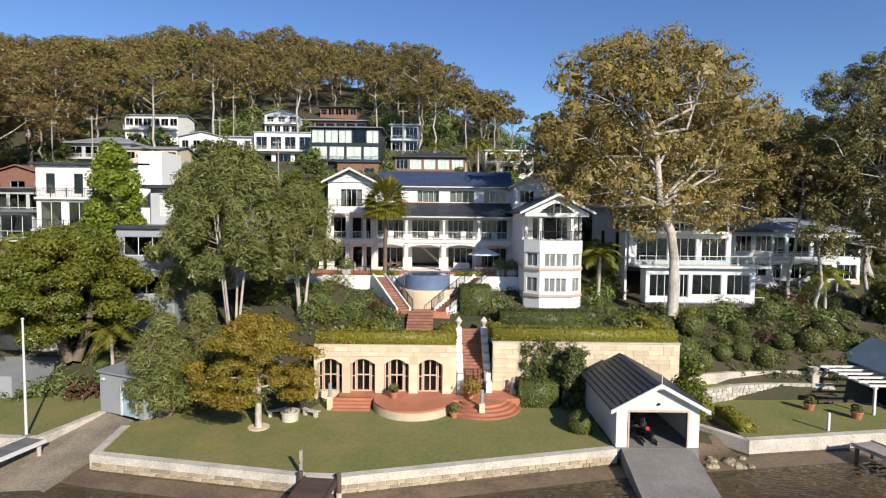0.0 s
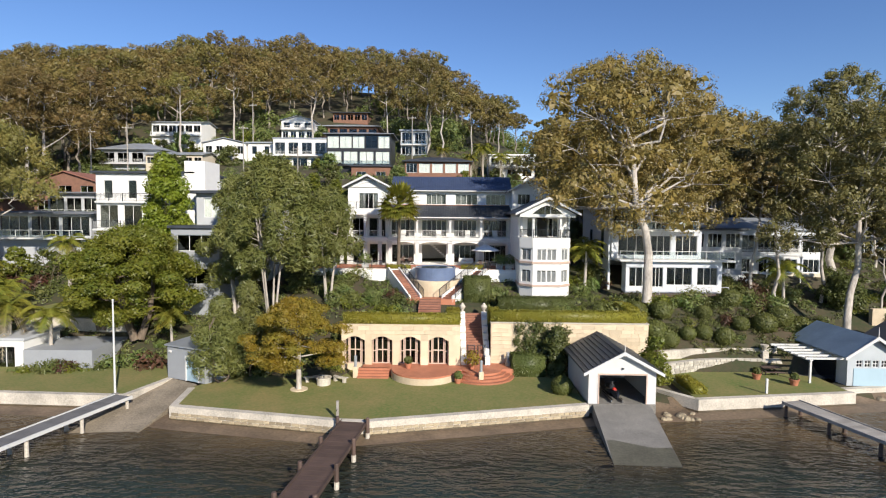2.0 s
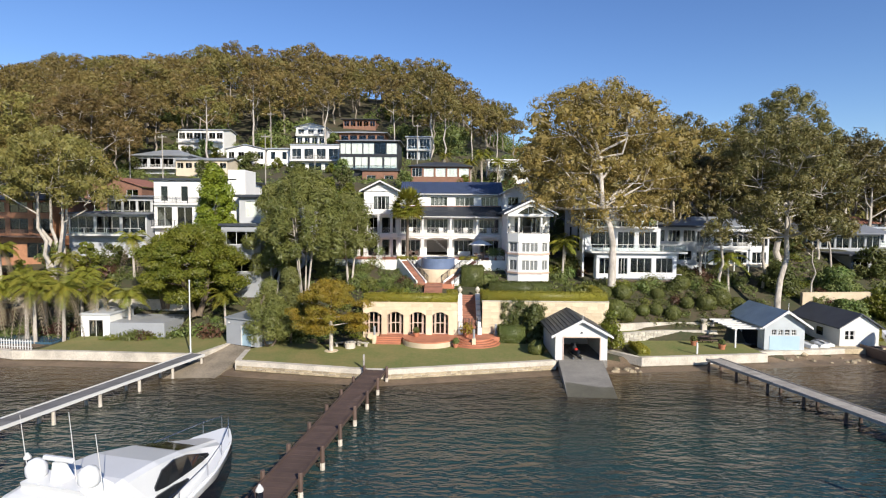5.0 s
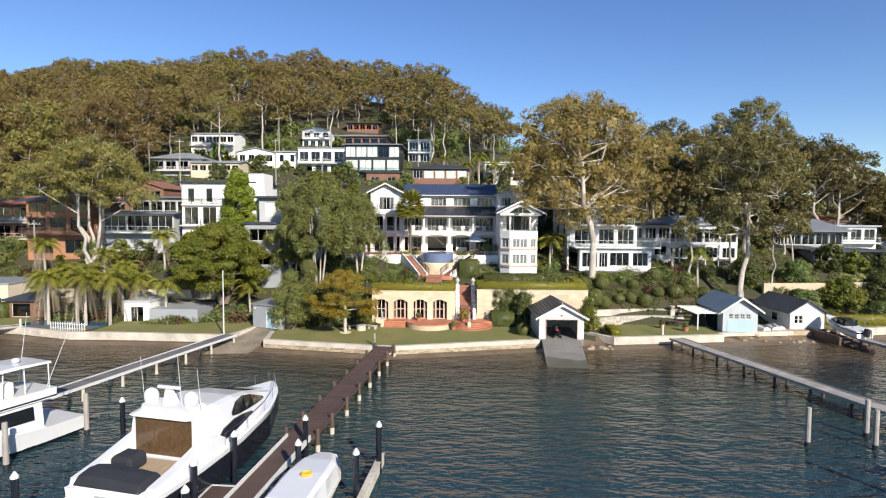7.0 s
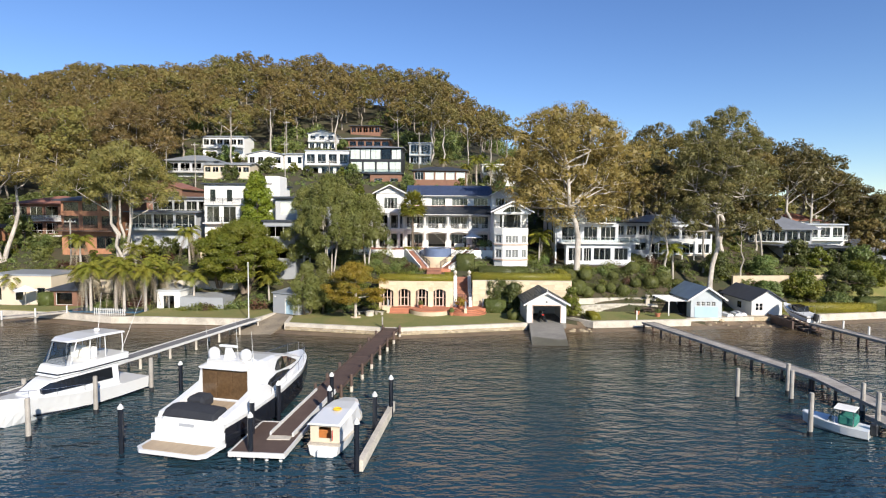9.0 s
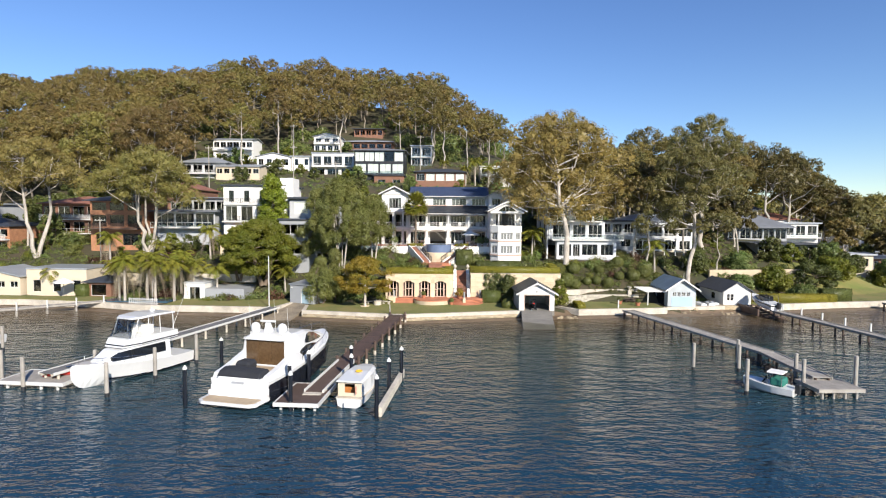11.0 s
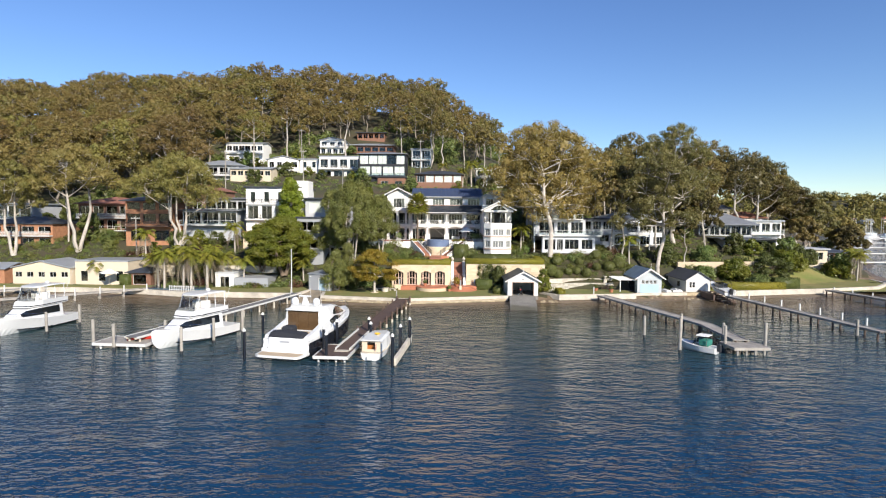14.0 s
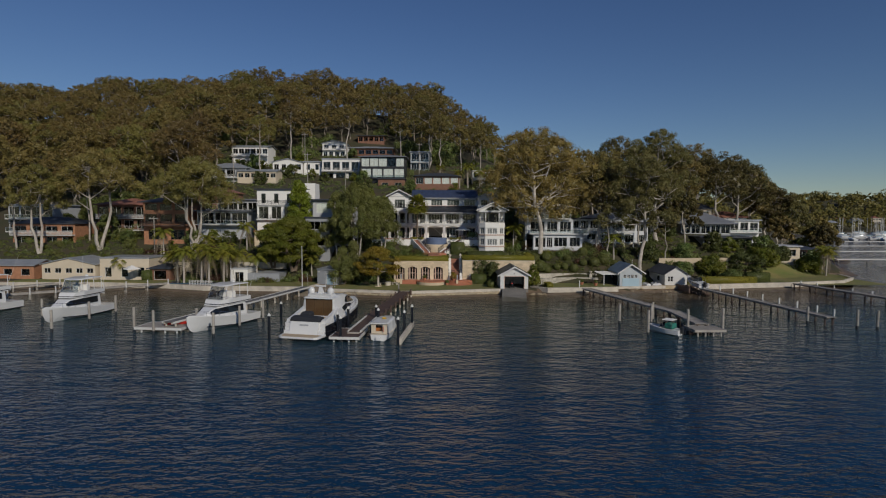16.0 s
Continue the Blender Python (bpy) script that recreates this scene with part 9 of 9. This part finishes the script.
for x, y, a in ((-12.3, 40.5, 0.5), (-10.0, 40.5, -0.5)):
    bn = thing("garden_bench", "curved pale stone garden bench", "bench", Matrix.Translation((x, y, 1.08)) @ Matrix.Rotation(a, 4, "Z"), "stone benches round the fire pit")
    part("seat", Shape().prism([(-0.7, 0.1), (0, -0.08), (0.7, 0.1), (0.75, 0.45), (0, 0.28), (-0.75, 0.45)], "z", 0.4, 0.5), COPING, bn)
    for k in (-0.5, 0.5):
        part("leg", Shape().rbox(k - 0.14, 0.05, 0, k + 0.14, 0.35, 0.4, 0.03), COPING, bn)


def pot_plant(x, y, z, r, label, leaves, spread, tall=False):
    o = thing("potted_plant", label, "potted plant", Matrix.Translation((x, y, z)))
    part("pot", Shape().lathe((0, 0, 0), [(r * 0.7, 0), (r * 0.95, r * 1.1), (r * 1.05, r * 1.15), (r * 1.05, r * 1.35), (r * 0.85, r * 1.35), (r * 0.8, r * 1.1)], 14) if not tall else Shape().rbox(-r, -r, 0, r, r, r * 1.6, 0.03), TERRA if not tall else TRIM, o)
    gg = np.random.default_rng(int(x * 10 + 900))
    v, q = clumps(gg, np.array([[0, 0, r * 1.4 + spread * 0.7]]), np.array([spread]), 170, 0.16 if not tall else 0.4, 0.5 if not tall else 0.1, 0.9)
    part("foliage", array_mesh("foliage", v, q, [leaves]), leaves, o)


pot_plant(-3.9, 42.9, 1.8, 0.36, "sparse plant in a terracotta pot on the patio", F_SHRUB, 0.4)
pot_plant(0.75, 40.7, 1.08, 0.34, "small plant in a square terracotta pot", F_SHRUB, 0.4)
pot_plant(2.1, 43.0, 1.8, 0.3, "bright yellow-green round shrub in a bowl", F_AUT, 0.85)
pot_plant(28.8, 43.0, 1.1, 0.4, "terracotta pot with a small shrub", F_SHRUB, 0.35)
pot_plant(31.2, 41.2, 1.1, 0.42, "large terracotta pot on the lawn", F_SHRUB, 0.35)
for x, y in ((6.2, 61.1), (7.4, 61.1), (-14.8, 61.3), (-10.7, 61.3)):
    pot_plant(x, y, 9.5, 0.42, "spiky plant in a white square planter", F_SHRUB, 0.85, True)
um = thing("umbrella", "open white market umbrella on the terrace", "umbrella", Matrix.Translation((4.6, 63.2, 9.5)))
part("pole", Shape().tube((0, 0, 0), (0, 0, 3.0), 0.035, n=8), WOOD, um)
part("base", Shape().lathe((0, 0, 0), [(0.4, 0), (0.4, 0.1), (0.1, 0.16)], 14), CONC, um)
part("canopy", Shape().lathe((0, 0, 2.2), [(1.85, 0), (1.86, 0.04), (1.0, 0.42), (0.08, 0.82), (0.02, 0.84)], 8), FABRIC, um)
part("rib", Shape().tube((0, 0, 2.5), (1.7, 0, 2.2), 0.015, n=4), WOOD, um)
for i, (x, y) in enumerate(((4.4, 63.0), (-6.0, 68.2), (-11.6, 67.8))):
    tb = thing("terrace_table", "pale outdoor dining table on the terrace", "table", Matrix.Translation((x, y, 9.5)), "terrace tables")
    part("tabletop", Shape().rbox(-0.9, -0.45, 0.7, 0.9, 0.45, 0.75, 0.02), WOOD, tb)
    for a in (-0.8, 0.8):
        for b in (-0.35, 0.35):
            part("leg", Shape().box(a - 0.04, b - 0.04, 0, a + 0.04, b + 0.04, 0.7), WOOD, tb)
    for j, (a, b, r_) in enumerate(((-0.5, -0.8, 0), (0.5, -0.8, 0), (-0.5, 0.8, math.pi), (0.5, 0.8, math.pi))):
        ch = thing("terrace_chair", "dark slatted outdoor chair at the table", "chair", Matrix.Translation((x + a, y + b, 9.5)) @ Matrix.Rotation(r_, 4, "Z"), "terrace chairs")
        part("seat", Shape().rbox(-0.22, -0.22, 0.42, 0.22, 0.22, 0.47, 0.02), DKWOOD, ch)
        part("backrest", Shape().rbox(-0.22, -0.26, 0.5, 0.22, -0.22, 0.9, 0.015), DKWOOD, ch)
        for p_ in (-0.19, 0.19):
            for q_ in (-0.19, 0.19):
                part("leg", Shape().box(p_ - 0.02, q_ - 0.02, 0, p_ + 0.02, q_ + 0.02, 0.42), DKWOOD, ch)
for x in (-6.5, -1.6, 2.4, 6.2):
    ch = thing("balcony_chair", "white cane chair on the first-floor verandah", "chair", Matrix.Translation((x, 68.0, 13.2)), "verandah chairs")
    part("seat", Shape().rbox(-0.35, -0.3, 0.3, 0.35, 0.3, 0.45, 0.05), FABRIC, ch)
    part("backrest", Shape().rbox(-0.35, 0.25, 0.45, 0.35, 0.35, 1.0, 0.04), FABRIC, ch)
    part("base", Shape().box(-0.3, -0.25, 0, 0.3, 0.3, 0.3), TRIM, ch)
sofa = thing("outdoor_sofa", "pale outdoor sofa under the arcade", "sofa", Matrix.Translation((2.2, 67.9, 9.5)))
part("seat", Shape().rbox(-1.0, -0.4, 0.15, 1.0, 0.4, 0.45, 0.05), FABRIC, sofa)
part("backrest", Shape().rbox(-1.0, 0.25, 0.45, 1.0, 0.42, 0.85, 0.05), FABRIC, sofa)
for a in (-1.0, 0.82):
    part("armrest", Shape().rbox(a, -0.4, 0.4, a + 0.18, 0.25, 0.65, 0.04), FABRIC, sofa)

# service post at the jetty head
sp = thing("jetty_post", "grey service post with a tap at the jetty head", "post")
part("post", Shape().rbox(-8.35, 31.3, 1.1, -8.17, 31.48, 2.5, 0.02), WOOD, sp)
part("tap", Shape().tube((-8.26, 31.3, 1.9), (-8.26, 31.12, 1.85), 0.03, n=6), STEEL, sp)
sp = thing("jetty_post", "grey service post beside the east jetty", "post")
part("post", Shape().rbox(27.2, 38.6, 1.1, 27.38, 38.78, 2.4, 0.02), TRIM, sp)

# curved dry-stone terraces above the east lawn
east_wall = seawall("wall_east_terrace", [(19.8, 42.6), (21.2, 44.2), (24.6, 45.6), (28.6, 46.4), (33.0, 46.2)], 0.8, 2.2, "curved dry-stone retaining wall above the lawn", 0.5, DRYSTONE)
seawall("wall_upper_terrace", [(20.4, 45.6), (24.4, 46.7), (29.0, 47.3), (33.0, 47.0)], 1.6, 3.0, "pale rendered upper terrace wall", 0.35, COPING)
seawall("wall_west_terrace", [(-47.0, 51.0), (-41.0, 51.2), (-35.0, 50.9)], 1.0, 4.6, "pale stone retaining wall under the terraced lawn", 0.5, COPING)
seawall("wall_cabin_terrace", [(-88.0, 57.0), (-73.0, 56.6), (-57.0, 52.0)], 1.0, 4.4, "cream rendered retaining wall behind the cabins", 0.5, CREAM)
seawall("wall_slope", [(50.0, 57.0), (58.0, 57.8), (70.0, 60.0)], 2.5, 5.6, "low sandstone garden wall on the slope", 0.5, SAND)
urn = thing("garden_urn", "pale stone urn on the terrace wall", "urn", Matrix.Translation((31.5, 46.6, 2.2)))
part("pedestal", Shape().rbox(-0.3, -0.3, 0, 0.3, 0.3, 0.7, 0.03), COPING, urn)
part("bowl", Shape().lathe((0, 0, 0.7), [(0.12, 0), (0.12, 0.15), (0.35, 0.5), (0.4, 0.65), (0.3, 0.65)], 14), COPING, urn)
pt = thing("picnic_table", "brown timber picnic table with benches", "table", Matrix.Translation((31.0, 44.6, 1.1)))
part("tabletop", Shape().rbox(-0.9, -0.4, 0.7, 0.9, 0.4, 0.76, 0.02), DKWOOD, pt)
for b in (-0.75, 0.75):
    part("bench", Shape().rbox(-0.9, b - 0.14, 0.4, 0.9, b + 0.14, 0.45, 0.02), DKWOOD, pt)
for a in (-0.6, 0.6):
    part("trestle", Shape().box(a - 0.04, -0.75, 0.35, a + 0.04, 0.75, 0.4).box(a - 0.04, -0.3, 0, a + 0.04, -0.2, 0.35).box(a - 0.04, 0.2, 0, a + 0.04, 0.3, 0.35), DKWOOD, pt)
rk = random.Random(8)
for i in range(26):
    x, y = (rk.uniform(17.0, 20.4), rk.uniform(34.6, 36.4)) if i < 14 else (rk.uniform(36, 48), rk.uniform(39.4, 41.6))
    s_ = rk.uniform(0.18, 0.42)
    b = Shape().dome((0, 0, 0), 1.0, 7, 3, 0.7, -0.5)
    b.v = [(p[0] * rk.uniform(0.8, 1.2), p[1] * rk.uniform(0.8, 1.2), p[2] * rk.uniform(0.8, 1.2)) for p in b.v]
    o = tagged(part("shore_rock", b, SEASTONE), "rough brown rock on the tidal shore", "rock", "shore rocks")
    o.matrix_basis = at(x, y, s_, rk.uniform(0, 6), max(-0.1, land(x, y)))

# western pool with its fence and umbrella
fixed("pool_west", Shape().box(-58.0, 40.6, 0.8, -46.0, 44.0, 1.16), POOLW, "blue lap pool beside the palms", "pool")
fn = thing("pool_fence", "white picket pool fence along the sea wall", "fence")
for i in range(15):
    x = -51.0 + i * 0.35
    part("picket", Shape().box(x - 0.05, 39.55 - (x + 57.5) * 0.17, 1.0, x + 0.05, 39.6 - (x + 57.5) * 0.17, 2.1), TRIM, fn)
part("fence_rail", Shape().tube((-51.1, 38.5, 1.9), (-45.9, 37.6, 1.9), 0.04, n=4).tube((-51.1, 38.5, 1.3), (-45.9, 37.6, 1.3), 0.04, n=4), TRIM, fn)
um2 = thing("umbrella", "white square garden umbrella beside the cabin", "umbrella", Matrix.Translation((-66.5, 45.4, 1.2)))
part("pole", Shape().tube((0, 0, 0), (0, 0, 2.9), 0.04, n=8), WOOD, um2)
part("canopy", Shape().lathe((0, 0, 2.3), [(2.0, 0), (2.0, 0.06), (0.1, 0.8), (0.02, 0.82)], 4), FABRIC, um2)

# timber power poles up the hill
for x, y, h in ((-69.5, 60.5, 9.5), (-70, 112, 14), (-78, 112, 13), (-47, 118, 13), (-10, 138, 14), (-56, 150, 14), (24, 98, 12), (-33, 112, 10)):
    z = land(x, y) - 0.3
    o = thing("power_pole", "weathered timber power pole with a crossarm", "power pole", Matrix.Translation((x, y, z)), "power poles")
    part("pole", Shape().tube((0, 0, 0), (0, 0, h), 0.16, 0.11, 8), WOOD, o)
    part("crossarm", Shape().rbox(-1.1, -0.06, h - 0.7, 1.1, 0.06, h - 0.55, 0.01), WOOD, o)
    for a in (-0.9, -0.3, 0.3, 0.9):
        part("insulator", Shape().tube((a, 0, h - 0.55), (a, 0, h - 0.38), 0.05, n=6), TRIM, o)

# rough stones of the curved wall above the east lawn
rd = random.Random(31)
dry = []
for k in range(4):
    w = 0.34 + 0.1 * k
    b = Shape().rbox(-w / 2, -0.06, -0.13, w / 2, 0.06, 0.13, 0.035)
    b.v = [(x + rd.uniform(-0.025, 0.025), y + rd.uniform(-0.02, 0.01), z + rd.uniform(-0.02, 0.02)) for x, y, z in b.v]
    me = b.mesh("stone")
    me.materials.append(DRYSTONE)
    dry.append((w, me))
line = [(19.8, 42.6), (21.2, 44.2), (24.6, 45.6), (28.6, 46.4), (33.0, 46.2)]
for (ax, ay), (bx, by_) in zip(line, line[1:]):
    L = math.hypot(bx - ax, by_ - ay)
    for row in range(4):
        s = rd.uniform(0, 0.15)
        while s < L - 0.2:
            w, me = rd.choice(dry)
            c = s + w / 2
            o = part("stone", me, DRYSTONE, east_wall)
            o.matrix_basis = Matrix.Translation((ax + (bx - ax) * c / L, ay + (by_ - ay) * c / L, 1.22 + row * 0.275)) @ Matrix.Rotation(math.atan2(by_ - ay, bx - ax), 4, "Z")
            s += w + 0.03

# sandstone blocks that face the garden walls
rb_ = random.Random(12)
blocks = []
for k in range(4):
    w = 0.7 + 0.18 * k
    b = Shape().rbox(-w / 2, -0.03, -0.185, w / 2, 0.03, 0.185, 0.012)
    me = b.mesh("sandstone_block")
    me.materials.append(SAND)
    blocks.append((w, me))
for parent, x0, x1, y, z0, rows in ((retw, 4.02, 19.28, 44.985, 1.98, 10), (log, -10.38, 0.98, 43.985, 4.96, 2)):
    for r in range(rows):
        x = x0
        while x < x1 - 0.3:
            w, me = rb_.choice(blocks)
            sx = min(1.0, (x1 - x) / w)
            o = part("sandstone_block", me, SAND, parent)
            o.matrix_basis = Matrix.Translation((x + w * sx / 2, y, z0 + r * 0.38)) @ Matrix.Diagonal((sx * 0.985, 1, 1, 1))
            x += w * sx
